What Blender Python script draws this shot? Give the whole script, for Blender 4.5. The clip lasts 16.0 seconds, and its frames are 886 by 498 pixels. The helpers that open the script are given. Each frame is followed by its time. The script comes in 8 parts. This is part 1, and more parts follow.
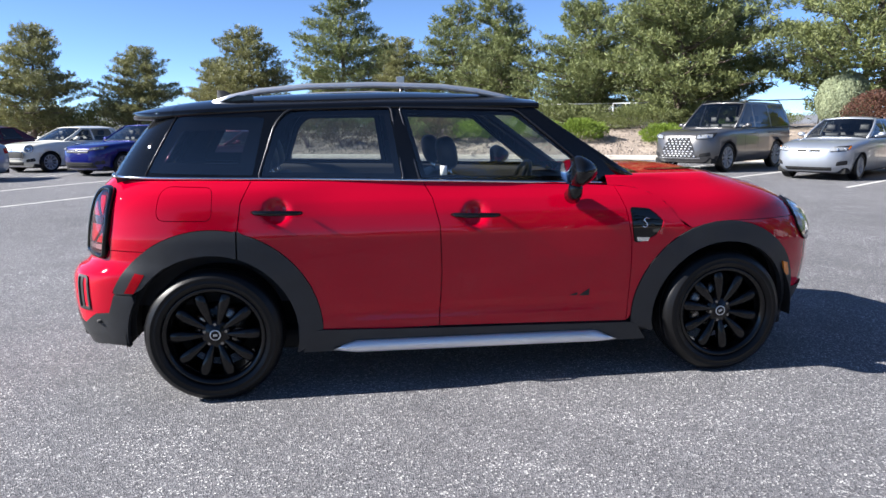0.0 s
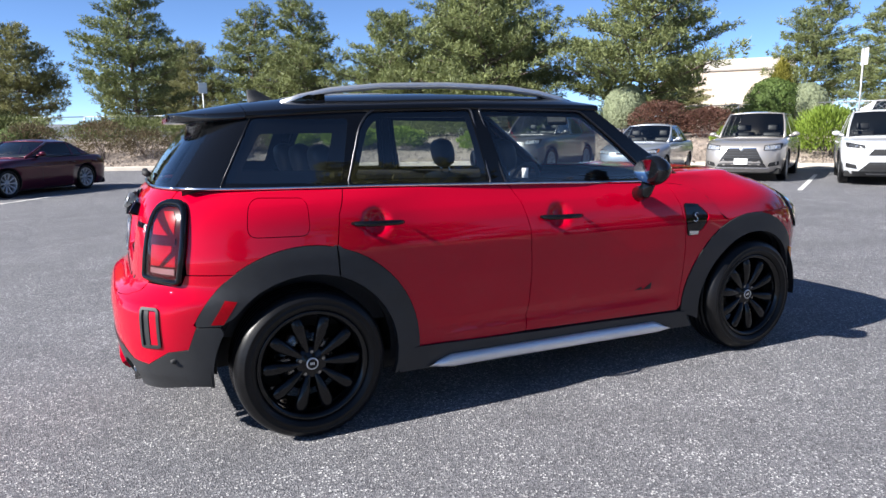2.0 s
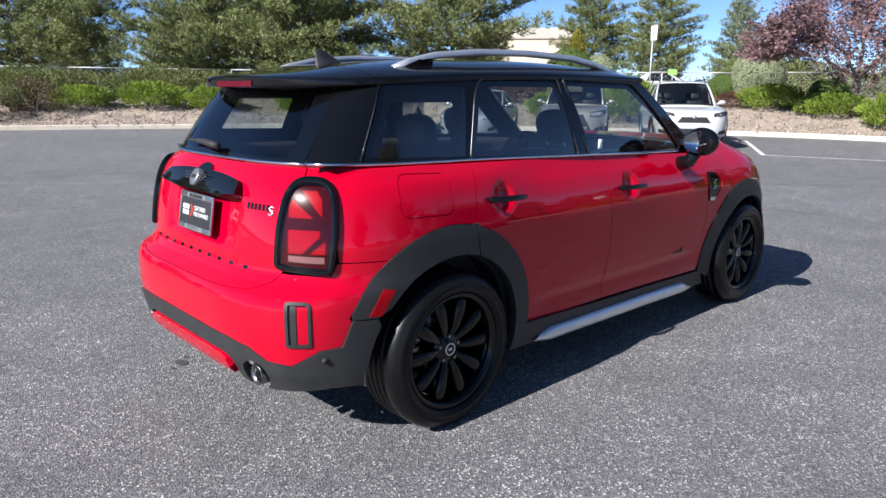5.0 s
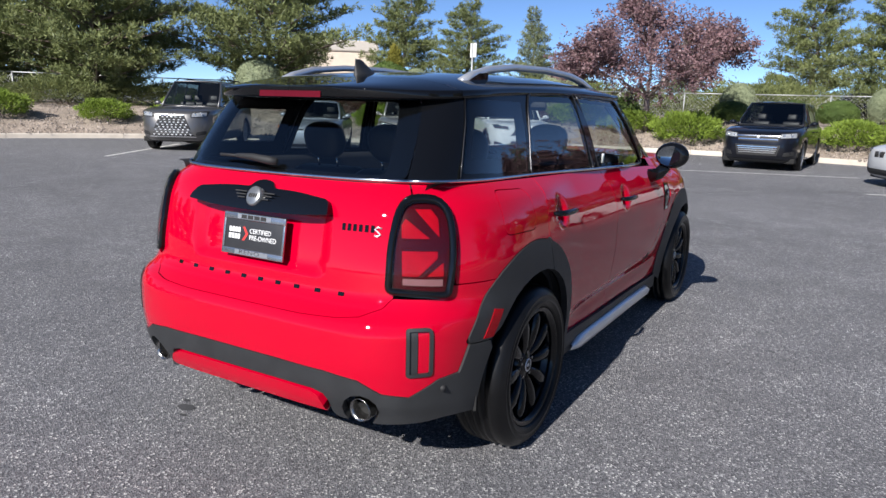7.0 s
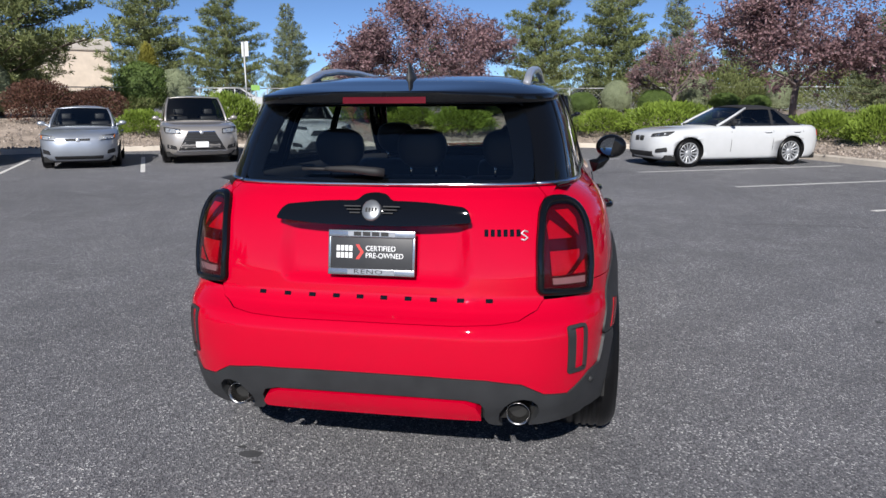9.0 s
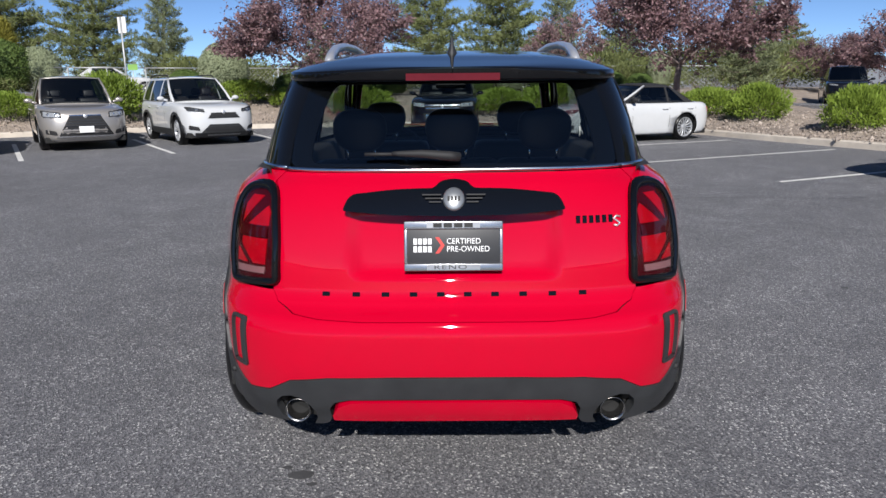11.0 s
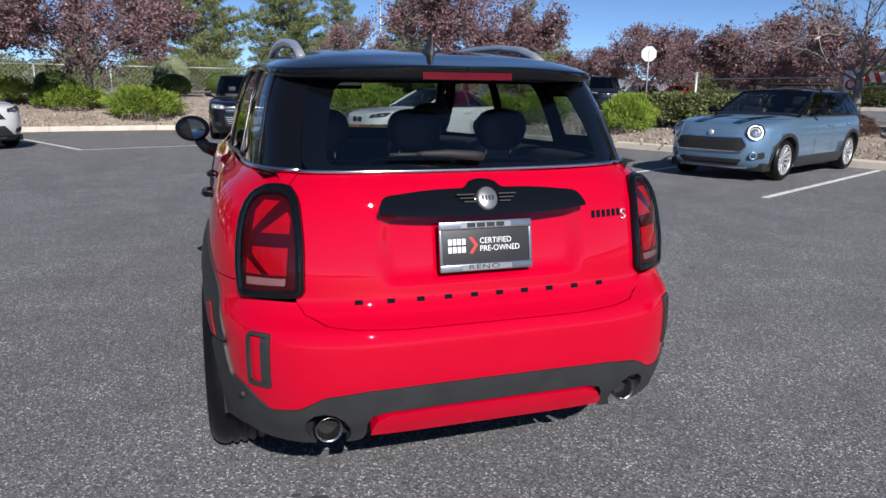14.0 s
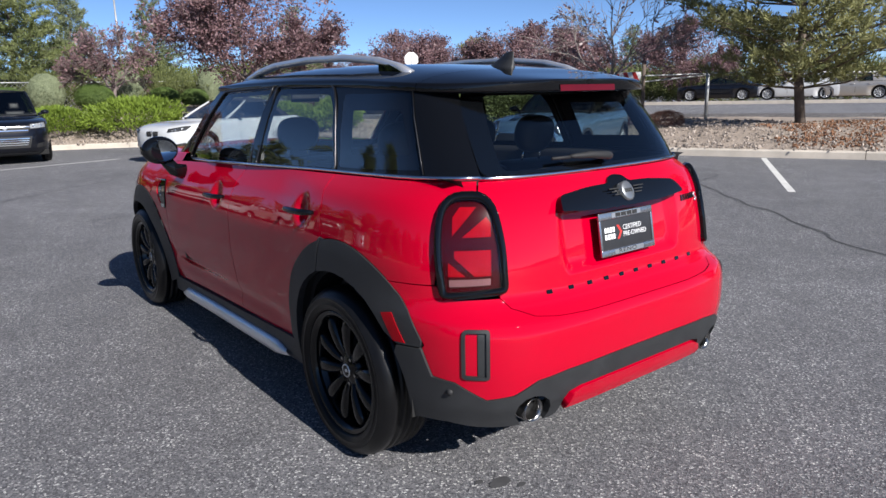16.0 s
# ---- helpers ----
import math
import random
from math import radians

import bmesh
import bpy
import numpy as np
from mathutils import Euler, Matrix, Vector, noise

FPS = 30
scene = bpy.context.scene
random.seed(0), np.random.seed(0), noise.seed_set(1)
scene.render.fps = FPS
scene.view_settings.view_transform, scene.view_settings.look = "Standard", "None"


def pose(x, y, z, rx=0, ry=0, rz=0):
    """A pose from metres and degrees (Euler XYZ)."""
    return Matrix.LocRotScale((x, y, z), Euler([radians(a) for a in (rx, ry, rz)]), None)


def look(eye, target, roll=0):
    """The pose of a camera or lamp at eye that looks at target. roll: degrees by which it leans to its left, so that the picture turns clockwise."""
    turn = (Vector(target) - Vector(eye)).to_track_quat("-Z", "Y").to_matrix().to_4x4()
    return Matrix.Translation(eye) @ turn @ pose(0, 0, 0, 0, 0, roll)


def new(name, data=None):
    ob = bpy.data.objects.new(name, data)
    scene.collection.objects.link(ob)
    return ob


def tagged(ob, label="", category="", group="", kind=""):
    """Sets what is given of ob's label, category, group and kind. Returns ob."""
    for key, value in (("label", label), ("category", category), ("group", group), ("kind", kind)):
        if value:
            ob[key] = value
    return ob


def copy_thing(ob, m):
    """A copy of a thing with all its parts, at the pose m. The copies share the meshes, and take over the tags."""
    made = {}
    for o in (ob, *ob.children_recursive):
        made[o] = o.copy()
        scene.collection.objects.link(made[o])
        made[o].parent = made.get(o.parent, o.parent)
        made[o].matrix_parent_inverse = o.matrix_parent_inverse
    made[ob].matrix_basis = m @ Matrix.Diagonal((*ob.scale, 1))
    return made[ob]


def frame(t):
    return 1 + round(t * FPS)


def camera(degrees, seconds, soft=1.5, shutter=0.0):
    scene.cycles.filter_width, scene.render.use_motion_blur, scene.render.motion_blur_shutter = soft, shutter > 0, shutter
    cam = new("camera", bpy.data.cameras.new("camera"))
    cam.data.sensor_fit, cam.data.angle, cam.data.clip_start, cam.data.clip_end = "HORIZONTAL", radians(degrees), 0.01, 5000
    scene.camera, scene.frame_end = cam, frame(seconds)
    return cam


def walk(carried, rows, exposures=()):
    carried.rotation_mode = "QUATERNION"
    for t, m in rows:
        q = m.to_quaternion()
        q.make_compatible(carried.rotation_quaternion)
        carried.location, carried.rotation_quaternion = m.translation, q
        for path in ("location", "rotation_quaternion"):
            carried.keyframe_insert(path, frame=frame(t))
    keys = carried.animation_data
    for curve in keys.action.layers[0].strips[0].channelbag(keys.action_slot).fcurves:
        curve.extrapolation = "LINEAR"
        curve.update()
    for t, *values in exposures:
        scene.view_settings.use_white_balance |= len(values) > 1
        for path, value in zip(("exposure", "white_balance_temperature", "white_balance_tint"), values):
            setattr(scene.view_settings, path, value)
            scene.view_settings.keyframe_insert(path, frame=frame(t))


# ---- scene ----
cam = camera(65.7, 16.0)
METRES, EYE, TILT, LEAN, TURN = 9.375, 1.5, 0.0, 0.0, -5.2
PATH = [
    (0, (-0.651, -4.244, 1.355), (-0.387, -2.295, 0.997), -0.6),
    (0.5, (-1.034, -4.206, 1.358), (-0.638, -2.272, 1.04), -0.7),
    (1, (-1.354, -4.037, 1.35), (-0.804, -2.14, 1.039), -0.8),
    (1.5, (-1.741, -3.882, 1.345), (-1.042, -2.036, 1.021), -0.8),
    (2, (-2.042, -3.713, 1.34), (-1.201, -1.931, 0.999), -0.9),
    (2.5, (-2.304, -3.47, 1.374), (-1.341, -1.754, 1.012), -1.1),
    (3, (-2.629, -3.292, 1.39), (-1.561, -1.639, 1.03), -1.1),
    (5.5, (-3.257, -2.645, 1.378), (-1.862, -1.286, 0.922), 1.0),
    (6, (-3.358, -2.45, 1.345), (-1.875, -1.183, 0.903), 1.4),
    (6.5, (-3.525, -2.168, 1.363), (-1.938, -1.038, 0.913), 1.7),
    (7, (-3.828, -1.894, 1.375), (-2.14, -0.902, 0.966), 1.6),
    (7.5, (-3.981, -1.605, 1.353), (-2.198, -0.782, 0.97), 1.4),
    (8, (-4.119, -1.25, 1.376), (-2.274, -0.595, 0.968), 0.9),
    (8.5, (-4.283, -0.932, 1.402), (-2.387, -0.43, 1.01), 0.4),
    (9, (-4.292, -0.664, 1.381), (-2.365, -0.318, 0.975), -0.2),
    (11.5, (-4.118, 0.048, 1.376), (-2.175, 0.027, 0.904), -0.1),
    (12, (-4.109, 0.045, 1.377), (-2.168, -0.027, 0.899), 0.5),
    (12.5, (-4.099, 0.047, 1.375), (-2.163, -0.112, 0.901), 1.0),
    (13, (-4.147, 0.254, 1.359), (-2.224, -0.003, 0.872), 1.0),
    (13.5, (-4.173, 0.55, 1.367), (-2.272, 0.13, 0.907), 0.9),
    (14, (-4.01, 0.788, 1.362), (-2.155, 0.194, 0.909), 0.5),
    (14.5, (-3.923, 1.141, 1.358), (-2.139, 0.359, 0.905), 0.1),
    (15, (-3.887, 1.531, 1.391), (-2.177, 0.585, 0.965), -0.4),
    (15.5, (-3.699, 1.793, 1.399), (-2.075, 0.709, 0.966), -0.9),
    (16, (-3.579, 2.096, 1.394), (-2.038, 0.9, 0.952), -1.3),
]
EXPOSURES = [(0.0, 1.68), (1.5, 1.60), (3.0, 1.47), (5.5, 1.24), (7.0, 0.98), (8.0, 0.80), (9.0, 0.68), (12.5, 0.62), (14.5, 0.74), (16.0, 0.92)]
walk(cam, [(t, look(eye, target, roll)) for t, eye, target, roll in PATH], EXPOSURES)

# ---- world, sun, exposure ----
SUN_ELEV, SUN_FROM = radians(33.5), radians(180.0)   # the sun stands behind the red car
world = bpy.data.worlds.new("sky")
scene.world = world
world.use_nodes = True
wt = world.node_tree
wt.nodes.clear()
sky = wt.nodes.new("ShaderNodeTexSky")
sky.sky_type, sky.sun_disc = "NISHITA", False
sky.sun_elevation, sky.sun_rotation = SUN_ELEV, radians(270.0)
sky.altitude, sky.air_density, sky.dust_density, sky.ozone_density = 2600, 0.62, 0.0, 5.0
bgn = wt.nodes.new("ShaderNodeBackground")
bgn.inputs["Strength"].default_value = 0.074
wout = wt.nodes.new("ShaderNodeOutputWorld")
wt.links.new(sky.outputs[0], bgn.inputs[0])
wt.links.new(bgn.outputs[0], wout.inputs[0])
sun_data = bpy.data.lights.new("sun", "SUN")
sun_data.energy, sun_data.angle, sun_data.color = 4.3, radians(0.53), (1.0, 0.965, 0.925)
sun = new("sun", sun_data)
sun.matrix_world = look((0, 0, 0), (math.cos(SUN_ELEV), 0.0, -math.sin(SUN_ELEV)))

# ---- materials ----


def ramp(nt, fac, stops):
    r = nt.nodes.new("ShaderNodeValToRGB")
    while len(r.color_ramp.elements) < len(stops):
        r.color_ramp.elements.new(0.5)
    for e, (p, c) in zip(r.color_ramp.elements, stops):
        e.position = p
        e.color = (*c, 1) if len(c) == 3 else c
    nt.links.new(fac, r.inputs[0])
    return r.outputs[0]


def noise_tex(nt, scale, detail=4, rough=0.55, coord=None):
    n = nt.nodes.new("ShaderNodeTexNoise")
    n.inputs["Scale"].default_value, n.inputs["Detail"].default_value, n.inputs["Roughness"].default_value = scale, detail, rough
    if coord is not None:
        nt.links.new(coord, n.inputs["Vector"])
    return n.outputs["Fac"]


def mix_rgb(nt, fac, a, b, mode="MIX"):
    m = nt.nodes.new("ShaderNodeMix")
    m.data_type, m.blend_type = "RGBA", mode
    for sock, v in ((m.inputs[0], fac), (m.inputs[6], a), (m.inputs[7], b)):
        if isinstance(v, bpy.types.NodeSocket):
            nt.links.new(v, sock)
        else:
            sock.default_value = v if isinstance(v, (int, float)) else (*v, 1)
    return m.outputs[2]


def mat(name, color, rough=0.5, metal=0.0, vary=0.12, scale=6.0, fine=90.0, bump=0.0, coat=0.0, rand=0.0, space="Object", spec=0.5, sheen=0.0):
    """A procedural surface: two scales of colour variation, a matching roughness variation and a fine relief."""
    m = bpy.data.materials.new(name)
    m.use_nodes = True
    nt = m.node_tree
    b = nt.nodes["Principled BSDF"]
    tc = nt.nodes.new("ShaderNodeTexCoord").outputs[space]
    big, small = noise_tex(nt, scale, 4, 0.6, tc), noise_tex(nt, fine, 3, 0.6, tc)
    dark = tuple(c * (1 - vary) for c in color)
    light = tuple(min(1, c * (1 + vary)) for c in color)
    col = mix_rgb(nt, ramp(nt, big, [(0.3, (0, 0, 0)), (0.7, (1, 1, 1))]), dark, light)
    col = mix_rgb(nt, vary * 0.8, col, ramp(nt, small, [(0.3, (0.25, 0.25, 0.25)), (0.7, (0.9, 0.9, 0.9))]), "SOFT_LIGHT")
    if rand:
        info = nt.nodes.new("ShaderNodeObjectInfo")
        geo = nt.nodes.new("ShaderNodeNewGeometry")
        add = nt.nodes.new("ShaderNodeMath")
        add.operation = "ADD"
        nt.links.new(info.outputs["Random"], add.inputs[0])
        nt.links.new(geo.outputs["Random Per Island"], add.inputs[1])
        fr = nt.nodes.new("ShaderNodeMath")
        fr.operation = "FRACT"
        nt.links.new(add.outputs[0], fr.inputs[0])
        col = mix_rgb(nt, 1.0, col, ramp(nt, fr.outputs[0], [(0, (1 - rand,) * 3), (1, (1 + 0.6 * rand,) * 3)]), "MULTIPLY")
    nt.links.new(col, b.inputs["Base Color"])
    rr = nt.nodes.new("ShaderNodeMapRange")
    rr.inputs["To Min"].default_value, rr.inputs["To Max"].default_value = max(0.0, rough * 0.85), min(1, rough * 1.15)
    nt.links.new(big, rr.inputs["Value"])
    nt.links.new(rr.outputs[0], b.inputs["Roughness"])
    b.inputs["Metallic"].default_value = metal
    b.inputs["Specular IOR Level"].default_value = spec
    b.inputs["Coat IOR"].default_value = 1.42
    b.inputs["Coat Weight"].default_value, b.inputs["Coat Roughness"].default_value = coat, 0.014
    if sheen:
        b.inputs["Sheen Weight"].default_value = sheen
    if bump:
        bp = nt.nodes.new("ShaderNodeBump")
        bp.inputs["Strength"].default_value, bp.inputs["Distance"].default_value = 1.0, bump
        nt.links.new(small, bp.inputs["Height"])
        nt.links.new(bp.outputs[0], b.inputs["Normal"])
    return m


def glass_mat(name, tint, rough=0.0, gloss=0.085):
    """A thin pane: tinted see-through, with a clear gloss by Fresnel."""
    m = bpy.data.materials.new(name)
    m.use_nodes = True
    nt = m.node_tree
    nt.nodes.clear()
    out, mixs = nt.nodes.new("ShaderNodeOutputMaterial"), nt.nodes.new("ShaderNodeMixShader")
    tr, gl, lw = nt.nodes.new("ShaderNodeBsdfTransparent"), nt.nodes.new("ShaderNodeBsdfGlossy"), nt.nodes.new("ShaderNodeLayerWeight")
    tr.inputs[0].default_value = (*tint, 1)
    gl.inputs["Roughness"].default_value = rough
    lw.inputs["Blend"].default_value = 0.5
    pw, ml = nt.nodes.new("ShaderNodeMath"), nt.nodes.new("ShaderNodeMath")
    pw.operation, ml.operation = "POWER", "MULTIPLY_ADD"
    pw.inputs[1].default_value = 4.0
    ml.inputs[1].default_value, ml.inputs[2].default_value = 0.86, gloss
    nt.links.new(lw.outputs["Facing"], pw.inputs[0])
    nt.links.new(pw.outputs[0], ml.inputs[0])
    nt.links.new(ml.outputs[0], mixs.inputs[0])
    nt.links.new(tr.outputs[0], mixs.inputs[1])
    nt.links.new(gl.outputs[0], mixs.inputs[2])
    nt.links.new(mixs.outputs[0], out.inputs[0])
    return m


def leaf_mat(name, c1, c2, rough=0.55, trans=0.25):
    """Foliage: two tones by clump, with some light through the leaf."""
    m = bpy.data.materials.new(name)
    m.use_nodes = True
    nt = m.node_tree
    b = nt.nodes["Principled BSDF"]
    geo = nt.nodes.new("ShaderNodeNewGeometry")
    tc = nt.nodes.new("ShaderNodeTexCoord").outputs["Object"]
    big = noise_tex(nt, 1.1, 3, 0.6, tc)
    col = mix_rgb(nt, geo.outputs["Random Per Island"], c1, c2)
    col = mix_rgb(nt, 0.5, col, ramp(nt, big, [(0.3, tuple(0.6 * c for c in c1)), (0.7, tuple(1.25 * c for c in c2))]))
    nt.links.new(col, b.inputs["Base Color"])
    b.inputs["Roughness"].default_value = rough
    b.inputs["Specular IOR Level"].default_value = 0.3
    tl = nt.nodes.new("ShaderNodeBsdfTranslucent")
    nt.links.new(col, tl.inputs[0])
    ms = nt.nodes.new("ShaderNodeMixShader")
    ms.inputs[0].default_value = trans
    nt.links.new(b.outputs[0], ms.inputs[1])
    nt.links.new(tl.outputs[0], ms.inputs[2])
    nt.links.new(ms.outputs[0], nt.nodes["Material Output"].inputs[0])
    return m


def asphalt_mat(name, tone=1.0):
    """Worn asphalt: pale aggregate in dark binder, its glints painted as bright chips, broad worn and damp-dark areas,
    fine relief.
    """
    m = bpy.data.materials.new(name)
    m.use_nodes = True
    nt = m.node_tree
    b = nt.nodes["Principled BSDF"]
    tc = nt.nodes.new("ShaderNodeTexCoord").outputs["Object"]
    vo = nt.nodes.new("ShaderNodeTexVoronoi")
    vo.inputs["Scale"].default_value = 140
    nt.links.new(tc, vo.inputs["Vector"])
    cell = nt.nodes.new("ShaderNodeSeparateColor")
    nt.links.new(vo.outputs["Color"], cell.inputs[0])
    broad, mid, fine = noise_tex(nt, 0.22, 5, 0.6, tc), noise_tex(nt, 1.9, 6, 0.7, tc), noise_tex(nt, 260, 3, 0.7, tc)
    grain = ramp(nt, cell.outputs[0], [(0.0, (0.070, 0.070, 0.077)), (0.45, (0.136, 0.135, 0.145)), (0.88, (0.205, 0.203, 0.212)), (1.0, (0.26, 0.258, 0.262))])
    bare = ramp(nt, mid, [(0.36, (0.0, 0.0, 0.0)), (0.62, (1.0, 1.0, 1.0))])
    # near-white cells: pale stones, with their sparkle in the sun painted into the colour
    chip_glints = ramp(nt, cell.outputs[1], [(0.89, (0.0, 0.0, 0.0)), (0.955, (1.0, 1.0, 1.0))])
    shown = mix_rgb(nt, 1.0, chip_glints, mix_rgb(nt, bare, (0.45, 0.45, 0.45), (1.0, 1.0, 1.0)), "MULTIPLY")
    col = mix_rgb(nt, shown, grain, (0.58, 0.575, 0.56))
    col = mix_rgb(nt, 1.0, col, ramp(nt, broad, [(0.3, (0.84 * tone,) * 3), (0.7, (1.10 * tone,) * 3)]), "MULTIPLY")
    col = mix_rgb(nt, 1.0, col, ramp(nt, mid, [(0.25, (0.86,) * 3), (0.75, (1.12,) * 3)]), "MULTIPLY")
    col = mix_rgb(nt, 1.0, col, ramp(nt, fine, [(0.3, (0.72,) * 3), (0.7, (1.28,) * 3)]), "MULTIPLY")
    nt.links.new(col, b.inputs["Base Color"])
    b.inputs["Roughness"].default_value = 0.70
    b.inputs["Specular IOR Level"].default_value = 0.22
    bp = nt.nodes.new("ShaderNodeBump")
    bp.inputs["Strength"].default_value, bp.inputs["Distance"].default_value = 1.0, 0.009
    nt.links.new(mix_rgb(nt, 0.45, vo.outputs["Distance"], fine), bp.inputs["Height"])
    nt.links.new(bp.outputs[0], b.inputs["Normal"])
    return m


def paint_mat(name, color, metal=0.0, rough=0.32, spec=0.12):
    """Car paint: pigment under a clear coat, with a trace of orange peel and dust."""
    m = mat(name, color, rough, metal, vary=0.03, scale=3.0, fine=700.0, coat=1.0)
    nt = m.node_tree
    b = nt.nodes["Principled BSDF"]
    tc = nt.nodes.new("ShaderNodeTexCoord").outputs["Object"]
    bp = nt.nodes.new("ShaderNodeBump")
    bp.inputs["Strength"].default_value, bp.inputs["Distance"].default_value = 0.03, 0.0004
    nt.links.new(noise_tex(nt, 38, 2, 0.5, tc), bp.inputs["Height"])
    nt.links.new(bp.outputs[0], b.inputs["Coat Normal"])
    b.inputs["Specular IOR Level"].default_value = spec
    return m


ASPHALT = asphalt_mat("asphalt", 1.04)
ASPHALT_FAR = asphalt_mat("far_asphalt", 1.12)
RED = paint_mat("red_paint", (0.43, 0.0001, 0.0165), 0.0, 0.38, 0.0)
BLACK_GLOSS = paint_mat("black_gloss", (0.0035, 0.0038, 0.0046), 0.0, 0.25, 0.0)
CLADDING = mat("cladding_plastic", (0.022, 0.023, 0.0248), 0.52, vary=0.18, scale=9, fine=900, bump=0.0003, spec=0.45)
DARK = mat("dark_trim", (0.012, 0.012, 0.013), 0.7, vary=0.1)
UNDER = mat("underbody", (0.008, 0.008, 0.008), 0.9, vary=0.2)
RUBBER = mat("tyre_rubber", (0.0045, 0.0045, 0.005), 0.34, vary=0.2, scale=12, fine=300, bump=0.0004, spec=0.24)
WHEEL_BLACK = mat("black_wheel", (0.0035, 0.0035, 0.004), 0.14, vary=0.1, spec=0.35)
BADGE = mat("badge_silver", (0.24, 0.25, 0.26), 0.30, 0.7, vary=0.06)
LENS_PALE = mat("headlamp_lens", (0.30, 0.315, 0.33), 0.16, 0.25, vary=0.18, scale=14, coat=1.0)
FRAME_CHROME = mat("plate_frame_chrome", (0.36, 0.37, 0.39), 0.25, 0.9, vary=0.1)
CHROME = mat("chrome", (0.72, 0.73, 0.75), 0.16, 1.0, vary=0.04)
SATIN = mat("satin_silver", (0.74, 0.75, 0.77), 0.30, 0.75, vary=0.05, scale=3)
STEEL = mat("dark_steel", (0.25, 0.245, 0.24), 0.25, 1.0, vary=0.2, scale=20)
RIM_SILVER = mat("silver_rim", (0.36, 0.37, 0.385), 0.35, 0.45, vary=0.05)
TRIM_METAL = mat("satin_window_trim", (0.065, 0.065, 0.07), 0.32, 0.9, vary=0.05)
GLASS = glass_mat("glass", (0.82, 0.87, 0.86), 0.0, 0.10)
FRIT = mat("black_glass_border", (0.004, 0.004, 0.005), 0.5, vary=0.1, spec=0.0)
GLASS_BLACK = mat("dark_rear_glass", (0.008, 0.009, 0.010), 0.05, vary=0.1)
GLASS_PARKED = glass_mat("parked_car_glass", (0.42, 0.45, 0.45))
GLASS_DARK = glass_mat("privacy_glass", (0.66, 0.72, 0.73), 0.0, 0.11)
GLASS_REAR = glass_mat("rear_glass", (0.60, 0.66, 0.66), 0.0, 0.09)
LAMP_GLASS = glass_mat("lamp_glass", (0.86, 0.84, 0.84), 0.0, 0.03)
LAMP_RED = mat("red_lens", (0.36, 0.001, 0.008), 0.25, vary=0.15, scale=30, spec=0.15)
LAMP_MID = mat("brake_lens", (0.085, 0.001, 0.004), 0.22, vary=0.1, spec=0.3)
LAMP_DEEP = mat("dark_red_lens", (0.045, 0.001, 0.003), 0.25, vary=0.1, spec=0.15)
LAMP_CLEAR = mat("clear_lens", (0.34, 0.16, 0.17), 0.12, 0.3, vary=0.15, coat=1.0)
AMBER = mat("amber_lens", (0.75, 0.20, 0.01), 0.15, vary=0.1, coat=1.0)
REFLECT = mat("headlamp_reflector", (0.62, 0.64, 0.66), 0.14, 0.9, vary=0.1)
SEAT = mat("seat_leather", (0.018, 0.018, 0.021), 0.5, vary=0.15, fine=400, bump=0.0005)
INTERIOR = mat("interior_plastic", (0.022, 0.022, 0.024), 0.65, vary=0.1)
HEADLINER = mat("headliner_cloth", (0.055, 0.054, 0.052), 0.9, vary=0.1)
WHITE_LINE = mat("road_paint", (0.62, 0.61, 0.58), 0.75, vary=0.22, scale=5, fine=120, bump=0.002)
CONCRETE = mat("concrete", (0.50, 0.445, 0.38), 0.85, vary=0.14, scale=2.5, fine=140, bump=0.002, rand=0.08)
CRACK = mat("crack_sealer", (0.055, 0.055, 0.058), 0.7, vary=0.2, scale=8)
GRAVEL_BED = mat("gravel_bed", (0.30, 0.245, 0.20), 0.95, vary=0.3, scale=1.2, fine=26, bump=0.03)
STONE = mat("gravel_stone", (0.31, 0.262, 0.225), 0.9, vary=0.25, scale=7, fine=70, bump=0.004, rand=0.55)
MULCH = mat("bark_mulch", (0.20, 0.10, 0.055), 0.95, vary=0.3, scale=6, fine=60, bump=0.01, rand=0.5)
BARK = mat("pine_bark", (0.13, 0.10, 0.08), 0.95, vary=0.35, scale=6, fine=40, bump=0.02)
BARK_PLUM = mat("plum_bark", (0.165, 0.130, 0.122), 0.9, vary=0.3, scale=8, fine=60, bump=0.008)
BARK_BARE = mat("grey_twig_bark", (0.22, 0.195, 0.18), 0.9, vary=0.25, scale=8, fine=60, bump=0.004)
NEEDLES = leaf_mat("pine_needles", (0.072, 0.098, 0.036), (0.255, 0.285, 0.115), 0.5, 0.22)
NEEDLES_OLIVE = leaf_mat("olive_needles", (0.098, 0.108, 0.040), (0.305, 0.300, 0.130), 0.5, 0.22)
NEEDLES_BLUE = leaf_mat("spruce_needles", (0.085, 0.115, 0.062), (0.275, 0.305, 0.165), 0.5, 0.22)
PLUM = leaf_mat("plum_leaves", (0.070, 0.036, 0.042), (0.340, 0.215, 0.225), 0.38, 0.28)
BUSH_GREEN = leaf_mat("juniper_leaves", (0.095, 0.150, 0.018), (0.24, 0.33, 0.050), 0.6)
BUSH_DARK = leaf_mat("hedge_leaves", (0.045, 0.085, 0.018), (0.135, 0.195, 0.050), 0.6, 0.15)
BUSH_SAGE = leaf_mat("sage_leaves", (0.17, 0.205, 0.115), (0.33, 0.37, 0.23), 0.7, 0.12)
BUSH_OLIVE = leaf_mat("thicket_leaves", (0.042, 0.060, 0.020), (0.205, 0.230, 0.085), 0.6, 0.2)
BUSH_GOLD = leaf_mat("golden_conifer", (0.15, 0.15, 0.02), (0.32, 0.29, 0.06), 0.6)
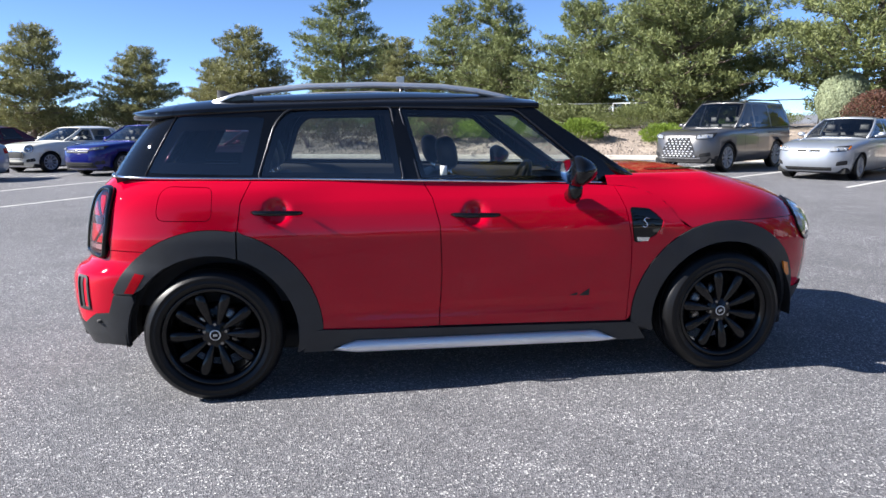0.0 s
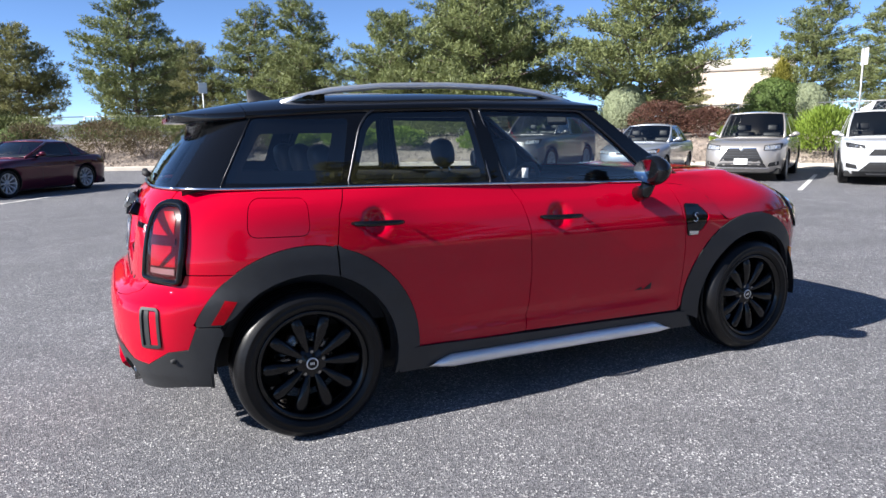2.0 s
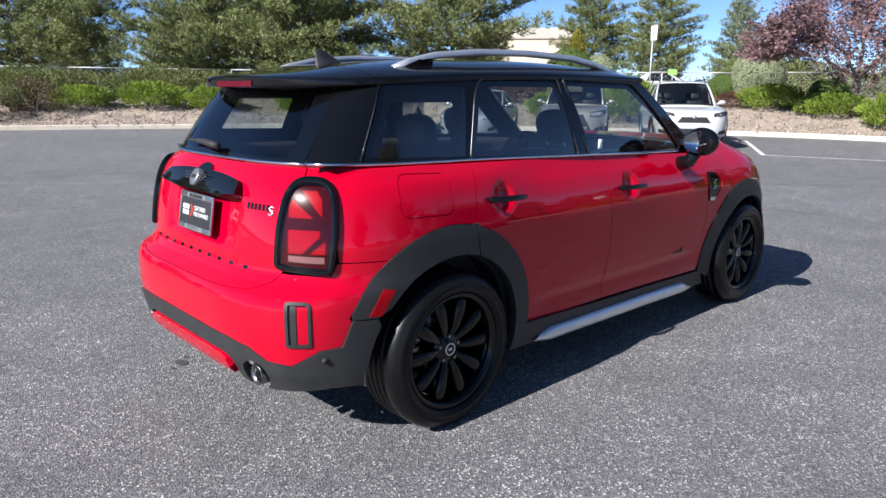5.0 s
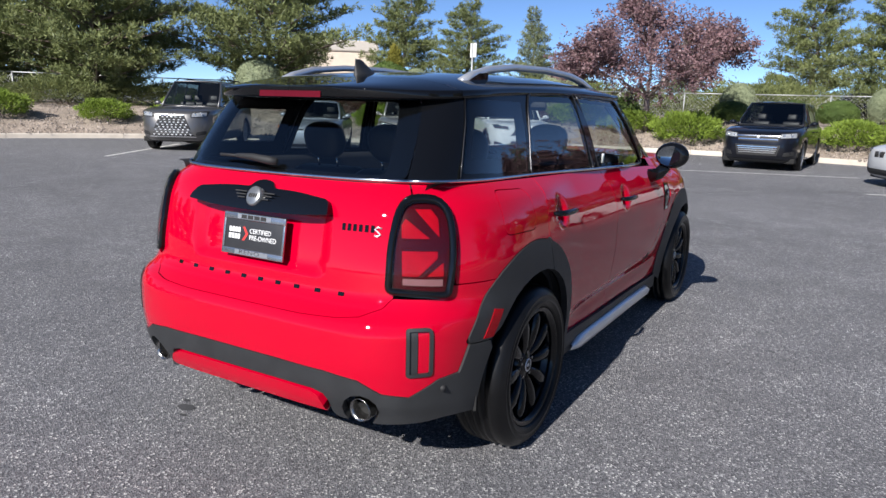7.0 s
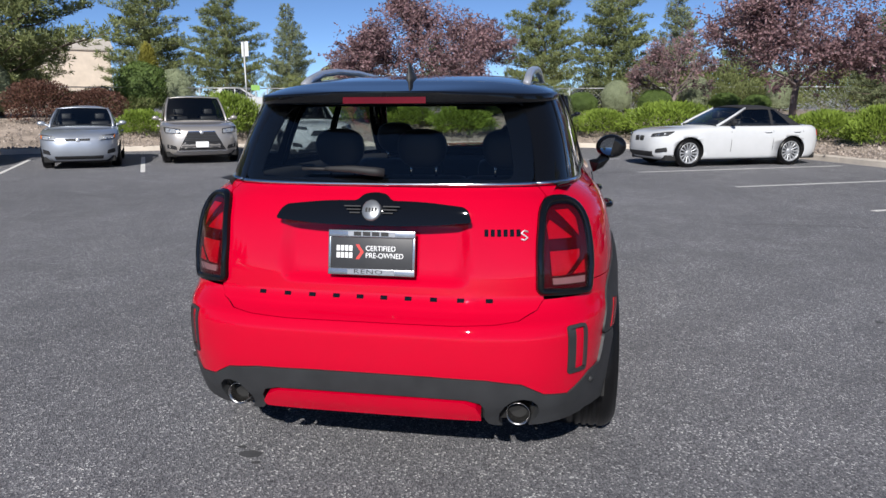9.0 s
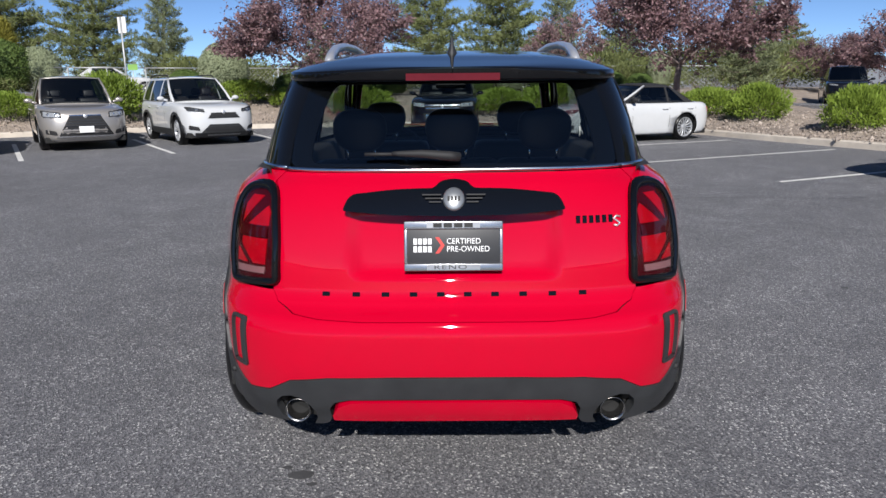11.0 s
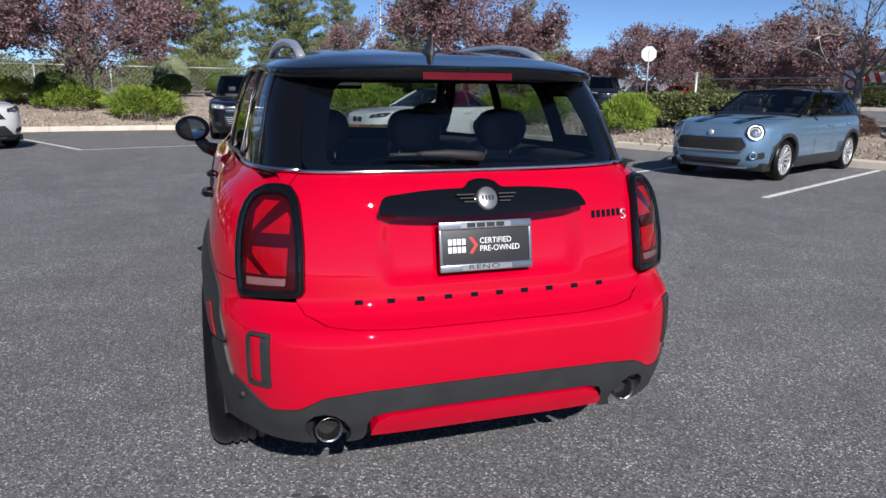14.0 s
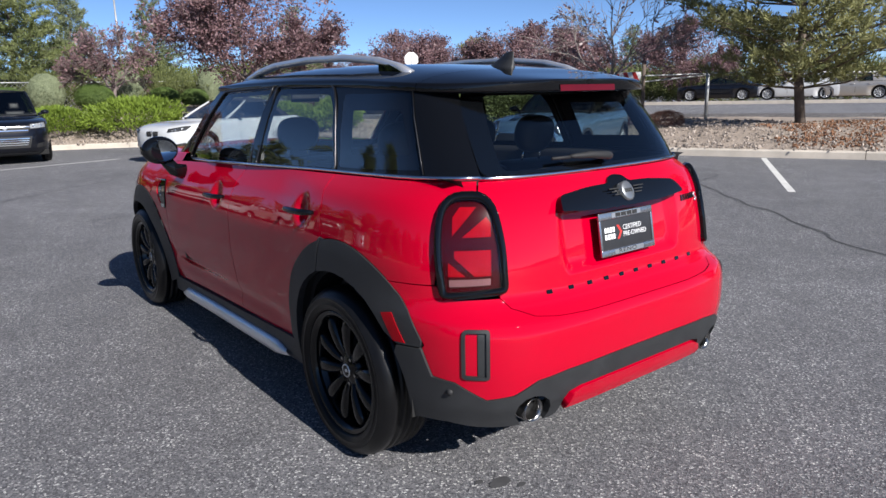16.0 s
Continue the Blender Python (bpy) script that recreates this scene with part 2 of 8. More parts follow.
BUSH_RED = leaf_mat("barberry_leaves", (0.060, 0.024, 0.018), (0.17, 0.085, 0.060), 0.6)
BUSH_BROWN = leaf_mat("dry_leaves", (0.07, 0.055, 0.03), (0.17, 0.13, 0.075), 0.8)
GALV = mat("galvanised_steel", (0.40, 0.41, 0.41), 0.5, 0.6, vary=0.15)
SIGN_WHITE = mat("sign_white", (0.75, 0.75, 0.74), 0.5, vary=0.05)
SIGN_RED = mat("sign_red", (0.50, 0.03, 0.025), 0.5, vary=0.1)
STUCCO = mat("beige_stucco", (0.55, 0.47, 0.38), 0.9, vary=0.1, scale=1.5, fine=40, bump=0.003)
PLATE_BLACK = mat("plate_black", (0.022, 0.022, 0.024), 0.4, vary=0.1)
TEXT_WHITE = mat("white_print", (0.72, 0.72, 0.72), 0.5, vary=0.02)
HILL = mat("far_hill", (0.16, 0.17, 0.19), 1.0, vary=0.2, scale=0.02, fine=0.4)

# ---- building tools ----


def part(name, bm, material, parent=None, label="", smooth=True):
    """Links a bmesh as one mesh object, under a thing or a part."""
    me = bpy.data.meshes.new(name)
    bm.normal_update()
    bm.to_mesh(me)
    bm.free()
    if smooth:
        me.shade_smooth()
    for m in (material if isinstance(material, (list, tuple)) else [material]):
        me.materials.append(m)
    ob = new(name, me)
    if parent is not None:
        ob.parent = parent
    if label:
        ob["label"] = label
    return ob


def curve(xs, ys):
    """A smooth curve through knots: monotone cubic pieces, clamped at the ends."""
    n = len(xs)
    d = [(ys[i + 1] - ys[i]) / (xs[i + 1] - xs[i]) for i in range(n - 1)]
    m = [d[0]] + [0.0 if d[i - 1] * d[i] <= 0 else 2 * d[i - 1] * d[i] / (d[i - 1] + d[i]) for i in range(1, n - 1)] + [d[-1]]

    def f(x):
        if x <= xs[0]:
            return ys[0]
        if x >= xs[-1]:
            return ys[-1]
        i = 0
        while x > xs[i + 1]:
            i += 1
        h = xs[i + 1] - xs[i]
        s = (x - xs[i]) / h
        return (1 + 2 * s) * (1 - s) ** 2 * ys[i] + s * (1 - s) ** 2 * h * m[i] + s * s * (3 - 2 * s) * ys[i + 1] + s * s * (s - 1) * h * m[i + 1]

    return f


def box(bm, lo, hi, bevel=0.0, m=None):
    """A box from lo to hi, with bevelled edges, placed by m."""
    geo = bmesh.ops.create_cube(bm, size=1)
    vs = geo["verts"]
    for v in vs:
        v.co = Vector([lo[i] + (v.co[i] + 0.5) * (hi[i] - lo[i]) for i in range(3)])
    if bevel:
        es = list({e for v in vs for e in v.link_edges})
        r = bmesh.ops.bevel(bm, geom=es, offset=bevel, segments=2, affect="EDGES", profile=0.6)
        vs = list({v for f in r["faces"] for v in f.verts} | {v for v in vs if v.is_valid})
    if m is not None:
        bmesh.ops.transform(bm, matrix=m, verts=vs)
    return vs


def lathe(bm, profile, axis_m, seg=32, close=False):
    """Turns a profile of (radius, height) round the z axis of axis_m."""
    rings = []
    for r, h in profile:
        ring = []
        for k in range(seg):
            a = 2 * math.pi * k / seg
            ring.append(bm.verts.new(axis_m @ Vector((r * math.cos(a), r * math.sin(a), h))))
        rings.append(ring)
    n = len(rings)
    for i in range(n if close else n - 1):
        A, B = rings[i], rings[(i + 1) % n]
        for k in range(seg):
            bm.faces.new((A[k], A[(k + 1) % seg], B[(k + 1) % seg], B[k]))
    return rings


def tube(bm, pts, radii, seg=8, cap=True):
    """A round bar along points, with a radius at each."""
    pts = [Vector(p) for p in pts]
    if isinstance(radii, (int, float)):
        radii = [radii] * len(pts)
    rings, side = [], None
    for i, p in enumerate(pts):
        d = (pts[min(i + 1, len(pts) - 1)] - pts[max(i - 1, 0)]).normalized()
        if side is None:
            side = d.cross(Vector((0.3, 0.2, 1)) if abs(d.z) < 0.95 else Vector((1, 0, 0.1))).normalized()
        side = (side - d * side.dot(d)).normalized()
        up = d.cross(side)
        rings.append([bm.verts.new(p + radii[i] * (math.cos(2 * math.pi * k / seg) * side + math.sin(2 * math.pi * k / seg) * up)) for k in range(seg)])
    for a, b in zip(rings, rings[1:]):
        for k in range(seg):
            bm.faces.new((a[k], a[(k + 1) % seg], b[(k + 1) % seg], b[k]))
    if cap:
        bm.faces.new(rings[0][::-1])
        bm.faces.new(rings[-1])
    return rings


def rounded(pts, radius, seg=4):
    """A closed outline with rounded corners; radius may be one number or one for each corner."""
    out, n = [], len(pts)
    for i, p in enumerate(pts):
        p, a, b = Vector(p), Vector(pts[i - 1]), Vector(pts[(i + 1) % n])
        r = radius[i] if isinstance(radius, (list, tuple)) else radius
        u, v = a - p, b - p
        r = min(r, 0.49 * u.length, 0.49 * v.length)
        if r <= 1e-5:
            out.append(tuple(p))
            continue
        s, e = p + u.normalized() * r, p + v.normalized() * r
        for k in range(seg + 1):
            t = k / seg
            out.append(tuple((1 - t) ** 2 * s + 2 * t * (1 - t) * p + t * t * e))
    return out


def inset(loop, d):
    """Moves an outline inwards by d (outwards if negative)."""
    n = len(loop)
    area = sum(loop[i - 1][0] * loop[i][1] - loop[i][0] * loop[i - 1][1] for i in range(n))
    s = 1 if area > 0 else -1
    out = []
    for i in range(n):
        p, a, b = Vector(loop[i]), Vector(loop[i - 1]), Vector(loop[(i + 1) % n])
        u, v = (p - a), (b - p)
        if u.length < 1e-7 or v.length < 1e-7:
            out.append(tuple(p))
            continue
        u, v = u.normalized(), v.normalized()
        nu, nv = Vector((-u.y, u.x)) * s, Vector((-v.y, v.x)) * s
        bis = nu + nv
        k = d / max(0.3, 1 + nu.dot(nv)) if bis.length > 1e-6 else 0
        out.append(tuple(p + bis * k))
    return out


def normal_of(surf, q, z, flip):
    e = 0.004
    du = Vector(surf(q + e, z)) - Vector(surf(q - e, z))
    dv = Vector(surf(q, z + e)) - Vector(surf(q, z - e))
    return (du.cross(dv) * flip).normalized()


def patch(name, loops, surf, material, parent, offset=0.0, depth=0.012, step=0.03, flip=1, label="", gap=0.0, raise_fn=None):
    """A panel: the outline loops[0] (holes after it), laid on a surface, with turned-in edges of the given depth."""
    from mathutils.geometry import tessellate_polygon
    if gap:
        loops = [inset(loops[0], gap)] + [inset(h, -gap) for h in loops[1:]]
    flat = [p for lp in loops for p in lp]
    tris = tessellate_polygon([[Vector((p[0], p[1], 0)) for p in lp] for lp in loops])
    bm = bmesh.new()
    vs = [bm.verts.new((p[0], p[1], 0)) for p in flat]
    for t in tris:
        try:
            bm.faces.new([vs[i] for i in t])
        except ValueError:
            pass
    bmesh.ops.remove_doubles(bm, verts=bm.verts[:], dist=1e-6)
    for ax in (0, 1):
        lo, hi = min(p[ax] for p in flat), max(p[ax] for p in flat)
        for k in range(math.ceil((lo + 1e-4) / step), math.floor((hi - 1e-4) / step) + 1):
            co, no = [0, 0, 0], [0, 0, 0]
            co[ax], no[ax] = k * step, 1
            bmesh.ops.bisect_plane(bm, geom=bm.verts[:] + bm.edges[:] + bm.faces[:], plane_co=co, plane_no=no, dist=1e-5)
    for f in bm.faces:
        f.normal_update()
        if f.normal.z * 1 < 0:
            f.normal_flip()
    rim = [e for e in bm.edges if len(e.link_faces) == 1]
    rims = []
    for e in rim:
        f = e.link_faces[0]
        lv = [lp.vert for lp in f.loops]
        i = lv.index(e.verts[0])
        a, b = (e.verts[0], e.verts[1]) if lv[(i + 1) % len(lv)] is e.verts[1] else (e.verts[1], e.verts[0])
        rims.append((a.co.copy(), b.co.copy()))
    normals = []
    for v in bm.verts:
        q, z = v.co.x, v.co.y
        nn = normal_of(surf, q, z, flip)
        up = raise_fn(q, z) if raise_fn else 0.0
        v.co = Vector(surf(q, z)) + nn * (offset + up)
        normals.append(nn)
    if flip < 0:
        bmesh.ops.reverse_faces(bm, faces=bm.faces[:])
    cache = {}

    def rv(c, lvl):
        key = (round(c.x, 6), round(c.y, 6), lvl)
        if key not in cache:
            nn = normal_of(surf, c.x, c.y, flip)
            up = raise_fn(c.x, c.y) if raise_fn else 0.0
            cache[key] = bm.verts.new(Vector(surf(c.x, c.y)) + nn * (offset + up - (depth if lvl else 0)))
        return cache[key]

    if depth:
        for a, b in rims:
            q4 = (rv(b, 0), rv(a, 0), rv(a, 1), rv(b, 1))
            if len(set(q4)) == 4:
                f = bm.faces.new(q4 if flip > 0 else q4[::-1])
                f.smooth = False
    nv = len(bm.verts)
    ob = part(name, bm, material, parent, label)
    me = ob.data
    me.normals_split_custom_set_from_vertices([tuple(n) for n in normals] + [(0, 0, 0)] * (nv - len(normals)))
    return ob


def thing(name, loc=(0, 0, 0), rz=0.0, label="", category="", group=""):
    """An Empty at the base of a thing, which parents its parts."""
    ob = new(name)
    ob.matrix_world = pose(*loc, 0, 0, rz)
    return tagged(ob, label, category, group)


def text_part(name, body, size, m, material, parent, depth=0.001, space=1.0, xs=1.0):
    """Raised lettering in the built-in font."""
    cu = bpy.data.curves.new(name, "FONT")
    cu.body, cu.size, cu.extrude, cu.align_x, cu.align_y, cu.space_character = body, size, depth, "LEFT", "CENTER", space
    tmp = new(name, cu)
    bpy.context.view_layer.update()
    me = bpy.data.meshes.new_from_object(tmp)
    bpy.data.objects.remove(tmp)
    me.transform(Matrix.Diagonal((xs, 1, 1, 1)))
    me.materials.clear()
    me.materials.append(material)
    ob = new(name, me)
    ob.parent = parent
    ob.matrix_basis = m
    return ob

# ---- the red car: its surfaces ----
# Lower body: slices at height z; straight flanks between the axles, rounded to a superellipse at the tail and at the nose.
XT, XN = -1.2, 1.2
Z_ROWS = [0.18, 0.30, 0.42, 0.55, 0.68, 0.80, 0.90, 0.97, 1.03, 1.08, 1.10]
FLANKS = [(x, curve(Z_ROWS, ys)) for x, ys in (
    (-1.2, [0.800, 0.825, 0.838, 0.852, 0.862, 0.862, 0.850, 0.836, 0.808, 0.748, 0.715]),
    (-0.7, [0.790, 0.812, 0.825, 0.840, 0.850, 0.850, 0.836, 0.812, 0.774, 0.742, 0.730]),
    (0.2, [0.790, 0.810, 0.824, 0.840, 0.850, 0.850, 0.836, 0.808, 0.768, 0.744, 0.735]),
    (0.8, [0.795, 0.815, 0.830, 0.848, 0.860, 0.860, 0.846, 0.814, 0.766, 0.730, 0.715]),
    (1.2, [0.795, 0.815, 0.832, 0.850, 0.864, 0.862, 0.842, 0.800, 0.735, 0.690, 0.670]))]
TAIL_X = curve([0.18, 0.25, 0.31, 0.36, 0.42, 0.50, 0.60, 0.645, 0.685, 0.72, 0.80, 0.95, 1.00, 1.06, 1.10],
               [-1.99, -2.035, -2.06, -2.085, -2.10, -2.112, -2.115, -2.10, -2.045, -2.022, -2.012, -1.985, -1.972, -1.945, -1.908])
NOSE_X = curve([0.18, 0.30, 0.45, 0.60, 0.70, 0.78, 0.86, 0.92, 0.97, 1.02, 1.06, 1.10],
               [1.90, 2.05, 2.11, 2.12, 2.11, 2.07, 2.00, 1.92, 1.82, 1.66, 1.48, 1.30])


TAIL_N = curve([0.20, 0.50, 0.64, 0.74, 0.90, 1.06, 1.10], [4.6, 4.3, 4.0, 3.75, 3.75, 3.7, 3.7])


def smooth_step(a, b, x):
    t = min(1, max(0, (x - a) / (b - a)))
    return t * t * (3 - 2 * t)


def flank(x, z):
    """Half width of the lower body between the axles."""
    x = min(max(x, FLANKS[0][0]), FLANKS[-1][0])
    for (xa, fa), (xb, fb) in zip(FLANKS, FLANKS[1:]):
        if x <= xb:
            s = smooth_step(xa, xb, x)
            w = (1 - s) * fa(z) + s * fb(z)
            break
    # the pressed hollow along the foot of the doors
    return w - 0.014 * math.exp(-((z - 0.405) / 0.035) ** 2) * smooth_step(-0.85, -0.6, x) * (1 - smooth_step(0.6, 0.85, x))


def body(q, z):
    """Right half: q is x along the flank; beyond the axles it is an angle round the corner."""
    if XT <= q <= XN:
        return (q, -flank(q, z), z)
    if q < XT:
        phi, a, b, n = XT - q, XT - TAIL_X(z), flank(XT, z), TAIL_N(z)
        r = ((abs(math.sin(phi)) / a) ** n + (abs(math.cos(phi)) / b) ** n) ** (-1 / n)
        return (XT - r * math.sin(phi), -r * math.cos(phi), z)
    phi, a, b, n = q - XN, NOSE_X(z) - XN, flank(XN, z), 2.9
    r = ((abs(math.sin(phi)) / a) ** n + (abs(math.cos(phi)) / b) ** n) ** (-1 / n)
    return (XN + r * math.sin(phi), -r * math.cos(phi), z)


# Upper body (windows): the same scheme, leaning in towards the roof.
G_ROWS = [1.06, 1.10, 1.25, 1.40, 1.46]
G_REAR = curve(G_ROWS, [0.726, 0.715, 0.680, 0.628, 0.594])
G_MID = curve(G_ROWS, [0.752, 0.745, 0.708, 0.652, 0.620])
G_TAIL = curve(G_ROWS, [-1.925, -1.903, -1.80, -1.672, -1.615])


def cabin(q, z):
    if q >= XT:
        s = smooth_step(-1.2, -0.2, q)
        f = 1 - 0.07 * smooth_step(0.1, 1.0, q)
        return (q, -((1 - s) * G_REAR(z) + s * G_MID(z)) * f, z)
    phi, a, b, n = XT - q, XT - G_TAIL(z), G_REAR(z), 3.9
    r = ((abs(math.sin(phi)) / a) ** n + (abs(math.cos(phi)) / b) ** n) ** (-1 / n)
    return (XT - r * math.sin(phi), -r * math.cos(phi), z)


def other(surf):
    """The same surface on the left side."""
    def f(q, z):
        x, y, zz = surf(q, z)
        return (x, -y, zz)
    return f

# ---- the red car: its panels and parts ----
QC = XT - math.pi / 2          # the middle of the tail


def mirror_q(q):
    return 2 * QC - q


def full(loop):
    """Right-half outline, from the tail's middle and back to it, closed with its mirror image."""
    return loop + [(mirror_q(q), z) for q, z in reversed(loop)]


def q_at(x, z):
    """The q of a place on the flank at x, also round the corners."""
    if XT <= x <= XN:
        return x
    lo, hi = 0.0, math.pi / 2
    for _ in range(30):
        mid = (lo + hi) / 2
        q = XT - mid if x < XT else XN + mid
        if abs(body(q, z)[0]) < abs(x):
            lo = mid
        else:
            hi = mid
    return XT - lo if x < XT else XN + lo


def arc(cx, cz, r, a0, a1, n=14, rz=None):
    """Points of a wheel arch, in q and z, from angle a0 to a1 in degrees (0 is ahead, 90 up)."""
    out = []
    for k in range(n + 1):
        a = radians(a0 + (a1 - a0) * k / n)
        z = cz + (rz or r) * math.sin(a)
        out.append((q_at(cx + r * math.cos(a), z), z))
    return out


BELT = curve([-2.77, -2.1, -1.13, -0.28, 0.80, 1.2], [1.099, 1.102, 1.089, 1.067, 1.030, 1.02])
SEAM = curve([0.70, 0.735, 0.86, 0.98, 1.14, 1.25, 1.34, 2.77], [1.031, 1.030, 1.012, 0.955, 0.801, 0.828, 0.836, 0.836])
DOOR_GAP = [(-0.278, 1.066), (-0.236, 0.99), (-0.203, 0.85), (-0.197, 0.617), (-0.210, 0.318)]
REAR_GAP = [(-1.132, 1.088), (-1.178, 0.988), (-1.200, 0.849)]
FRONT_GAP = [(0.735, 1.030), (0.778, 0.91), (0.808, 0.76), (0.813, 0.60), (0.812, 0.297)]
HANDLES = ((-1.005, 0.939), (-0.020, 0.902))
LAMP = rounded([(-2.128, 0.738), (-1.898, 0.722), (-1.872, 0.90), (-1.886, 1.062), (-2.075, 1.066), (-2.118, 0.92)],
               [0.030, 0.035, 0.10, 0.085, 0.085, 0.10], 5)


def belt_line(q0, q1, n=10, up=0.0):
    return [(q0 + (q1 - q0) * k / n, BELT(q0 + (q1 - q0) * k / n) + up) for k in range(n + 1)]


def door_surf(q, z):
    """The flank with the hollows behind the door handles."""
    x, y, zz = body(q, z)
    for hq, hz in HANDLES:
        y += 0.026 * math.exp(-(math.hypot(q - hq, z - hz - 0.002) / 0.054) ** 4)
    return (x, y, zz)


def gate_surf(q, z):
    """The tail with the hollow for the number plate."""
    x, y, zz = body(q, z)
    u = abs(q - QC)
    d = (1 - smooth_step(0.36, 0.43, u + 1.4 * max(0, 0.92 - z) ** 2)) * smooth_step(0.760, 0.80, z) * (1 - smooth_step(0.965, 1.02, z))
    crease = 0.004 * math.exp(-((z - 0.70) / 0.012) ** 2)
    return (x + 0.028 * d - crease, y, zz)


def bumper_surf(q, z):
    """The rear bumper, with its shelf under the tailgate turned in at the corners."""
    x, y, zz = body(q, z)
    return (x, y, zz)


car = thing("car", label="shiny red compact crossover car with black roof and wheels", category="car")
WHEEL_R, TRACK = 0.337, 0.772


def side_outline(a_out=0.40):
    """The whole flank below the belt, less the wheel arches, for the dark shell under the panels."""
    rear = arc(-1.335, 0.335, a_out, 190, -10, 18)
    front = arc(1.335, 0.335, a_out, 190, -10, 18)
    return ([(-2.77, 0.33), (-2.2, 0.33), (q_at(-1.335 - a_out, 0.32), 0.32)] + rear + front
            + [(q_at(1.335 + a_out, 0.24), 0.24), (2.77, 0.24), (2.77, 0.80), (2.2, 0.93), (1.5, 1.0), (0.8, 1.02)]
            + [(q, BELT(q)) for q in (0.3, -0.3, -0.9, -1.4, -1.9, -2.3, -2.77)])


for side, tag in ((1, ""), (-1, "")):
    B = body if side > 0 else other(body)
    D = door_surf if side > 0 else other(door_surf)
    C = cabin if side > 0 else other(cabin)
    fl = side
    patch("body_shell", [side_outline()], B, UNDER, car, -0.045, 0.0, 0.06, fl)
    # doors
    rear_arch_front = arc(-1.335, 0.335, 0.528, 65, -2, 10)
    loop = DOOR_GAP[::-1] + belt_line(-0.278, -1.132, 8)[1:] + REAR_GAP[1:2] + [(-1.199, 0.846)] + [p for p in rear_arch_front if p[0] > -1.19] + [(-0.806, 0.333)]
    rd = patch("rear_door", [loop], D, RED, car, 0.0, 0.014, 0.022, fl, gap=0.0022)
    loop = FRONT_GAP[::-1] + belt_line(0.735, -0.278, 8)[1:] + DOOR_GAP[1:]
    fd = patch("front_door", [loop], D, RED, car, 0.0, 0.014, 0.022, fl, gap=0.0022)
    for par, (hq, hz), L in ((rd, HANDLES[0], 0.242), (fd, HANDLES[1], 0.250)):
        bm = bmesh.new()
        y = body(hq, hz)[1] * side
        pts = [(hq + s * L / 2, y + side * dy, hz + dz) for s, dy, dz in ((-1, -0.004, 0.004), (-0.86, -0.024, 0.003), (-0.4, -0.034, 0.0), (0.2, -0.036, -0.001), (0.75, -0.030, -0.003), (0.95, -0.018, -0.004), (1, -0.004, -0.004))]
        tube(bm, pts, [0.007, 0.012, 0.0135, 0.0135, 0.012, 0.010, 0.006], 10)
        part("door_handle", bm, BLACK_GLOSS, par, "gloss black door handle")
    # rear quarter, between the door, the belt, the lamp and the arch
    lampedge = [p for p in LAMP if p[0] > -2.03 and p[1] > 0.775]
    lampedge.sort(key=lambda p: math.atan2(p[1] - 0.9, p[0] + 2.05))
    quarter = (belt_line(-1.132, -2.020, 12) + [(-2.020, 1.070)] + lampedge[::-1] + [(-1.878, 0.769), (q_at(-1.62, 0.7635), 0.7635)]
               + [p for p in arc(-1.335, 0.335, 0.528, 124, 76, 10)] + [(-1.199, 0.849), REAR_GAP[1]])
    flap = rounded([(-1.625, 1.070), (-1.338, 1.060), (-1.335, 0.905), (-1.622, 0.912)], 0.045, 5)
    qp = patch("quarter_panel", [quarter, flap], B, RED, car, 0.0, 0.014, 0.022, fl, gap=0.002) if side > 0 else patch("quarter_panel", [quarter], B, RED, car, 0.0, 0.014, 0.022, fl, gap=0.002)
    if side > 0:
        patch("fuel_flap", [flap], B, RED, qp, 0.0, 0.012, 0.02, fl, gap=0.0014)
    # front wing and bonnet side
    wing = ([(q, SEAM(q)) for q in (0.735, 0.80, 0.86, 0.90, 0.94, 0.98, 1.02, 1.06, 1.10)] + [p for p in arc(1.335, 0.335, 0.500, 112, 181, 12)] + FRONT_GAP[:0:-1])
    scoop = [(0.800, 0.918), (0.905, 0.908), (0.985, 0.842), (0.950, 0.775), (0.868, 0.735), (0.822, 0.735)]
    scoop = rounded(scoop, 0.018, 3)
    wp = patch("front_wing", [wing, scoop], B, RED, car, 0.0, 0.014, 0.022, fl, gap=0.002)
    sc = patch("wing_vent", [scoop], B, BLACK_GLOSS, wp, -0.004, 0.02, 0.02, fl, "gloss black wing vent with silver letter")
    patch("vent_frame", [scoop, inset(scoop, 0.012)], B, BLACK_GLOSS, sc, 0.006, 0.014, 0.02, fl)
    patch("vent_badge", [rounded([(0.834, 0.762), (0.905, 0.758), (0.898, 0.738), (0.838, 0.740)], 0.004, 2)], B, CHROME, sc, 0.003, 0.006, 0.03, fl, "chrome strip")
    bm = bmesh.new()
    sp = [Vector(B(q, z)) + Vector((0, -side * 0.006, 0)) for q, z in ((0.898, 0.858), (0.882, 0.864), (0.870, 0.852), (0.884, 0.836), (0.890, 0.822), (0.876, 0.812), (0.862, 0.820))]
    tube(bm, sp, 0.0035, 6)
    part("vent_letter", bm, CHROME, sc, "chrome letter S")
    # door foot emblem
    bm = bmesh.new()
    tri = [Vector(B(q, z)) + Vector((0, -side * 0.003, 0)) for q, z in ((0.535, 0.452), (0.592, 0.452), (0.592, 0.492))]
    tri2 = [Vector(B(q, z)) + Vector((0, -side * 0.003, 0)) for q, z in ((0.480, 0.455), (0.528, 0.455), (0.528, 0.472))]
    for tr3 in (tri, tri2):
        vs = [bm.verts.new(p) for p in tr3]
        bm.faces.new(vs if side > 0 else vs[::-1])
    part("door_emblem", bm, DARK, fd, "small dark emblem")
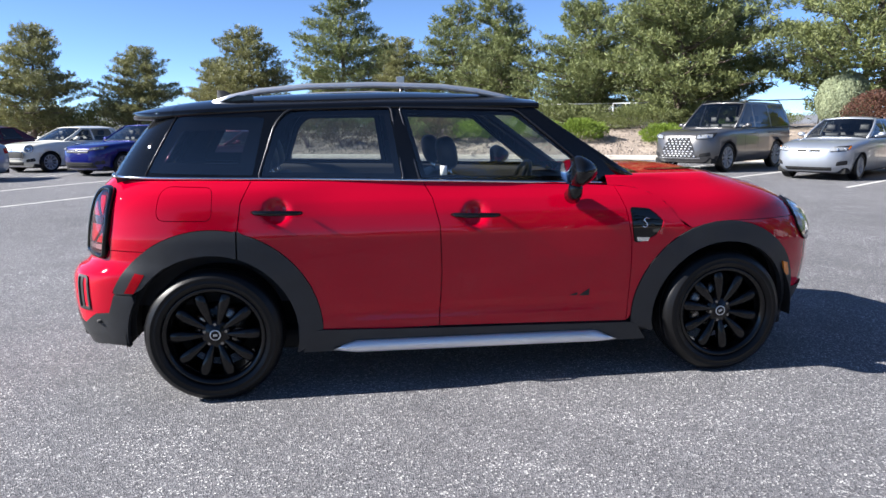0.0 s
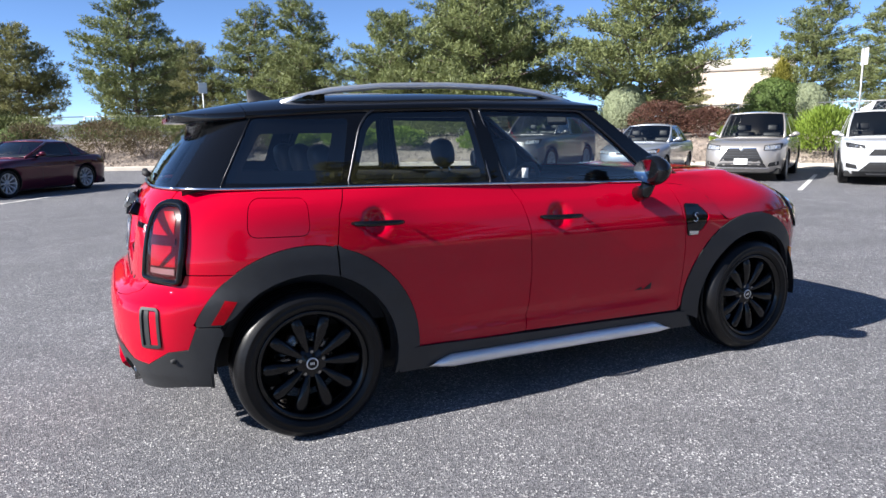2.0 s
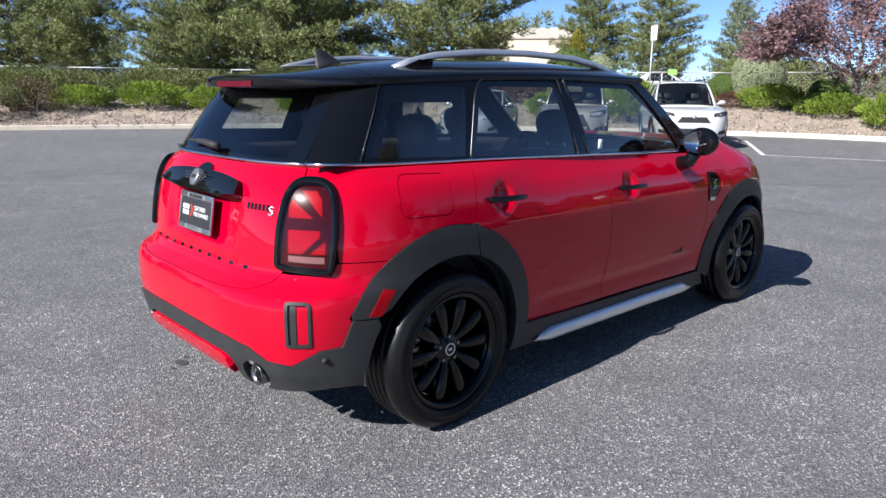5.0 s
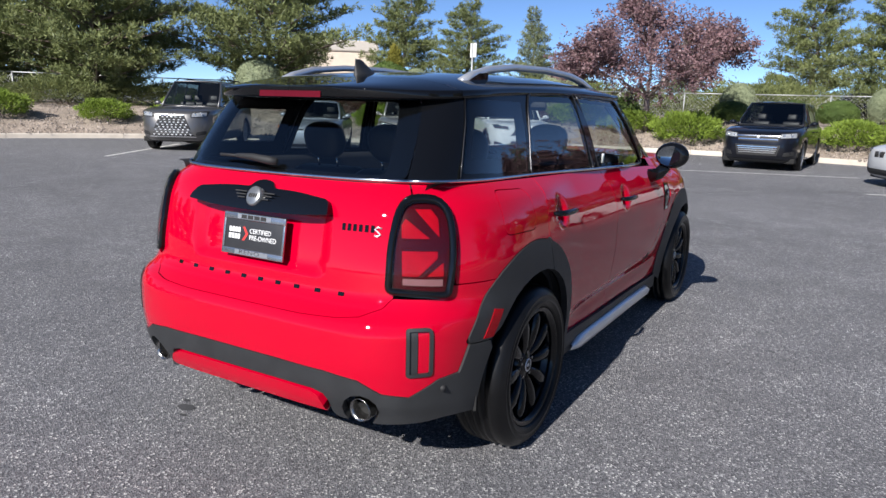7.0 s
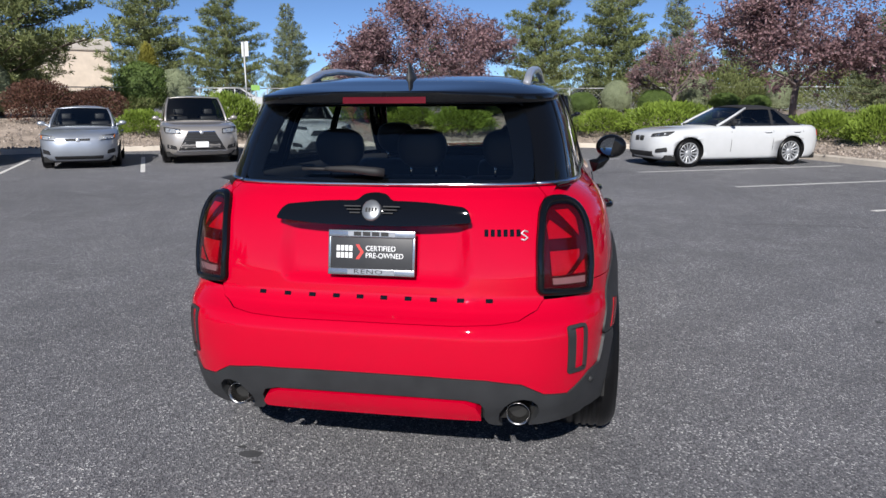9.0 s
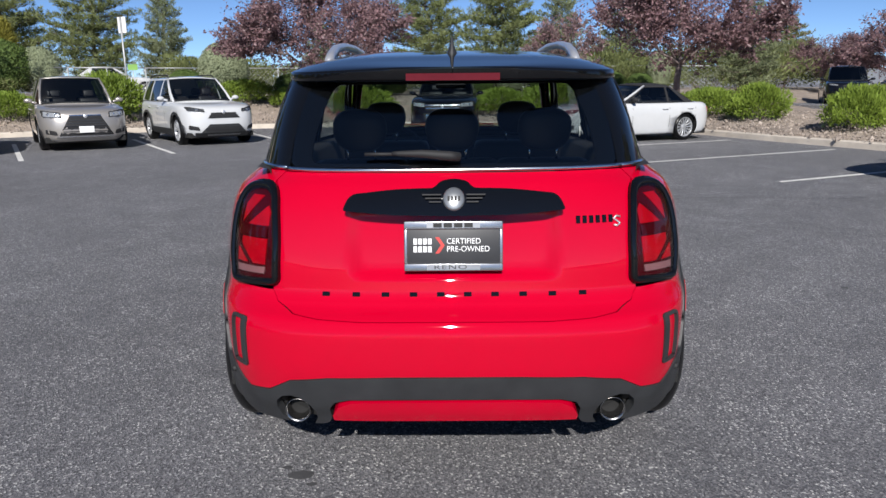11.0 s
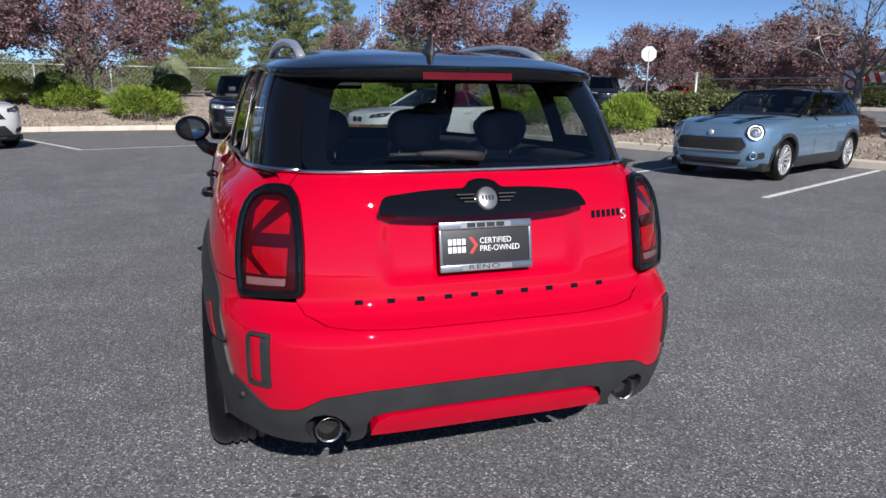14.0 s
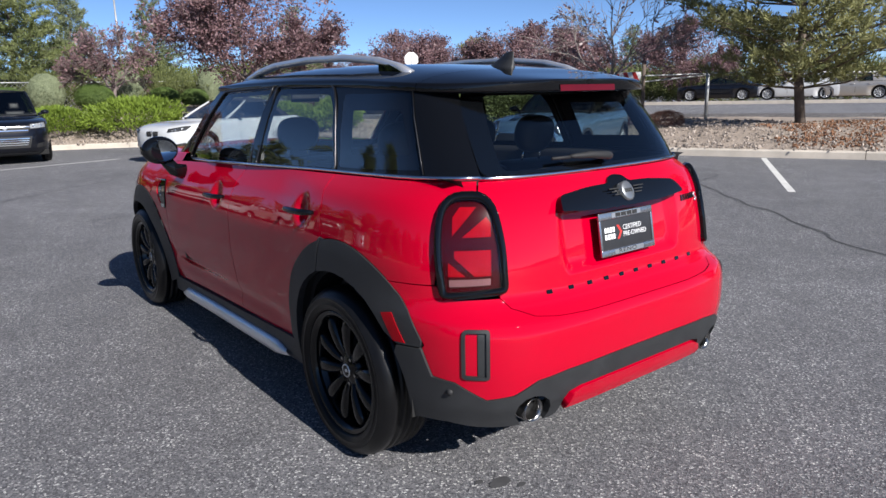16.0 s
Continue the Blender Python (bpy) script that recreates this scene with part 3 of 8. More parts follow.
    # wheel arch cladding
    inner = arc(-1.335, 0.335, 0.408, 200, -16, 22)
    outer = arc(-1.335, 0.335, 0.528, -6, 66, 10) + [(-1.199, 0.856)] + arc(-1.335, 0.335, 0.528, 76, 156, 12)

    def arch_raise(cx, r_in, r_out):
        def f(q, z):
            x = body(q, z)[0]
            r = math.hypot(x - cx, z - 0.335)
            s = min(1, max(0, (r_out - r) / (r_out - r_in)))
            return 0.005 + 0.023 * s ** 0.8
        return f
    front_half = [p for p in inner if p[0] > -1.205]
    rear_half = [p for p in inner if p[0] <= -1.205]
    o_front, o_rear = arc(-1.335, 0.335, 0.528, -6, 72, 12), arc(-1.335, 0.335, 0.528, 78, 152, 12)
    patch("arch_cladding", [o_front + [(-1.199, 0.858)] + [(-1.199, 0.722)] + front_half], B, CLADDING, car, 0.0, 0.03, 0.025, fl, gap=0.001, raise_fn=arch_raise(-1.335, 0.408, 0.528), label="grey plastic wheel arch trim")
    patch("arch_cladding", [[(-1.206, 0.858)] + o_rear + rear_half[::-1][-0:][:0] + [(q_at(-1.80, 0.56), 0.56)] + [(q_at(-1.705, 0.56), 0.56)] + [p for p in rear_half if p[1] > 0.57] + [(-1.206, 0.722)]], B, CLADDING, car, 0.0, 0.03, 0.025, fl, gap=0.001, raise_fn=arch_raise(-1.335, 0.408, 0.528), label="grey plastic wheel arch trim")
    f_out, f_in = arc(1.335, 0.335, 0.500, 186, -8, 24), arc(1.335, 0.335, 0.392, -14, 194, 24)
    patch("arch_cladding", [f_out + f_in], B, CLADDING, car, 0.0, 0.03, 0.025, fl, raise_fn=arch_raise(1.335, 0.392, 0.500), label="grey plastic wheel arch trim")
    patch("side_reflector", [[(q_at(-1.742, 0.568), 0.568), (q_at(-1.694, 0.568), 0.568), (q_at(-1.636, 0.655), 0.655), (q_at(-1.682, 0.662), 0.662)]], B, LAMP_RED, car, 0.0, 0.012, 0.03, fl, "red side reflector", raise_fn=lambda q, z: 0.002 + arch_raise(-1.335, 0.408, 0.528)(q, z))
    patch("side_marker", [[(q_at(1.688, 0.600), 0.600), (q_at(1.722, 0.590), 0.590), (q_at(1.748, 0.515), 0.515), (q_at(1.716, 0.515), 0.515)]], B, AMBER, car, 0.030, 0.012, 0.03, fl, "amber side marker")
    # sill with its bright strip
    sill = [(-0.915, 0.215), (0.925, 0.190), (0.865, 0.286), (0.812, 0.292), (-0.21, 0.312), (-0.80, 0.330), (-0.845, 0.330)]
    patch("sill_cladding", [sill], B, CLADDING, car, 0.014, 0.03, 0.03, fl, label="grey plastic sill trim")
    bm = bmesh.new()
    n = 24
    prof = [(0.0, 0.064), (0.016, 0.062), (0.027, 0.048), (0.031, 0.026), (0.028, 0.005), (0.012, 0.0)]
    rings = []
    for k in range(n + 1):
        t = k / n
        x = -0.765 + 1.525 * t
        e = min(1, max(0.05, min(t, 1 - t) * 14)) if 0 < k < n else 0.05
        lift = 0.055 * (1 - e) if t < 0.5 else 0.03 * (1 - e)
        z0 = 0.203 - 0.012 * t + lift * 0.3
        y0 = -(flank(x, 0.24) + 0.012)
        rings.append([bm.verts.new((x + (0.05 * dz / 0.064 if t < 0.5 else -0.05 * dz / 0.064) * (1 - e), side * (y0 - dy * (0.4 + 0.6 * e)), z0 + dz * (0.25 + 0.75 * e) + 0.0)) for dy, dz in prof])
    for a, b in zip(rings, rings[1:]):
        for i in range(len(prof) - 1):
            q4 = (a[i], b[i], b[i + 1], a[i + 1])
            bm.faces.new(q4 if side < 0 else q4[::-1])
    part("sill_strip", bm, SATIN, car, "satin silver side bar")
    # tail lamp
    lamp_raise = lambda q, z: 0.016
    tl = patch("tail_lamp", [LAMP, inset(LAMP, 0.025)], B, BLACK_GLOSS, car, 0.014, 0.03, 0.02, fl, "red tail lamp in a gloss black surround")
    bm = bmesh.new()
    ring_ = inset(LAMP, 0.0125)
    tube(bm, [Vector(B(q, z)) + normal_of(B, q, z, fl) * 0.011 for q, z in ring_ + ring_[:2]], 0.0125, 8, False)
    part("lamp_rim", bm, BLACK_GLOSS, tl, "gloss black rim")
    lens = inset(LAMP, 0.023)
    patch("lamp_backing", [lens], B, LAMP_DEEP, tl, 0.004, 0.01, 0.03, fl, "dark red lens")
    # the lens shows a cross of dark bars between lit red fields
    c0, c1, zb, zt = -2.068, -1.925, 0.782, 1.022
    zm = 0.898
    patch("lens_field", [[(c0 + 0.050, zt), (c1 - 0.012, zm + 0.035), (c1 - 0.012, zt - 0.03), (c1 - 0.035, zt)]], B, LAMP_RED, tl, 0.007, 0.006, 0.04, fl, "bright red lens")
    patch("lens_field", [[(c0, zm + 0.030), (c1 - 0.045, zm + 0.030), (c0 + 0.015, zt - 0.03), (c0, zt - 0.05)]], B, LAMP_RED, tl, 0.007, 0.006, 0.04, fl, "bright red lens")
    patch("lens_field", [[(c0, zb + 0.02), (c0 + 0.055, zb + 0.02), (c1 - 0.020, zm - 0.035), (c1 - 0.02, zm - 0.012), (c0, zm - 0.012)]], B, LAMP_RED, tl, 0.007, 0.006, 0.04, fl, "bright red lens")
    patch("lens_field", [[(c0 + 0.085, zb + 0.02), (c1, zb + 0.02), (c1, zm - 0.05)]], B, LAMP_RED, tl, 0.007, 0.006, 0.04, fl, "bright red lens")
    patch("lens_bar", [[(c0, zm - 0.008), (c1, zm - 0.008), (c1, zm + 0.022), (c0, zm + 0.022)]], B, LAMP_DEEP, tl, 0.011, 0.008, 0.04, fl)
    patch("reversing_lens", [[(c0 + 0.002, zb - 0.010), (c1 - 0.004, zb - 0.014), (c1 - 0.004, zb + 0.010), (c0 + 0.002, zb + 0.012)]], B, LAMP_CLEAR, tl, 0.009, 0.006, 0.04, fl, "clear strip lens")
    patch("lamp_cover", [lens], B, LAMP_GLASS, tl, 0.014, 0.0, 0.02, fl, "clear cover")
    # the upright vent in the bumper corner
    vent = rounded([(-2.062, 0.640), (-1.974, 0.640), (-1.974, 0.470), (-2.062, 0.470)], [0.012, 0.022, 0.014, 0.012], 3)
    vt = patch("bumper_vent", [vent, inset(vent, 0.011)], B, CLADDING, car, 0.006, 0.02, 0.02, fl, "grey vent frame with red inlay")
    split = -2.022
    patch("vent_panel", [[(split, 0.634), (-1.979, 0.634), (-1.979, 0.478), (split, 0.478)]], B, RED, vt, -0.004, 0.006, 0.03, fl, "red inlay")
    patch("vent_grille", [[(-2.056, 0.634), (split - 0.002, 0.634), (split - 0.002, 0.478), (-2.056, 0.478)]], B, CLADDING, vt, -0.001, 0.006, 0.03, fl)
    bm = bmesh.new()
    p = Vector(B(-1.932, 0.415))
    lathe(bm, [(0.0, 0.016), (0.009, 0.016), (0.010, 0.006), (0.014, 0.004), (0.015, -0.01)], look(p, p + Vector((0.75, side * 0.65, 0))), 14)
    part("parking_sensor", bm, DARK, car)
    # side windows
    gl_q = rounded([(-1.768, 1.132), (-1.128, 1.112), (-1.062, 1.398), (-1.648, 1.400)], [0.02, 0.012, 0.015, 0.03], 3)
    gl_r = rounded([(-1.088, 1.107), (-0.386, 1.086), (-0.436, 1.434), (-0.94, 1.432), (-1.005, 1.36)], [0.012, 0.012, 0.012, 0.06, 0.04], 4)
    gl_f = rounded([(-0.285, 1.083), (0.660, 1.058), (0.470, 1.215), (0.225, 1.418), (-0.372, 1.434)], [0.012, 0.02, 0.2, 0.03, 0.012], 4)
    outer = belt_line(-2.034, 0.80, 16, 0.012) + [(0.735, 1.14), (0.475, 1.33), (0.325, 1.442), (-0.40, 1.450), (-1.0, 1.446), (-1.4, 1.430), (-1.70, 1.412), (-1.905, 1.412), (-1.965, 1.27)]
    pt = patch("pillar_trim", [outer, gl_q, gl_r, gl_f], C, BLACK_GLOSS, car, 0.0, 0.012, 0.03, fl, "gloss black window pillars")
    for loop, m, o in ((gl_q, GLASS_DARK, 0.001), (gl_r, GLASS_DARK, -0.004), (gl_f, GLASS, -0.004)):
        g = patch("side_window", [loop], C, m, car, o, 0.0, 0.04, fl, "tinted side window")
        g.visible_shadow = False
    for loop, w_ in ((gl_q, 0.060), (gl_r, 0.026), (gl_f, 0.020)):
        qs_, zs_ = [p[0] for p in loop], [p[1] for p in loop]
        cq, cz, hq_, hz_ = (min(qs_) + max(qs_)) / 2, (min(zs_) + max(zs_)) / 2, (max(qs_) - min(qs_)) / 2, (max(zs_) - min(zs_)) / 2
        hole = [(cq + (q - cq) * (1 - 1.3 * w_ / hq_), cz + (z - cz) * (1 - w_ / hz_)) for q, z in loop]
        patch("glass_border", [loop, hole], C, FRIT, pt, -0.010, 0.0, 0.04, fl)
    for loop, r in ((gl_r, 0.0048), (gl_f, 0.0048)):
        bm = bmesh.new()
        big = inset(loop, -0.010)
        pts = [Vector(C(q, z)) + normal_of(C, q, z, fl) * 0.004 for q, z in big + big[:2]]
        tube(bm, pts, r, 6, False)
        part("window_frame", bm, TRIM_METAL, pt, "satin metal frame")
    bm = bmesh.new()
    tube(bm, [Vector(C(q, z)) + normal_of(C, q, z, fl) * 0.004 for q, z in ((-1.785, 1.118), (-1.765, 1.17), (-1.70, 1.31), (-1.652, 1.410))], 0.0025, 5)
    part("pillar_seam", bm, TRIM_METAL, pt)
    bm = bmesh.new()
    tube(bm, [Vector(C(q, z)) + normal_of(C, q, z, fl) * 0.006 for q, z in belt_line(-2.034, 0.82, 30, 0.006)], 0.0075, 6)
    part("belt_moulding", bm, CHROME, car, "chrome belt strip")
    # roof rail
    bm = bmesh.new()
    k_pts = [(-1.335, -0.006), (-1.25, 0.020), (-1.10, 0.046), (-0.85, 0.062), (-0.5, 0.066), (-0.15, 0.059), (0.05, 0.040), (0.19, 0.014), (0.28, -0.008)]
    rings = []
    for i, (x, h) in enumerate(k_pts):
        zb_ = 1.5 - 0.03 * abs(x + 0.5) ** 2 - 0.004
        y = side * -(0.500 - 0.02 * max(0, -x - 0.8))
        rings.append([bm.verts.new((x, y + dy, zb_ + h + dz)) for dy, dz in ((-0.017, 0.0), (-0.013, 0.016), (0.013, 0.016), (0.017, 0.0), (0.013, -0.014), (-0.013, -0.014))])
    for a, b in zip(rings, rings[1:]):
        for i in range(6):
            bm.faces.new((a[i], a[(i + 1) % 6], b[(i + 1) % 6], b[i]))
    bm.faces.new(rings[0])
    bm.faces.new(rings[-1][::-1])
    bmesh.ops.recalc_face_normals(bm, faces=bm.faces[:])
    rail = part("roof_rail", bm, SATIN, car, "satin silver roof rail")
    for x0, x1, h0, h1 in ((-1.29, -1.13, 0.008, 0.038), (0.06, 0.22, 0.036, 0.006)):
        bm = bmesh.new()
        y = side * -0.495
        vs = [bm.verts.new((x, y + dy, 1.5 - 0.03 * abs(x + 0.5) ** 2 + z)) for x, z in ((x0, -0.02), (x1, -0.02), (x1, h1 - 0.008), ((x0 + x1) / 2, (h0 + h1) / 2 + 0.004), (x0, h0 - 0.008)) for dy in (-0.014, 0.014)]
        for i in range(5):
            j = (i + 1) % 5
            bm.faces.new((vs[2 * i], vs[2 * j], vs[2 * j + 1], vs[2 * i + 1]))
        bm.faces.new([vs[2 * i] for i in range(5)])
        bm.faces.new([vs[2 * i + 1] for i in range(4, -1, -1)])
        bmesh.ops.recalc_face_normals(bm, faces=bm.faces[:])
        part("rail_foot", bm, BLACK_GLOSS, rail, smooth=False)
    # door mirror
    mx, my, mz = 0.475, side * -0.955, 1.118
    bm = bmesh.new()
    bmesh.ops.create_uvsphere(bm, u_segments=24, v_segments=14, radius=1)
    for v in bm.verts:
        x, y, z = v.co
        k = 1 - 0.25 * max(0, x)
        v.co = Vector((mx + (0.095 if x > 0 else 0.062) * (x if x > 0 else max(x, -0.62)), my + 0.100 * y * k, mz + 0.078 * z * k))
    mir = part("door_mirror", bm, BLACK_GLOSS, car, "gloss black door mirror")
    bm = bmesh.new()
    lathe(bm, [(0.0, 0.0), (0.84, 0.0), (0.90, 0.010)], Matrix.Translation((mx - 0.040, my, mz)) @ pose(0, 0, 0, 0, 0, side * 13) @ pose(0, 0, 0, 0, -93, 0) @ Matrix.Diagonal((0.068, 0.090, 1, 1)), 24)
    part("mirror_glass", bm, mat("mirror", (0.32, 0.35, 0.38), 0.02, 1.0, vary=0.0) if side > 0 else bpy.data.materials["mirror"], mir, "mirror glass")
    bm = bmesh.new()
    tube(bm, [(mx + 0.015, side * -0.83, 0.985), (mx + 0.010, side * -0.885, 1.005), (mx + 0.0, side * -0.925, 1.055)], [0.045, 0.038, 0.034], 12)
    part("mirror_foot", bm, BLACK_GLOSS, mir)
    # head lamp
    hl = [(2.04 + 0.130 * math.cos(a), 0.805 + 0.120 * math.sin(a)) for a in [2 * math.pi * k / 24 for k in range(24)]]
    hp = patch("head_lamp", [hl, inset(hl, 0.009)], B, BLACK_GLOSS, car, 0.012, 0.03, 0.03, fl, "round head lamp with black ring")
    patch("lamp_reflector", [inset(hl, 0.007)], B, LENS_PALE, hp, 0.004, 0.01, 0.03, fl, "pale clear lens", raise_fn=lambda q, z: 0.004 + 0.030 * max(0.0, 1 - ((q - 2.04) / 0.125) ** 2 - ((z - 0.805) / 0.115) ** 2))

# ---- the car's full-width pieces ----
inner_lamp = sorted([p for p in LAMP if p[0] < -2.03], key=lambda p: -p[1])
gate = [(QC, BELT(QC))] + [(q, BELT(q)) for q in (-2.5, -2.25, -2.024)] + [(-2.024, 1.069)] + [p for p in inner_lamp if p[1] < 1.066] + [(-2.100, 0.722), (-2.136, 0.690), (-2.217, 0.664), (-2.304, 0.655), (-2.45, 0.650)]
tg = patch("tailgate", [full([p for p in gate if p[0] > QC + 1e-6])], gate_surf, RED, car, 0.0, 0.014, 0.02, gap=0.0011)
bump_low = [(q_at(-1.80, 0.556), 0.556), (-1.872, 0.462), (-1.95, 0.452), (-2.050, 0.393), (-2.14, 0.404), (-2.22, 0.448), (-2.34, 0.464), (-2.55, 0.469)]
bumper = [(-2.45, 0.650), (-2.304, 0.655), (-2.217, 0.664), (-2.136, 0.690), (-2.100, 0.722), (-1.905, 0.723), (-1.884, 0.767), (q_at(-1.62, 0.7615), 0.7615)] + arc(-1.335, 0.335, 0.528, 126, 154, 6) + bump_low
patch("rear_bumper", [full(bumper), *[rounded([(-2.062 if s > 0 else mirror_q(-2.062), 0.640), (-1.974 if s > 0 else mirror_q(-1.974), 0.640), (-1.974 if s > 0 else mirror_q(-1.974), 0.470), (-2.062 if s > 0 else mirror_q(-2.062), 0.470)], [0.012, 0.022, 0.014, 0.012], 3) for s in (1, -1)]], bumper_surf, RED, car, 0.0, 0.014, 0.02, gap=0.0008)
insert_top = [(-2.405, 0.384), (-2.55, 0.385)]
clad = bump_low[::-1] + [(q_at(-1.705, 0.556), 0.556)] + [p for p in arc(-1.335, 0.335, 0.408, 147, 186, 8)][1:] + [(q_at(-1.76, 0.300), 0.300), (-1.86, 0.300), (-2.0, 0.284), (-2.13, 0.274)]
n_ex = 10
qe, ze, re_ = -2.211, 0.325, 0.066
clad += [(qe + re_ * 1.0 * math.cos(a), ze + re_ * math.sin(a)) for a in [radians(-50 + 280 * k / n_ex) for k in range(n_ex + 1)]]
clad += [(-2.285, 0.276), (-2.306, 0.282), (-2.322, 0.302), (-2.330, 0.345), (-2.350, 0.372), (-2.40, 0.384), (-2.55, 0.386)]
patch("rear_cladding", [full(clad)], body, CLADDING, car, 0.0, 0.03, 0.02, gap=0.001, raise_fn=arch_raise(-1.335, 0.408, 0.528), label="grey plastic rear apron")
ins = [(-2.55, 0.380), (-2.405, 0.378), (-2.362, 0.366), (-2.340, 0.340), (-2.332, 0.306), (-2.345, 0.296), (-2.55, 0.300)]
patch("bumper_insert", [full(ins)], body, RED, car, 0.0, 0.05, 0.02, gap=0.001, raise_fn=lambda q, z: 0.006 + 0.020 * math.sin(math.pi * min(1, max(0, (z - 0.296) / 0.084))) ** 0.7, label="red bumper insert")
patch("apron_lip", [full([(-2.55, 0.32), (-2.2, 0.32), (-1.95, 0.32), (-1.95, 0.285), (-2.3, 0.270), (-2.55, 0.275)])], body, UNDER, car, -0.035, 0.0, 0.05)
for side in (1, -1):
    bm = bmesh.new()
    m = Matrix.Translation((-2.045, side * -0.525, 0.325)) @ pose(0, 0, 0, 0, 90, 0)
    lathe(bm, [(0.028, 0.06), (0.0375, 0.02), (0.0405, 0.0), (0.0425, 0.002), (0.044, 0.008), (0.0435, 0.05), (0.0435, 0.30), (0.0, 0.30)], m, 28)
    ex = part("exhaust_tip", bm, STEEL, car, "polished steel exhaust tip")
    bm = bmesh.new()
    lathe(bm, [(0.0, 0.045), (0.036, 0.045)], m, 20)
    part("exhaust_bore", bm, UNDER, ex)
# tail handle bar with its badge
bar = rounded([(QC + 0.428, 0.982), (QC + 0.415, 1.032), (QC + 0.24, 1.050), (QC + 0.085, 1.052), (QC + 0.060, 1.072), (QC, 1.080), (QC - 0.060, 1.072), (QC - 0.085, 1.052), (QC - 0.24, 1.050), (QC - 0.415, 1.032), (QC - 0.428, 0.982), (QC - 0.25, 0.970), (QC, 0.967), (QC + 0.25, 0.970)],
              [0.01, 0.05, 0.1, 0.02, 0.03, 0.04, 0.03, 0.02, 0.1, 0.05, 0.01, 0.08, 0.2, 0.08], 4)
hb = patch("tailgate_handle", [bar], body, BLACK_GLOSS, tg, 0.0, 0.05, 0.02, raise_fn=lambda q, z: 0.008 + 0.032 * (1 - smooth_step(0.975, 1.07, z)), label="gloss black tailgate handle bar")
bm = bmesh.new()
bc = Vector(body(QC, 1.016)) + Vector((-0.036, 0, 0.012))
disc = look(bc, bc + Vector((1, 0, -0.50)))
lathe(bm, [(0.0, 0.006), (0.030, 0.006), (0.034, 0.003), (0.0345, -0.02)], disc @ Matrix.Diagonal((1, 1.12, 1, 1)), 28)
bd = part("round_badge", bm, BADGE, hb, "round silver badge")
for dx in (-0.0165, -0.0055, 0.0055, 0.0165):
    bm = bmesh.new()
    box(bm, (dx - 0.0035, -0.0075, 0.006), (dx + 0.0035, 0.0075, 0.0075), 0, disc)
    part("badge_bar", bm, DARK, bd, smooth=False)
for s in (1, -1):
    bm = bmesh.new()
    for i, (z, l) in enumerate(((0.014, 0.060), (0.002, 0.050), (-0.010, 0.038))):
        box(bm, (s * 0.040, z - 0.002, -0.004), (s * (0.040 + l), z + 0.002, 0.003), 0, disc)
    part("badge_wing", bm, DARK, hb, smooth=False)
# number plate and its frame
pm = Matrix.Translation((-2.008, 0.002, 0.877)) @ pose(0, 0, 0, 90 - 9.5, 0, -90)
plate = thing("plate", (0, 0, 0))
plate.parent = car
plate["label"] = "black dealer plate in a chrome frame"
bm = bmesh.new()
box(bm, (-0.152, -0.074, -0.004), (0.152, 0.074, 0.001), 0.001, pm)
part("plate_board", bm, PLATE_BLACK, plate)
bm = bmesh.new()
for lo, hi in (((-0.158, 0.054, -0.004), (0.158, 0.080, 0.006)), ((-0.158, -0.080, -0.004), (0.158, -0.056, 0.006)), ((-0.158, -0.057, -0.004), (-0.147, 0.055, 0.006)), ((0.147, -0.057, -0.004), (0.158, 0.055, 0.006))):
    box(bm, lo, hi, 0.003, pm)
part("plate_frame", bm, FRAME_CHROME, plate, "satin chrome frame")
BAND = mat("frame_band_grey", (0.27, 0.28, 0.30), 0.35, 0.5)
for y in (0.067, -0.068):
    bm = bmesh.new()
    box(bm, (-0.085, y - 0.0085, 0.0055), (0.085, y + 0.0085, 0.0066), 0, pm)
    fband = part("frame_band", bm, BAND, plate, smooth=False)
for i in range(4):
    bm = bmesh.new()
    box(bm, (-0.064 + i * 0.033, 0.060, 0.0064), (-0.037 + i * 0.033, 0.074, 0.0082), 0, pm)
    part("frame_bar", bm, DARK, fband, smooth=False)
text_part("frame_word", "RENO", 0.021, pm @ pose(-0.064, -0.0675, 0.0066), DARK, fband, 0.0008, 1.15, 1.75)
text_part("plate_word", "CERTIFIED", 0.0255, pm @ pose(-0.022, 0.015, 0.0012), TEXT_WHITE, plate, 0.0003, 1.0, 0.93)
text_part("plate_word", "PRE-OWNED", 0.0255, pm @ pose(-0.022, -0.010, 0.0012), TEXT_WHITE, plate, 0.0003, 1.0, 0.93)
for y in (0.015, -0.010):
    for i in range(4):
        bm = bmesh.new()
        box(bm, (-0.128 + i * 0.0155, y - 0.0095, 0.001), (-0.1165 + i * 0.0155, y + 0.0095, 0.0018), 0, pm)
        part("plate_bar", bm, TEXT_WHITE, plate, smooth=False)
bm = bmesh.new()
for s in (1, -1):
    vs = [bm.verts.new(pm @ Vector((x, 0.0025 + s * y, 0.0016))) for x, y in ((-0.058, 0.026), (-0.046, 0.026), (-0.028, 0.0), (-0.040, 0.0))]
    bm.faces.new(vs if s < 0 else vs[::-1])
part("plate_chevron", bm, SIGN_RED, plate, smooth=False)
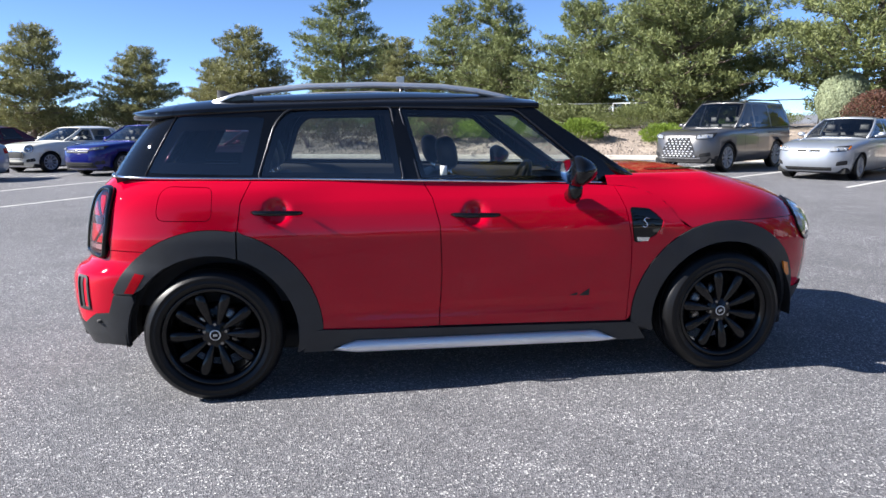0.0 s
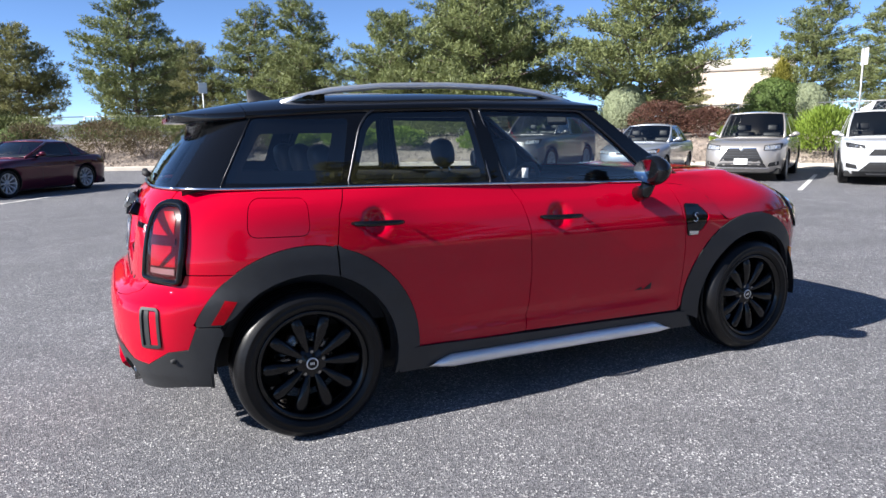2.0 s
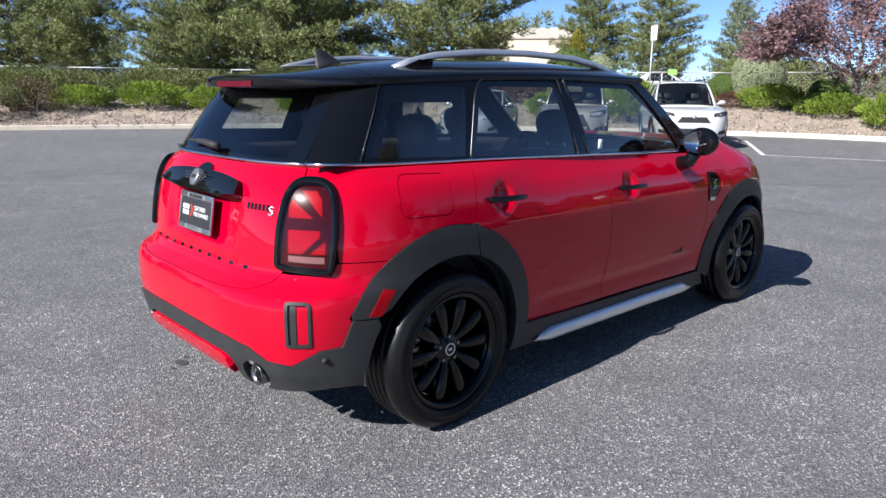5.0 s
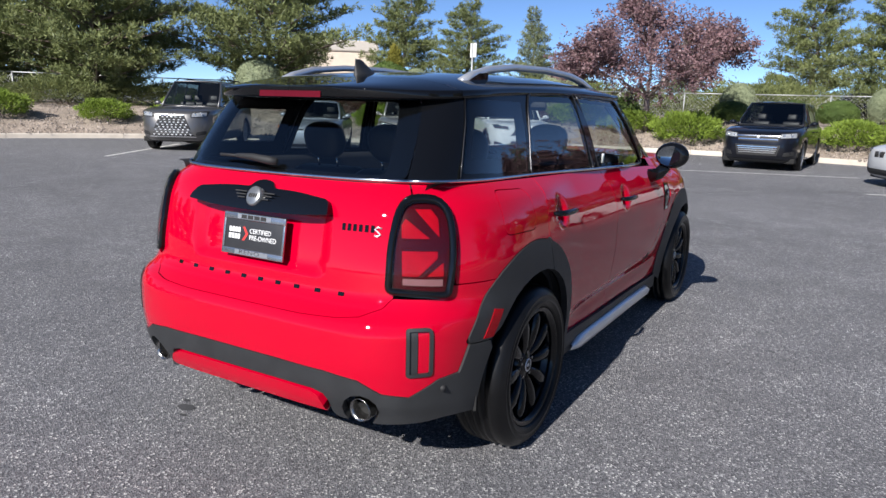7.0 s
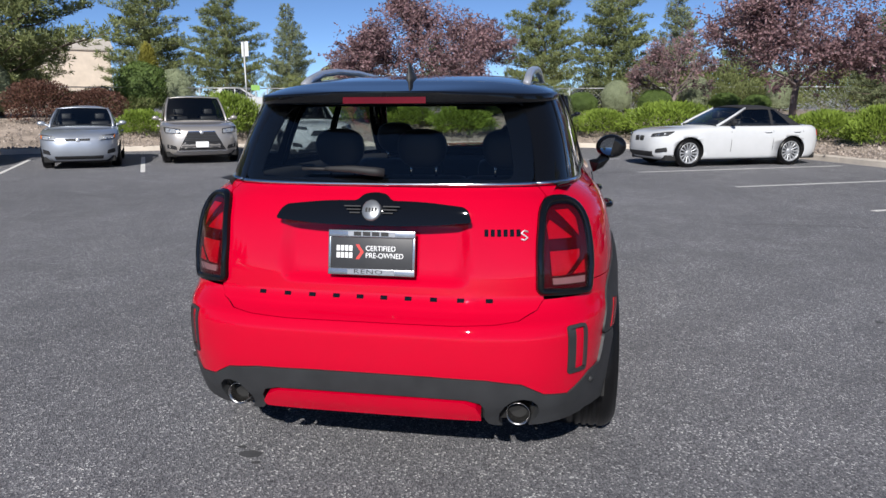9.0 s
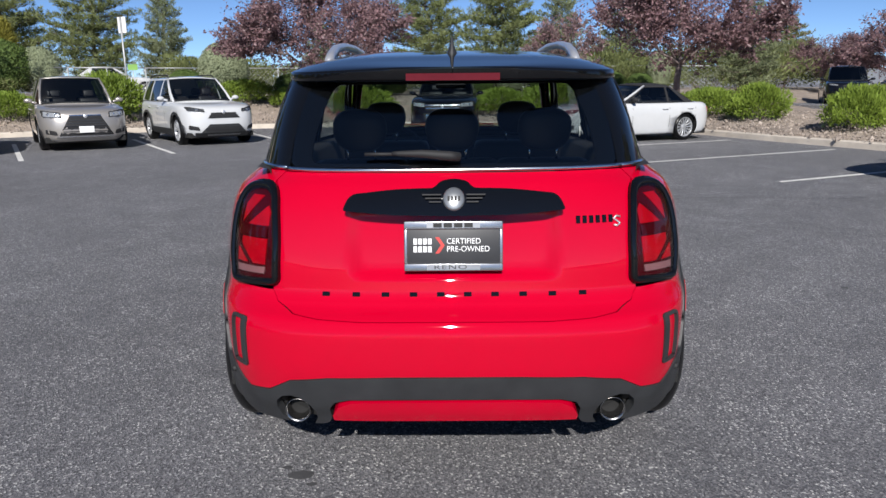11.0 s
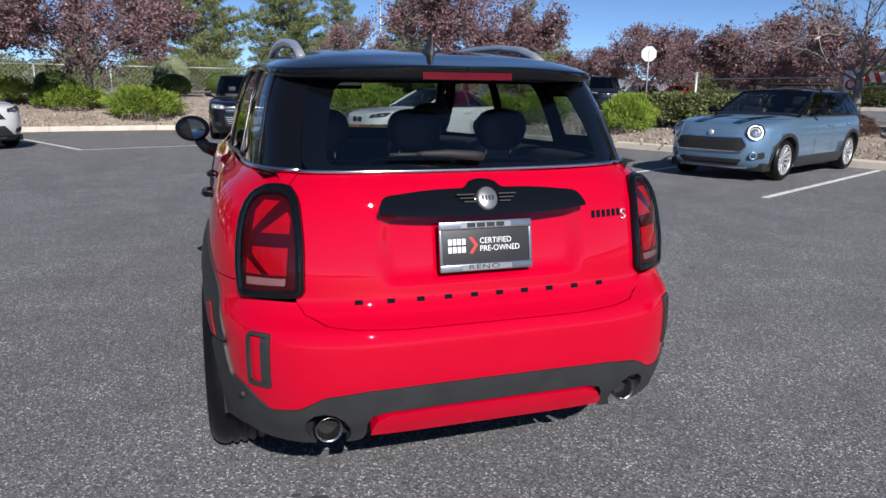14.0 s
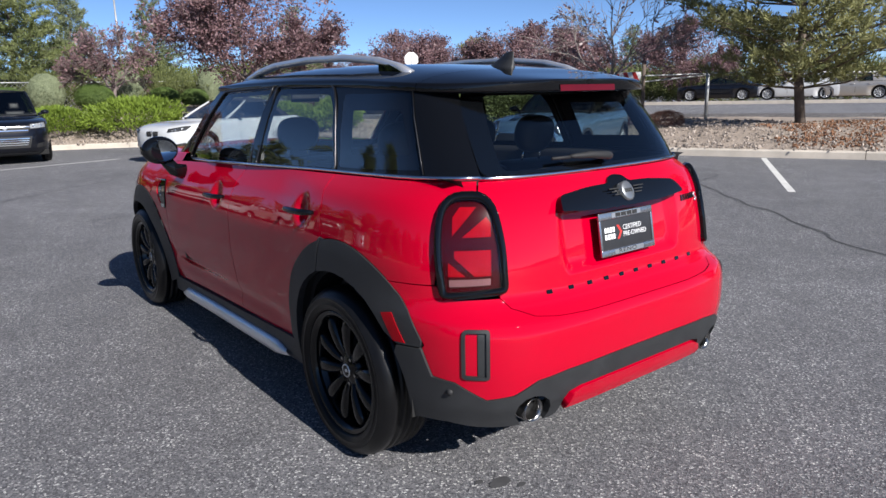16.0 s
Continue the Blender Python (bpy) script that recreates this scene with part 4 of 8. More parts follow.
# ten separate raised characters across the tailgate, and the script to their upper right, as plain bars
for i in range(10):
    q = QC + 0.476 - i * 0.953 / 9
    nn = Vector(gate_surf(q, 0.72))
    bm = bmesh.new()
    m = look(nn, nn - normal_of(gate_surf, q, 0.72, 1))
    box(bm, (-0.0125, -0.0075, -0.002), (0.0125, 0.0075, 0.003), 0.0015, m)
    part("model_character", bm, BLACK_GLOSS, tg, smooth=False)
for i in range(6):
    q = QC + 0.478 + i * 0.0235
    nn = Vector(gate_surf(q, 0.953))
    bm = bmesh.new()
    m = look(nn, nn - normal_of(gate_surf, q, 0.953, 1)) @ Matrix.Shear("XY", 4, (0.25, 0))
    box(bm, (-0.0068, -0.0125, -0.002), (0.0068, 0.0125, 0.003), 0.0015, m)
    part("script_character", bm, BLACK_GLOSS, tg, smooth=False)
bm = bmesh.new()
sp = [Vector(gate_surf(QC + 0.618 + q, 0.945 + z)) + Vector((-0.004, 0, 0)) for q, z in ((0.014, 0.012), (0.0, 0.016), (-0.012, 0.008), (0.0, 0.0), (0.010, -0.008), (-0.002, -0.016), (-0.014, -0.012))]
tube(bm, sp, 0.003, 6)
part("script_letter", bm, SATIN, tg)

# rear window, spoiler, roof, windscreen
Q0 = -2.040
rg = rounded([(Q0, 1.116), (Q0 + 0.135, 1.40), (mirror_q(Q0 + 0.135), 1.40), (mirror_q(Q0), 1.116)], [0.03, 0.05, 0.05, 0.03], 4)
g = patch("rear_window", [rg], cabin, GLASS_REAR, car, 0.002, 0.0, 0.04, label="dark tinted rear window")
g.visible_shadow = False
rim_in = rounded([(Q0 - 0.085, 1.128), (Q0 + 0.006, 1.388), (mirror_q(Q0 + 0.006), 1.388), (mirror_q(Q0 - 0.085), 1.128)], 0.04, 4)
patch("rear_window_rim", [inset(rg, -0.001), rim_in], cabin, BLACK_GLOSS, car, -0.003, 0.006, 0.04)
bm = bmesh.new()
qs = [QC + 0.742 - k * 1.484 / 40 for k in range(41)]
tube(bm, [Vector(cabin(q, BELT(q) + 0.006)) + normal_of(cabin, q, 1.105, 1) * 0.006 for q in qs], 0.0075, 6)
part("tail_moulding", bm, CHROME, car, "chrome strip under the rear window")
bm = bmesh.new()
wp0 = Vector((-1.900, -0.020, 1.150))
tube(bm, [wp0, wp0 + Vector((-0.012, 0.03, 0.004)), wp0 + Vector((-0.010, 0.12, 0.012)), wp0 + Vector((-0.002, 0.20, 0.012)), wp0 + Vector((0.002, 0.22, 0.012))], [0.015, 0.0165, 0.0135, 0.009, 0.006], 8)
tube(bm, [wp0 + Vector((0.003, 0.20, 0.010)), wp0 + Vector((0.006, 0.31, 0.010))], 0.006, 6)
part("rear_wiper", bm, DARK, car, "black rear wiper")

ROOF_Z = curve([-1.84, -1.65, -1.45, -1.0, -0.4, 0.1, 0.4, 0.55], [1.432, 1.460, 1.490, 1.526, 1.538, 1.524, 1.482, 1.44])


def roof(x, y):
    return (x, y, ROOF_Z(x) - 0.098 * (abs(y) / 0.655) ** 4.2)


def q_at_c(x):
    lo, hi = 0.0, 1.4
    for _ in range(30):
        mid = (lo + hi) / 2
        if cabin(XT - mid, 1.445)[0] > x:
            lo = mid
        else:
            hi = mid
    return XT - lo


ROOF_FOOT = curve([-1.82, -1.62, -1.40, -1.0, -0.4, 0.36], [1.386, 1.394, 1.412, 1.430, 1.440, 1.436])


def roof_row(q):
    """One crosswise half row of the roof, from its foot on the cabin over the rounded edge to the middle."""
    x, y, _ = cabin(q, 1.42)
    zf = ROOF_FOOT(x)
    x, y, _ = cabin(q, zf)
    k = smooth_step(XT - 0.25, XT - 1.15, q) if q < XT else 0.0
    k = max(0.0, min(1.0, (XT - 0.25 - q) / 0.9))
    k = k * k * (3 - 2 * k)
    xe, ye = x - 0.125 * k, y - 0.005 + (0.0 if q > XT else 0.004 * k)
    zt = ROOF_Z(xe)
    ze = zf + 0.022 + 0.016 * k
    row = [(x, y + 0.004, zf - 0.004), (xe + 0.006 * k, ye, zf), (xe, ye, zf + 0.008), (xe + 0.002 * k, ye * 0.998, ze - 0.006)]
    for f in (0.992, 0.975, 0.945, 0.90, 0.83, 0.74, 0.62, 0.48, 0.32, 0.16, 0.0):
        row.append((xe, ye * f, ze + max(0.0, zt - ze) * (1 - f ** 4.5) + (0.0 if f < 1 else 0)))
    return row


def roof_piece(name, qs, label):
    bm = bmesh.new()
    half = [roof_row(q) for q in qs]
    rows = [[bm.verts.new(p) for p in r] + [bm.verts.new((x, -y, z)) for x, y, z in reversed(r[:-1])] for r in half]
    for r0, r1 in zip(rows, rows[1:]):
        for k in range(len(r0) - 1):
            bm.faces.new((r0[k], r0[k + 1], r1[k + 1], r1[k]))
    bmesh.ops.remove_doubles(bm, verts=bm.verts[:], dist=1e-5)
    bmesh.ops.recalc_face_normals(bm, faces=bm.faces[:])
    if sum(f.normal.z for f in bm.faces) < 0:
        bmesh.ops.reverse_faces(bm, faces=bm.faces[:])
    return part(name, bm, BLACK_GLOSS, car, label)


Q_SPLIT = XT - 0.46
rp = roof_piece("roof", [0.36 - 1.56 * k / 26 for k in range(27)] + [XT - 0.4585 * k / 10 for k in range(1, 11)], "gloss black roof")
spl = roof_piece("roof_spoiler", [Q_SPLIT - 0.0015 + (QC + 0.002 - Q_SPLIT) * k / 30 for k in range(31)], "gloss black roof spoiler")
bm = bmesh.new()
ys = [-0.156 + 0.312 * k / 12 for k in range(13)]
lip = [min((roof_row(QC + 0.002 + 0.6 * k / 60) for k in range(61)), key=lambda r: abs(abs(r[2][1]) - abs(y)))[2][0] for y in ys]
lip = [sum(lip[max(0, i - 2):i + 3]) / len(lip[max(0, i - 2):i + 3]) for i in range(len(lip))]
top = [bm.verts.new((x - 0.002, y, 1.4165)) for x, y in zip(lip, ys)]
bot = [bm.verts.new((x - 0.004, y, 1.3935)) for x, y in zip(lip, ys)]
for k in range(12):
    bm.faces.new((top[k], bot[k], bot[k + 1], top[k + 1]))
bmesh.ops.recalc_face_normals(bm, faces=bm.faces[:])
if bm.faces[:][0].normal.x > 0:
    bmesh.ops.reverse_faces(bm, faces=bm.faces[:])
part("brake_light", bm, LAMP_MID, spl, "red high brake light")
# antenna fin
bm = bmesh.new()
fin = [(0.0, 0.055, 0.0), (0.25, 0.030, 0.30), (0.55, 0.016, 0.60), (0.85, 0.008, 0.92), (1.0, 0.003, 1.0)]
rings = []
for t, w, h in fin:
    z = 1.490 + 0.072 * h
    x_front, x_back = -1.205 - 0.155 * t ** 0.8, -1.400 + 0.004 * t
    rings.append([bm.verts.new((x_front + (x_back - x_front) * s, yy * w, z)) for s, yy in ((0, 0), (0.3, 0.42), (0.65, 0.5), (0.95, 0.3), (1, 0), (0.95, -0.3), (0.65, -0.5), (0.3, -0.42))])
for a, b in zip(rings, rings[1:]):
    for i in range(8):
        bm.faces.new((a[i], a[(i + 1) % 8], b[(i + 1) % 8], b[i]))
bm.faces.new(rings[-1])
bmesh.ops.recalc_face_normals(bm, faces=bm.faces[:])
part("antenna_fin", bm, CLADDING, car, "grey shark-fin antenna")


def screen(u, v):
    """Windscreen: u across, v from foot to head."""
    w = 0.70 - 0.125 * v
    return (1.06 - 0.66 * v - (0.20 - 0.08 * v) * (u * u), u * w, 1.045 + 0.42 * v - 0.02 * u * u * v)


ws = [(-1, 0), (1, 0), (1, 1), (-1, 1)]
g = patch("windscreen", [ws], screen, GLASS, car, 0.0, 0.0, 0.1, 1, "clear windscreen")
g.visible_shadow = False
for s in (1, -1):
    bm = bmesh.new()
    tube(bm, [Vector(screen(s, v)) for v in (0, 0.25, 0.5, 0.75, 1.0)], [0.034, 0.032, 0.030, 0.030, 0.034], 8)
    part("front_pillar", bm, BLACK_GLOSS, car)
bm = bmesh.new()
tube(bm, [Vector(screen(u, 0)) + Vector((0.03, 0, -0.01)) for u in (-1, -0.6, -0.2, 0.2, 0.6, 1)], 0.035, 8)
part("cowl", bm, DARK, car)
# bonnet: the nose above the lamps, closed on top
bm = bmesh.new()
rows = []
qs = [0.70 + (2 * (XN + math.pi / 2) - 2 * 0.70) * k / 56 for k in range(57)]
mid_q = XN + math.pi / 2


def nose(q, z):
    if q <= mid_q:
        return Vector(body(q, z))
    x, y, zz = body(2 * mid_q - q, z)
    return Vector((x, -y, zz))




def seam_z(q):
    return SEAM(q if q <= mid_q else 2 * mid_q - q)


for j in range(8):
    t = j / 7
    rows.append([bm.verts.new(nose(q, seam_z(q) + (1.075 - seam_z(q)) * t)) for q in qs])
edge = [nose(q, 1.075) for q in qs]
for t in (0.12, 0.3, 0.5, 0.72, 1.0):
    rows.append([bm.verts.new(Vector((p.x + (max(0.95, min(p.x, 1.28)) - p.x) * t * 0.5, p.y * (1 - t), 1.075 + (0.022 + 0.008 * (1.3 - p.x)) * (1 - (1 - t) ** 2)))) for p in edge])
for a, b in zip(rows, rows[1:]):
    for k in range(len(qs) - 1):
        bm.faces.new((a[k], a[k + 1], b[k + 1], b[k]))
bmesh.ops.remove_doubles(bm, verts=bm.verts[:], dist=1e-5)
bmesh.ops.recalc_face_normals(bm, faces=bm.faces[:])
bonnet = part("bonnet", bm, RED, car)


def bonnet_z(x, y):
    """Height of the bonnet over a place on the plan."""
    lo, hi = 0.80, 1.075
    for _ in range(22):
        z = (lo + hi) / 2
        a, b = NOSE_X(z) - XN, flank(min(max(x, -1.2), XN), z)
        inside = (max(0, x - XN) / a) ** 2.9 + (abs(y) / b) ** 2.9 < 1
        lo, hi = (z, hi) if inside else (lo, z)
    return lo + (0.010 if lo > 1.07 else 0.0)


for s in (1, -1):
    bm = bmesh.new()
    vs = []
    for k in range(13):
        x = 1.04 + 0.74 * k / 12
        vs.append([bm.verts.new((x, s * -y, bonnet_z(x, y) + 0.005)) for y in (0.36 - 0.03 * k / 12, 0.43 - 0.035 * k / 12, 0.50 - 0.04 * k / 12)])
    for a, b in zip(vs, vs[1:]):
        for i in range(2):
            q4 = (a[i], a[i + 1], b[i + 1], b[i])
            bm.faces.new(q4 if s < 0 else q4[::-1])
    bmesh.ops.recalc_face_normals(bm, faces=bm.faces[:])
    part("bonnet_stripe", bm, BLACK_GLOSS, bonnet, "black bonnet stripe")
# front bumper, grille and floor
bm = bmesh.new()
for j, z in enumerate((0.19, 0.26, 0.34, 0.42, 0.50, 0.58, 0.66, 0.70, 0.74, 0.77, 0.80, 0.82, 0.833)):
    x0 = 1.335 + math.sqrt(max(0.0004, 0.499 ** 2 - (z - 0.335) ** 2))
    q0 = q_at(x0, z)
    row = [bm.verts.new(nose(q0 + (2 * mid_q - 2 * q0) * k / 48, z)) for k in range(49)]
    if j:
        for k in range(48):
            bm.faces.new((prev[k], prev[k + 1], row[k + 1], row[k]))
    prev = row
part("front_bumper", bm, RED, car)
bm = bmesh.new()
for j, z in enumerate((0.205, 0.23, 0.26, 0.30, 0.36, 0.42)):
    q0 = q_at(1.335 + 0.405, z)
    row = [bm.verts.new(nose(q0 + (2 * mid_q - 2 * q0) * k / 40, z) * 1.004) for k in range(41)]
    if j:
        for k in range(40):
            bm.faces.new((prev[k], prev[k + 1], row[k + 1], row[k]))
    prev = row
part("front_apron", bm, CLADDING, car, "grey plastic front apron")
bm = bmesh.new()
box(bm, (-1.62, -0.70, 0.20), (1.80, 0.70, 0.30), 0.02)
part("floor_pan", bm, UNDER, car)
for cx in (-1.335, 1.335):
    for s in (1, -1):
        bm = bmesh.new()
        m = Matrix.Translation((cx, s * -0.56, 0.335)) @ pose(0, 0, 0, 90 * s, 0, 0)
        rr = [bm.verts.new(m @ Vector((0.425 * math.cos(radians(a)), 0.425 * math.sin(radians(a)) * s, d))) for d in (0.0, 0.275) for a in range(-6, 187, 8)]
        h = len(rr) // 2
        for k in range(h - 1):
            bm.faces.new((rr[k], rr[k + 1], rr[h + k + 1], rr[h + k]))
        bm.faces.new(rr[:h])
        part("wheel_housing", bm, UNDER, car)

# ---- wheels ----


def wheel(parent, m, R, width, rim_r, spokes, rim_mat, spoke_w=0.5, ring=True, seg=48, cap_mat=None, chunky=False):
    """Tyre, rim, spokes, hub cap and bolts; the wheel's axis is z of m, its outer face at +z."""
    w = new("wheel")
    w.parent = parent
    w.matrix_basis = m
    h = width / 2
    bm = bmesh.new()
    s = R - rim_r
    prof = [(rim_r - 0.012, h - 0.032), (rim_r + 0.004, h - 0.010), (rim_r + 0.10 * s, h + 0.001), (rim_r + 0.13 * s, h + 0.005), (rim_r + 0.30 * s, h + 0.007), (rim_r + 0.33 * s, h + 0.010), (rim_r + 0.36 * s, h + 0.007), (rim_r + 0.55 * s, h + 0.008), (rim_r + 0.58 * s, h + 0.010), (rim_r + 0.62 * s, h + 0.007), (R - 0.22 * s, h - 0.004), (R - 0.10 * s, h - 0.016), (R - 0.02 * s, h - 0.034)]
    tread = []
    for g in (0.62, 0.20, -0.20, -0.62):
        c = g * (h - 0.034)
        tread += [(R, c + 0.008), (R - 0.007, c + 0.006), (R - 0.007, c - 0.006), (R, c - 0.008)]
    prof = prof + tread + [(r, -hh) for r, hh in prof[::-1]]
    lathe(bm, prof, Matrix.Identity(4), seg)
    bmesh.ops.recalc_face_normals(bm, faces=bm.faces[:])
    part("tyre", bm, RUBBER, w, smooth=True)
    bm = bmesh.new()
    lathe(bm, [(rim_r - 0.030, h - 0.060), (rim_r - 0.018, h - 0.012), (rim_r - 0.006, h - 0.002), (rim_r + 0.006, h - 0.004), (rim_r + 0.006, h - 0.02)], Matrix.Identity(4), seg)
    lathe(bm, [(rim_r - 0.022, h - 0.02), (rim_r - 0.030, 0.0), (rim_r - 0.035, -h + 0.02)], Matrix.Identity(4), seg)
    rim = part("rim", bm, rim_mat, w)
    bm = bmesh.new()
    lathe(bm, [(0.07, -0.015), (0.145, -0.015), (0.145, -0.04)] if chunky else [(0.0, -0.02), (rim_r - 0.06, -0.02), (rim_r - 0.06, -0.04)], Matrix.Identity(4), seg)
    part("brake_disc", bm, STEEL if chunky else UNDER, w)
    bm = bmesh.new()
    z1 = h - 0.012
    for k in range(spokes):
        a = 2 * math.pi * k / spokes
        rot = pose(0, 0, 0, 0, 0, math.degrees(a))
        gap = math.pi / spokes
        pts = []
        if chunky:
            # rounded club-shaped spokes, thickest near the rim
            for r, hw, zz in ((0.036, 0.009, z1 - 0.036), (0.062, 0.0145, z1 - 0.026), (0.095, 0.0205, z1 - 0.014), (0.140, 0.0265, z1 - 0.007), (0.180, 0.0300, z1 - 0.005), (0.206, 0.0290, z1 - 0.009), (0.222, 0.0230, z1 - 0.016), (rim_r - 0.008, 0.0200, z1 - 0.026)):
                pts.append([rot @ Vector((r, dy * hw, zz - dz * 0.030)) for dy, dz in ((-1.0, 0.62), (-0.80, 0.20), (-0.35, 0.0), (0.35, 0.0), (0.80, 0.20), (1.0, 0.62), (0.8, 1.6), (-0.8, 1.6))])
        for r, ws_, zz in () if chunky else ((0.045, 0.80, z1 - 0.040), (0.080, 0.72, z1 - 0.026), (0.14, max(0.5, spoke_w), z1 - 0.014), (rim_r - 0.05, spoke_w, z1 - 0.007), (rim_r - 0.016, spoke_w * 1.15, z1 - 0.006)):
            hw = r * math.tan(gap) * ws_
            pts.append([rot @ Vector((r, -hw, zz - 0.010)), rot @ Vector((r, -hw * 0.55, zz)), rot @ Vector((r, hw * 0.55, zz)), rot @ Vector((r, hw, zz - 0.010)), rot @ Vector((r, hw * 0.8, zz - 0.045)), rot @ Vector((r, -hw * 0.8, zz - 0.045))])
        rings = [[bm.verts.new(p) for p in ring] for ring in pts]
        for A, B_ in zip(rings, rings[1:]):
            for i in range(len(A)):
                bm.faces.new((A[i], B_[i], B_[(i + 1) % len(A)], A[(i + 1) % len(A)]))
    bmesh.ops.recalc_face_normals(bm, faces=bm.faces[:])
    part("spoke_ring", bm, rim_mat, w)
    bm = bmesh.new()
    lathe(bm, [(0.0, z1 - 0.022), (0.030, z1 - 0.022), (0.036, z1 - 0.026), (0.062, z1 - 0.030), (0.078, z1 - 0.044), (0.08, z1 - 0.07)], Matrix.Identity(4), 28)
    hub = part("hub", bm, rim_mat, w)
    if ring:
        bm = bmesh.new()
        lathe(bm, [(0.022, z1 - 0.020), (0.026, z1 - 0.019), (0.027, z1 - 0.022)], Matrix.Identity(4), 28)
        part("cap_ring", bm, cap_mat or SATIN, hub, "silver ring")
        bm = bmesh.new()
        for i in range(3):
            box(bm, (-0.009 + i * 0.007, -0.006, z1 - 0.022), (-0.0045 + i * 0.007, 0.006, z1 - 0.0205))
        part("cap_emblem", bm, cap_mat or SATIN, hub, smooth=False)
        for k in range(5):
            a = 2 * math.pi * k / 5 + 0.3
            bm = bmesh.new()
            lathe(bm, [(0.0, z1 - 0.026), (0.008, z1 - 0.026), (0.0095, z1 - 0.040)], Matrix.Translation((0.054 * math.cos(a), 0.054 * math.sin(a), 0)), 6)
            part("wheel_bolt", bm, STEEL, w, smooth=False)
    return w


first = wheel(car, pose(-1.335, -TRACK, WHEEL_R, 90, 0, 0), WHEEL_R, 0.226, 0.243, 10, WHEEL_BLACK, 0.60, seg=64, chunky=True)
for x, s in ((1.335, 1), (-1.335, -1), (1.335, -1)):
    w2 = copy_thing(first, pose(0, 0, 0))
    w2.matrix_basis = pose(x, -s * TRACK, WHEEL_R, 90 * s, 0, 0) @ pose(0, 0, 0, 0, 0, 25 if x > 0 else 10)

# ---- inside the red car ----


def seat(parent, x, y, w, lean, head=True):
    st = new("seat")
    st.parent = parent
    st.matrix_basis = pose(x, y, 0)
    bm = bmesh.new()
    box(bm, (-0.05, -w / 2, 0.42), (0.48, w / 2, 0.58), 0.05)
    part("seat_cushion", bm, SEAT, st)
    bm = bmesh.new()
    m = pose(0, 0, 0.50, 0, -lean, 0)
    box(bm, (-0.09, -w / 2, 0.0), (0.05, w / 2, 0.58), 0.05, m)
    part("backrest", bm, SEAT, st)
    if head:
        bm = bmesh.new()
        bmesh.ops.create_uvsphere(bm, u_segments=20, v_segments=12, radius=1)
        for v in bm.verts:
            p = v.co
            p = Vector([math.copysign(abs(k) ** 0.7, k) for k in p])
            v.co = m @ Vector((-0.005 + 0.055 * p.x, 0.118 * p.y * (1 - 0.12 * max(0, -p.z)), 0.712 + 0.092 * p.z))
        hd = part("headrest", bm, SEAT, st, "black headrest")
        bm = bmesh.new()
        for s in (1, -1):
            tube(bm, [m @ Vector((-0.01, s * 0.06, 0.56)), m @ Vector((-0.01, s * 0.06, 0.64))], 0.006, 6)
        part("headrest_post", bm, CHROME, hd, "chrome post")
    return st


for y in (0.38, -0.38):
    seat(car, 0.05, y, 0.50, 12)
for y in (0.40, 0.0, -0.40):
    seat(car, -0.95, y, 0.42, 14)
bm = bmesh.new()
box(bm, (0.62, -0.70, 0.55), (0.98, 0.70, 1.02), 0.06)
part("dashboard", bm, INTERIOR, car)
bm = bmesh.new()
m = Matrix.Translation((0.50, 0.38, 0.93)) @ pose(0, 0, 0, 0, -68, 0)
lathe(bm, [(0.185 + 0.014 * math.cos(a), 0.014 * math.sin(a)) for a in [2 * math.pi * k / 8 for k in range(8)]], m, 28, close=True)
box(bm, (-0.18, -0.02, -0.02), (0.18, 0.02, 0.0), 0.006, m)
box(bm, (-0.06, -0.06, -0.03), (0.06, 0.06, 0.012), 0.015, m)
part("steering_wheel", bm, INTERIOR, car)
bm = bmesh.new()
box(bm, (-1.80, -0.60, 0.98), (-1.16, 0.60, 1.02), 0.01)
part("parcel_shelf", bm, INTERIOR, car)
bm = bmesh.new()
box(bm, (-1.50, -0.555, 1.425), (0.30, 0.555, 1.440), 0.01)
part("headliner", bm, HEADLINER, car)
for s in (1, -1):
    bm = bmesh.new()
    rows = []
    for k in range(14):
        x = -1.80 + 2.62 * k / 13
        y = abs(cabin(x, 1.10)[1])
        rows.append([bm.verts.new((x, s * yy, z)) for yy, z in ((y - 0.055, 0.45), (y - 0.055, BELT(x) - 0.02), (y - 0.045, BELT(x) + 0.004), (y - 0.006, BELT(x) + 0.012))])
    for a, b in zip(rows, rows[1:]):
        for i in range(3):
            bm.faces.new((a[i], a[i + 1], b[i + 1], b[i]))
    part("door_lining", bm, INTERIOR, car)
bm = bmesh.new()
box(bm, (0.52, -0.10, 1.36), (0.54, 0.10, 1.42), 0.01)
part("inside_mirror", bm, INTERIOR, car)
bm = bmesh.new()
p = Vector(cabin(-0.165, 1.115))
box(bm, (-0.185, p.y + 0.008, 1.088), (-0.150, p.y + 0.012, 1.145), 0.0)
part("window_sticker", bm, SIGN_WHITE, car, "small white sticker")

# ---- lot, kerb, beds ----
KERB = [(-45.0, 42.0), (-25.0, 34.0), (-8.0, 28.0), (2.0, 23.7), (9.5, 20.2), (13.2, 17.2), (17.2, 11.5), (19.6, 7.0), (20.3, 2.2), (19.4, -2.4), (16.8, -6.0), (12.6, -7.8), (9.8, -8.95), (5.6, -10.6), (1.4, -12.3), (-5.0, -15.0), (-22.0, -22.0), (-50.0, -34.0)]


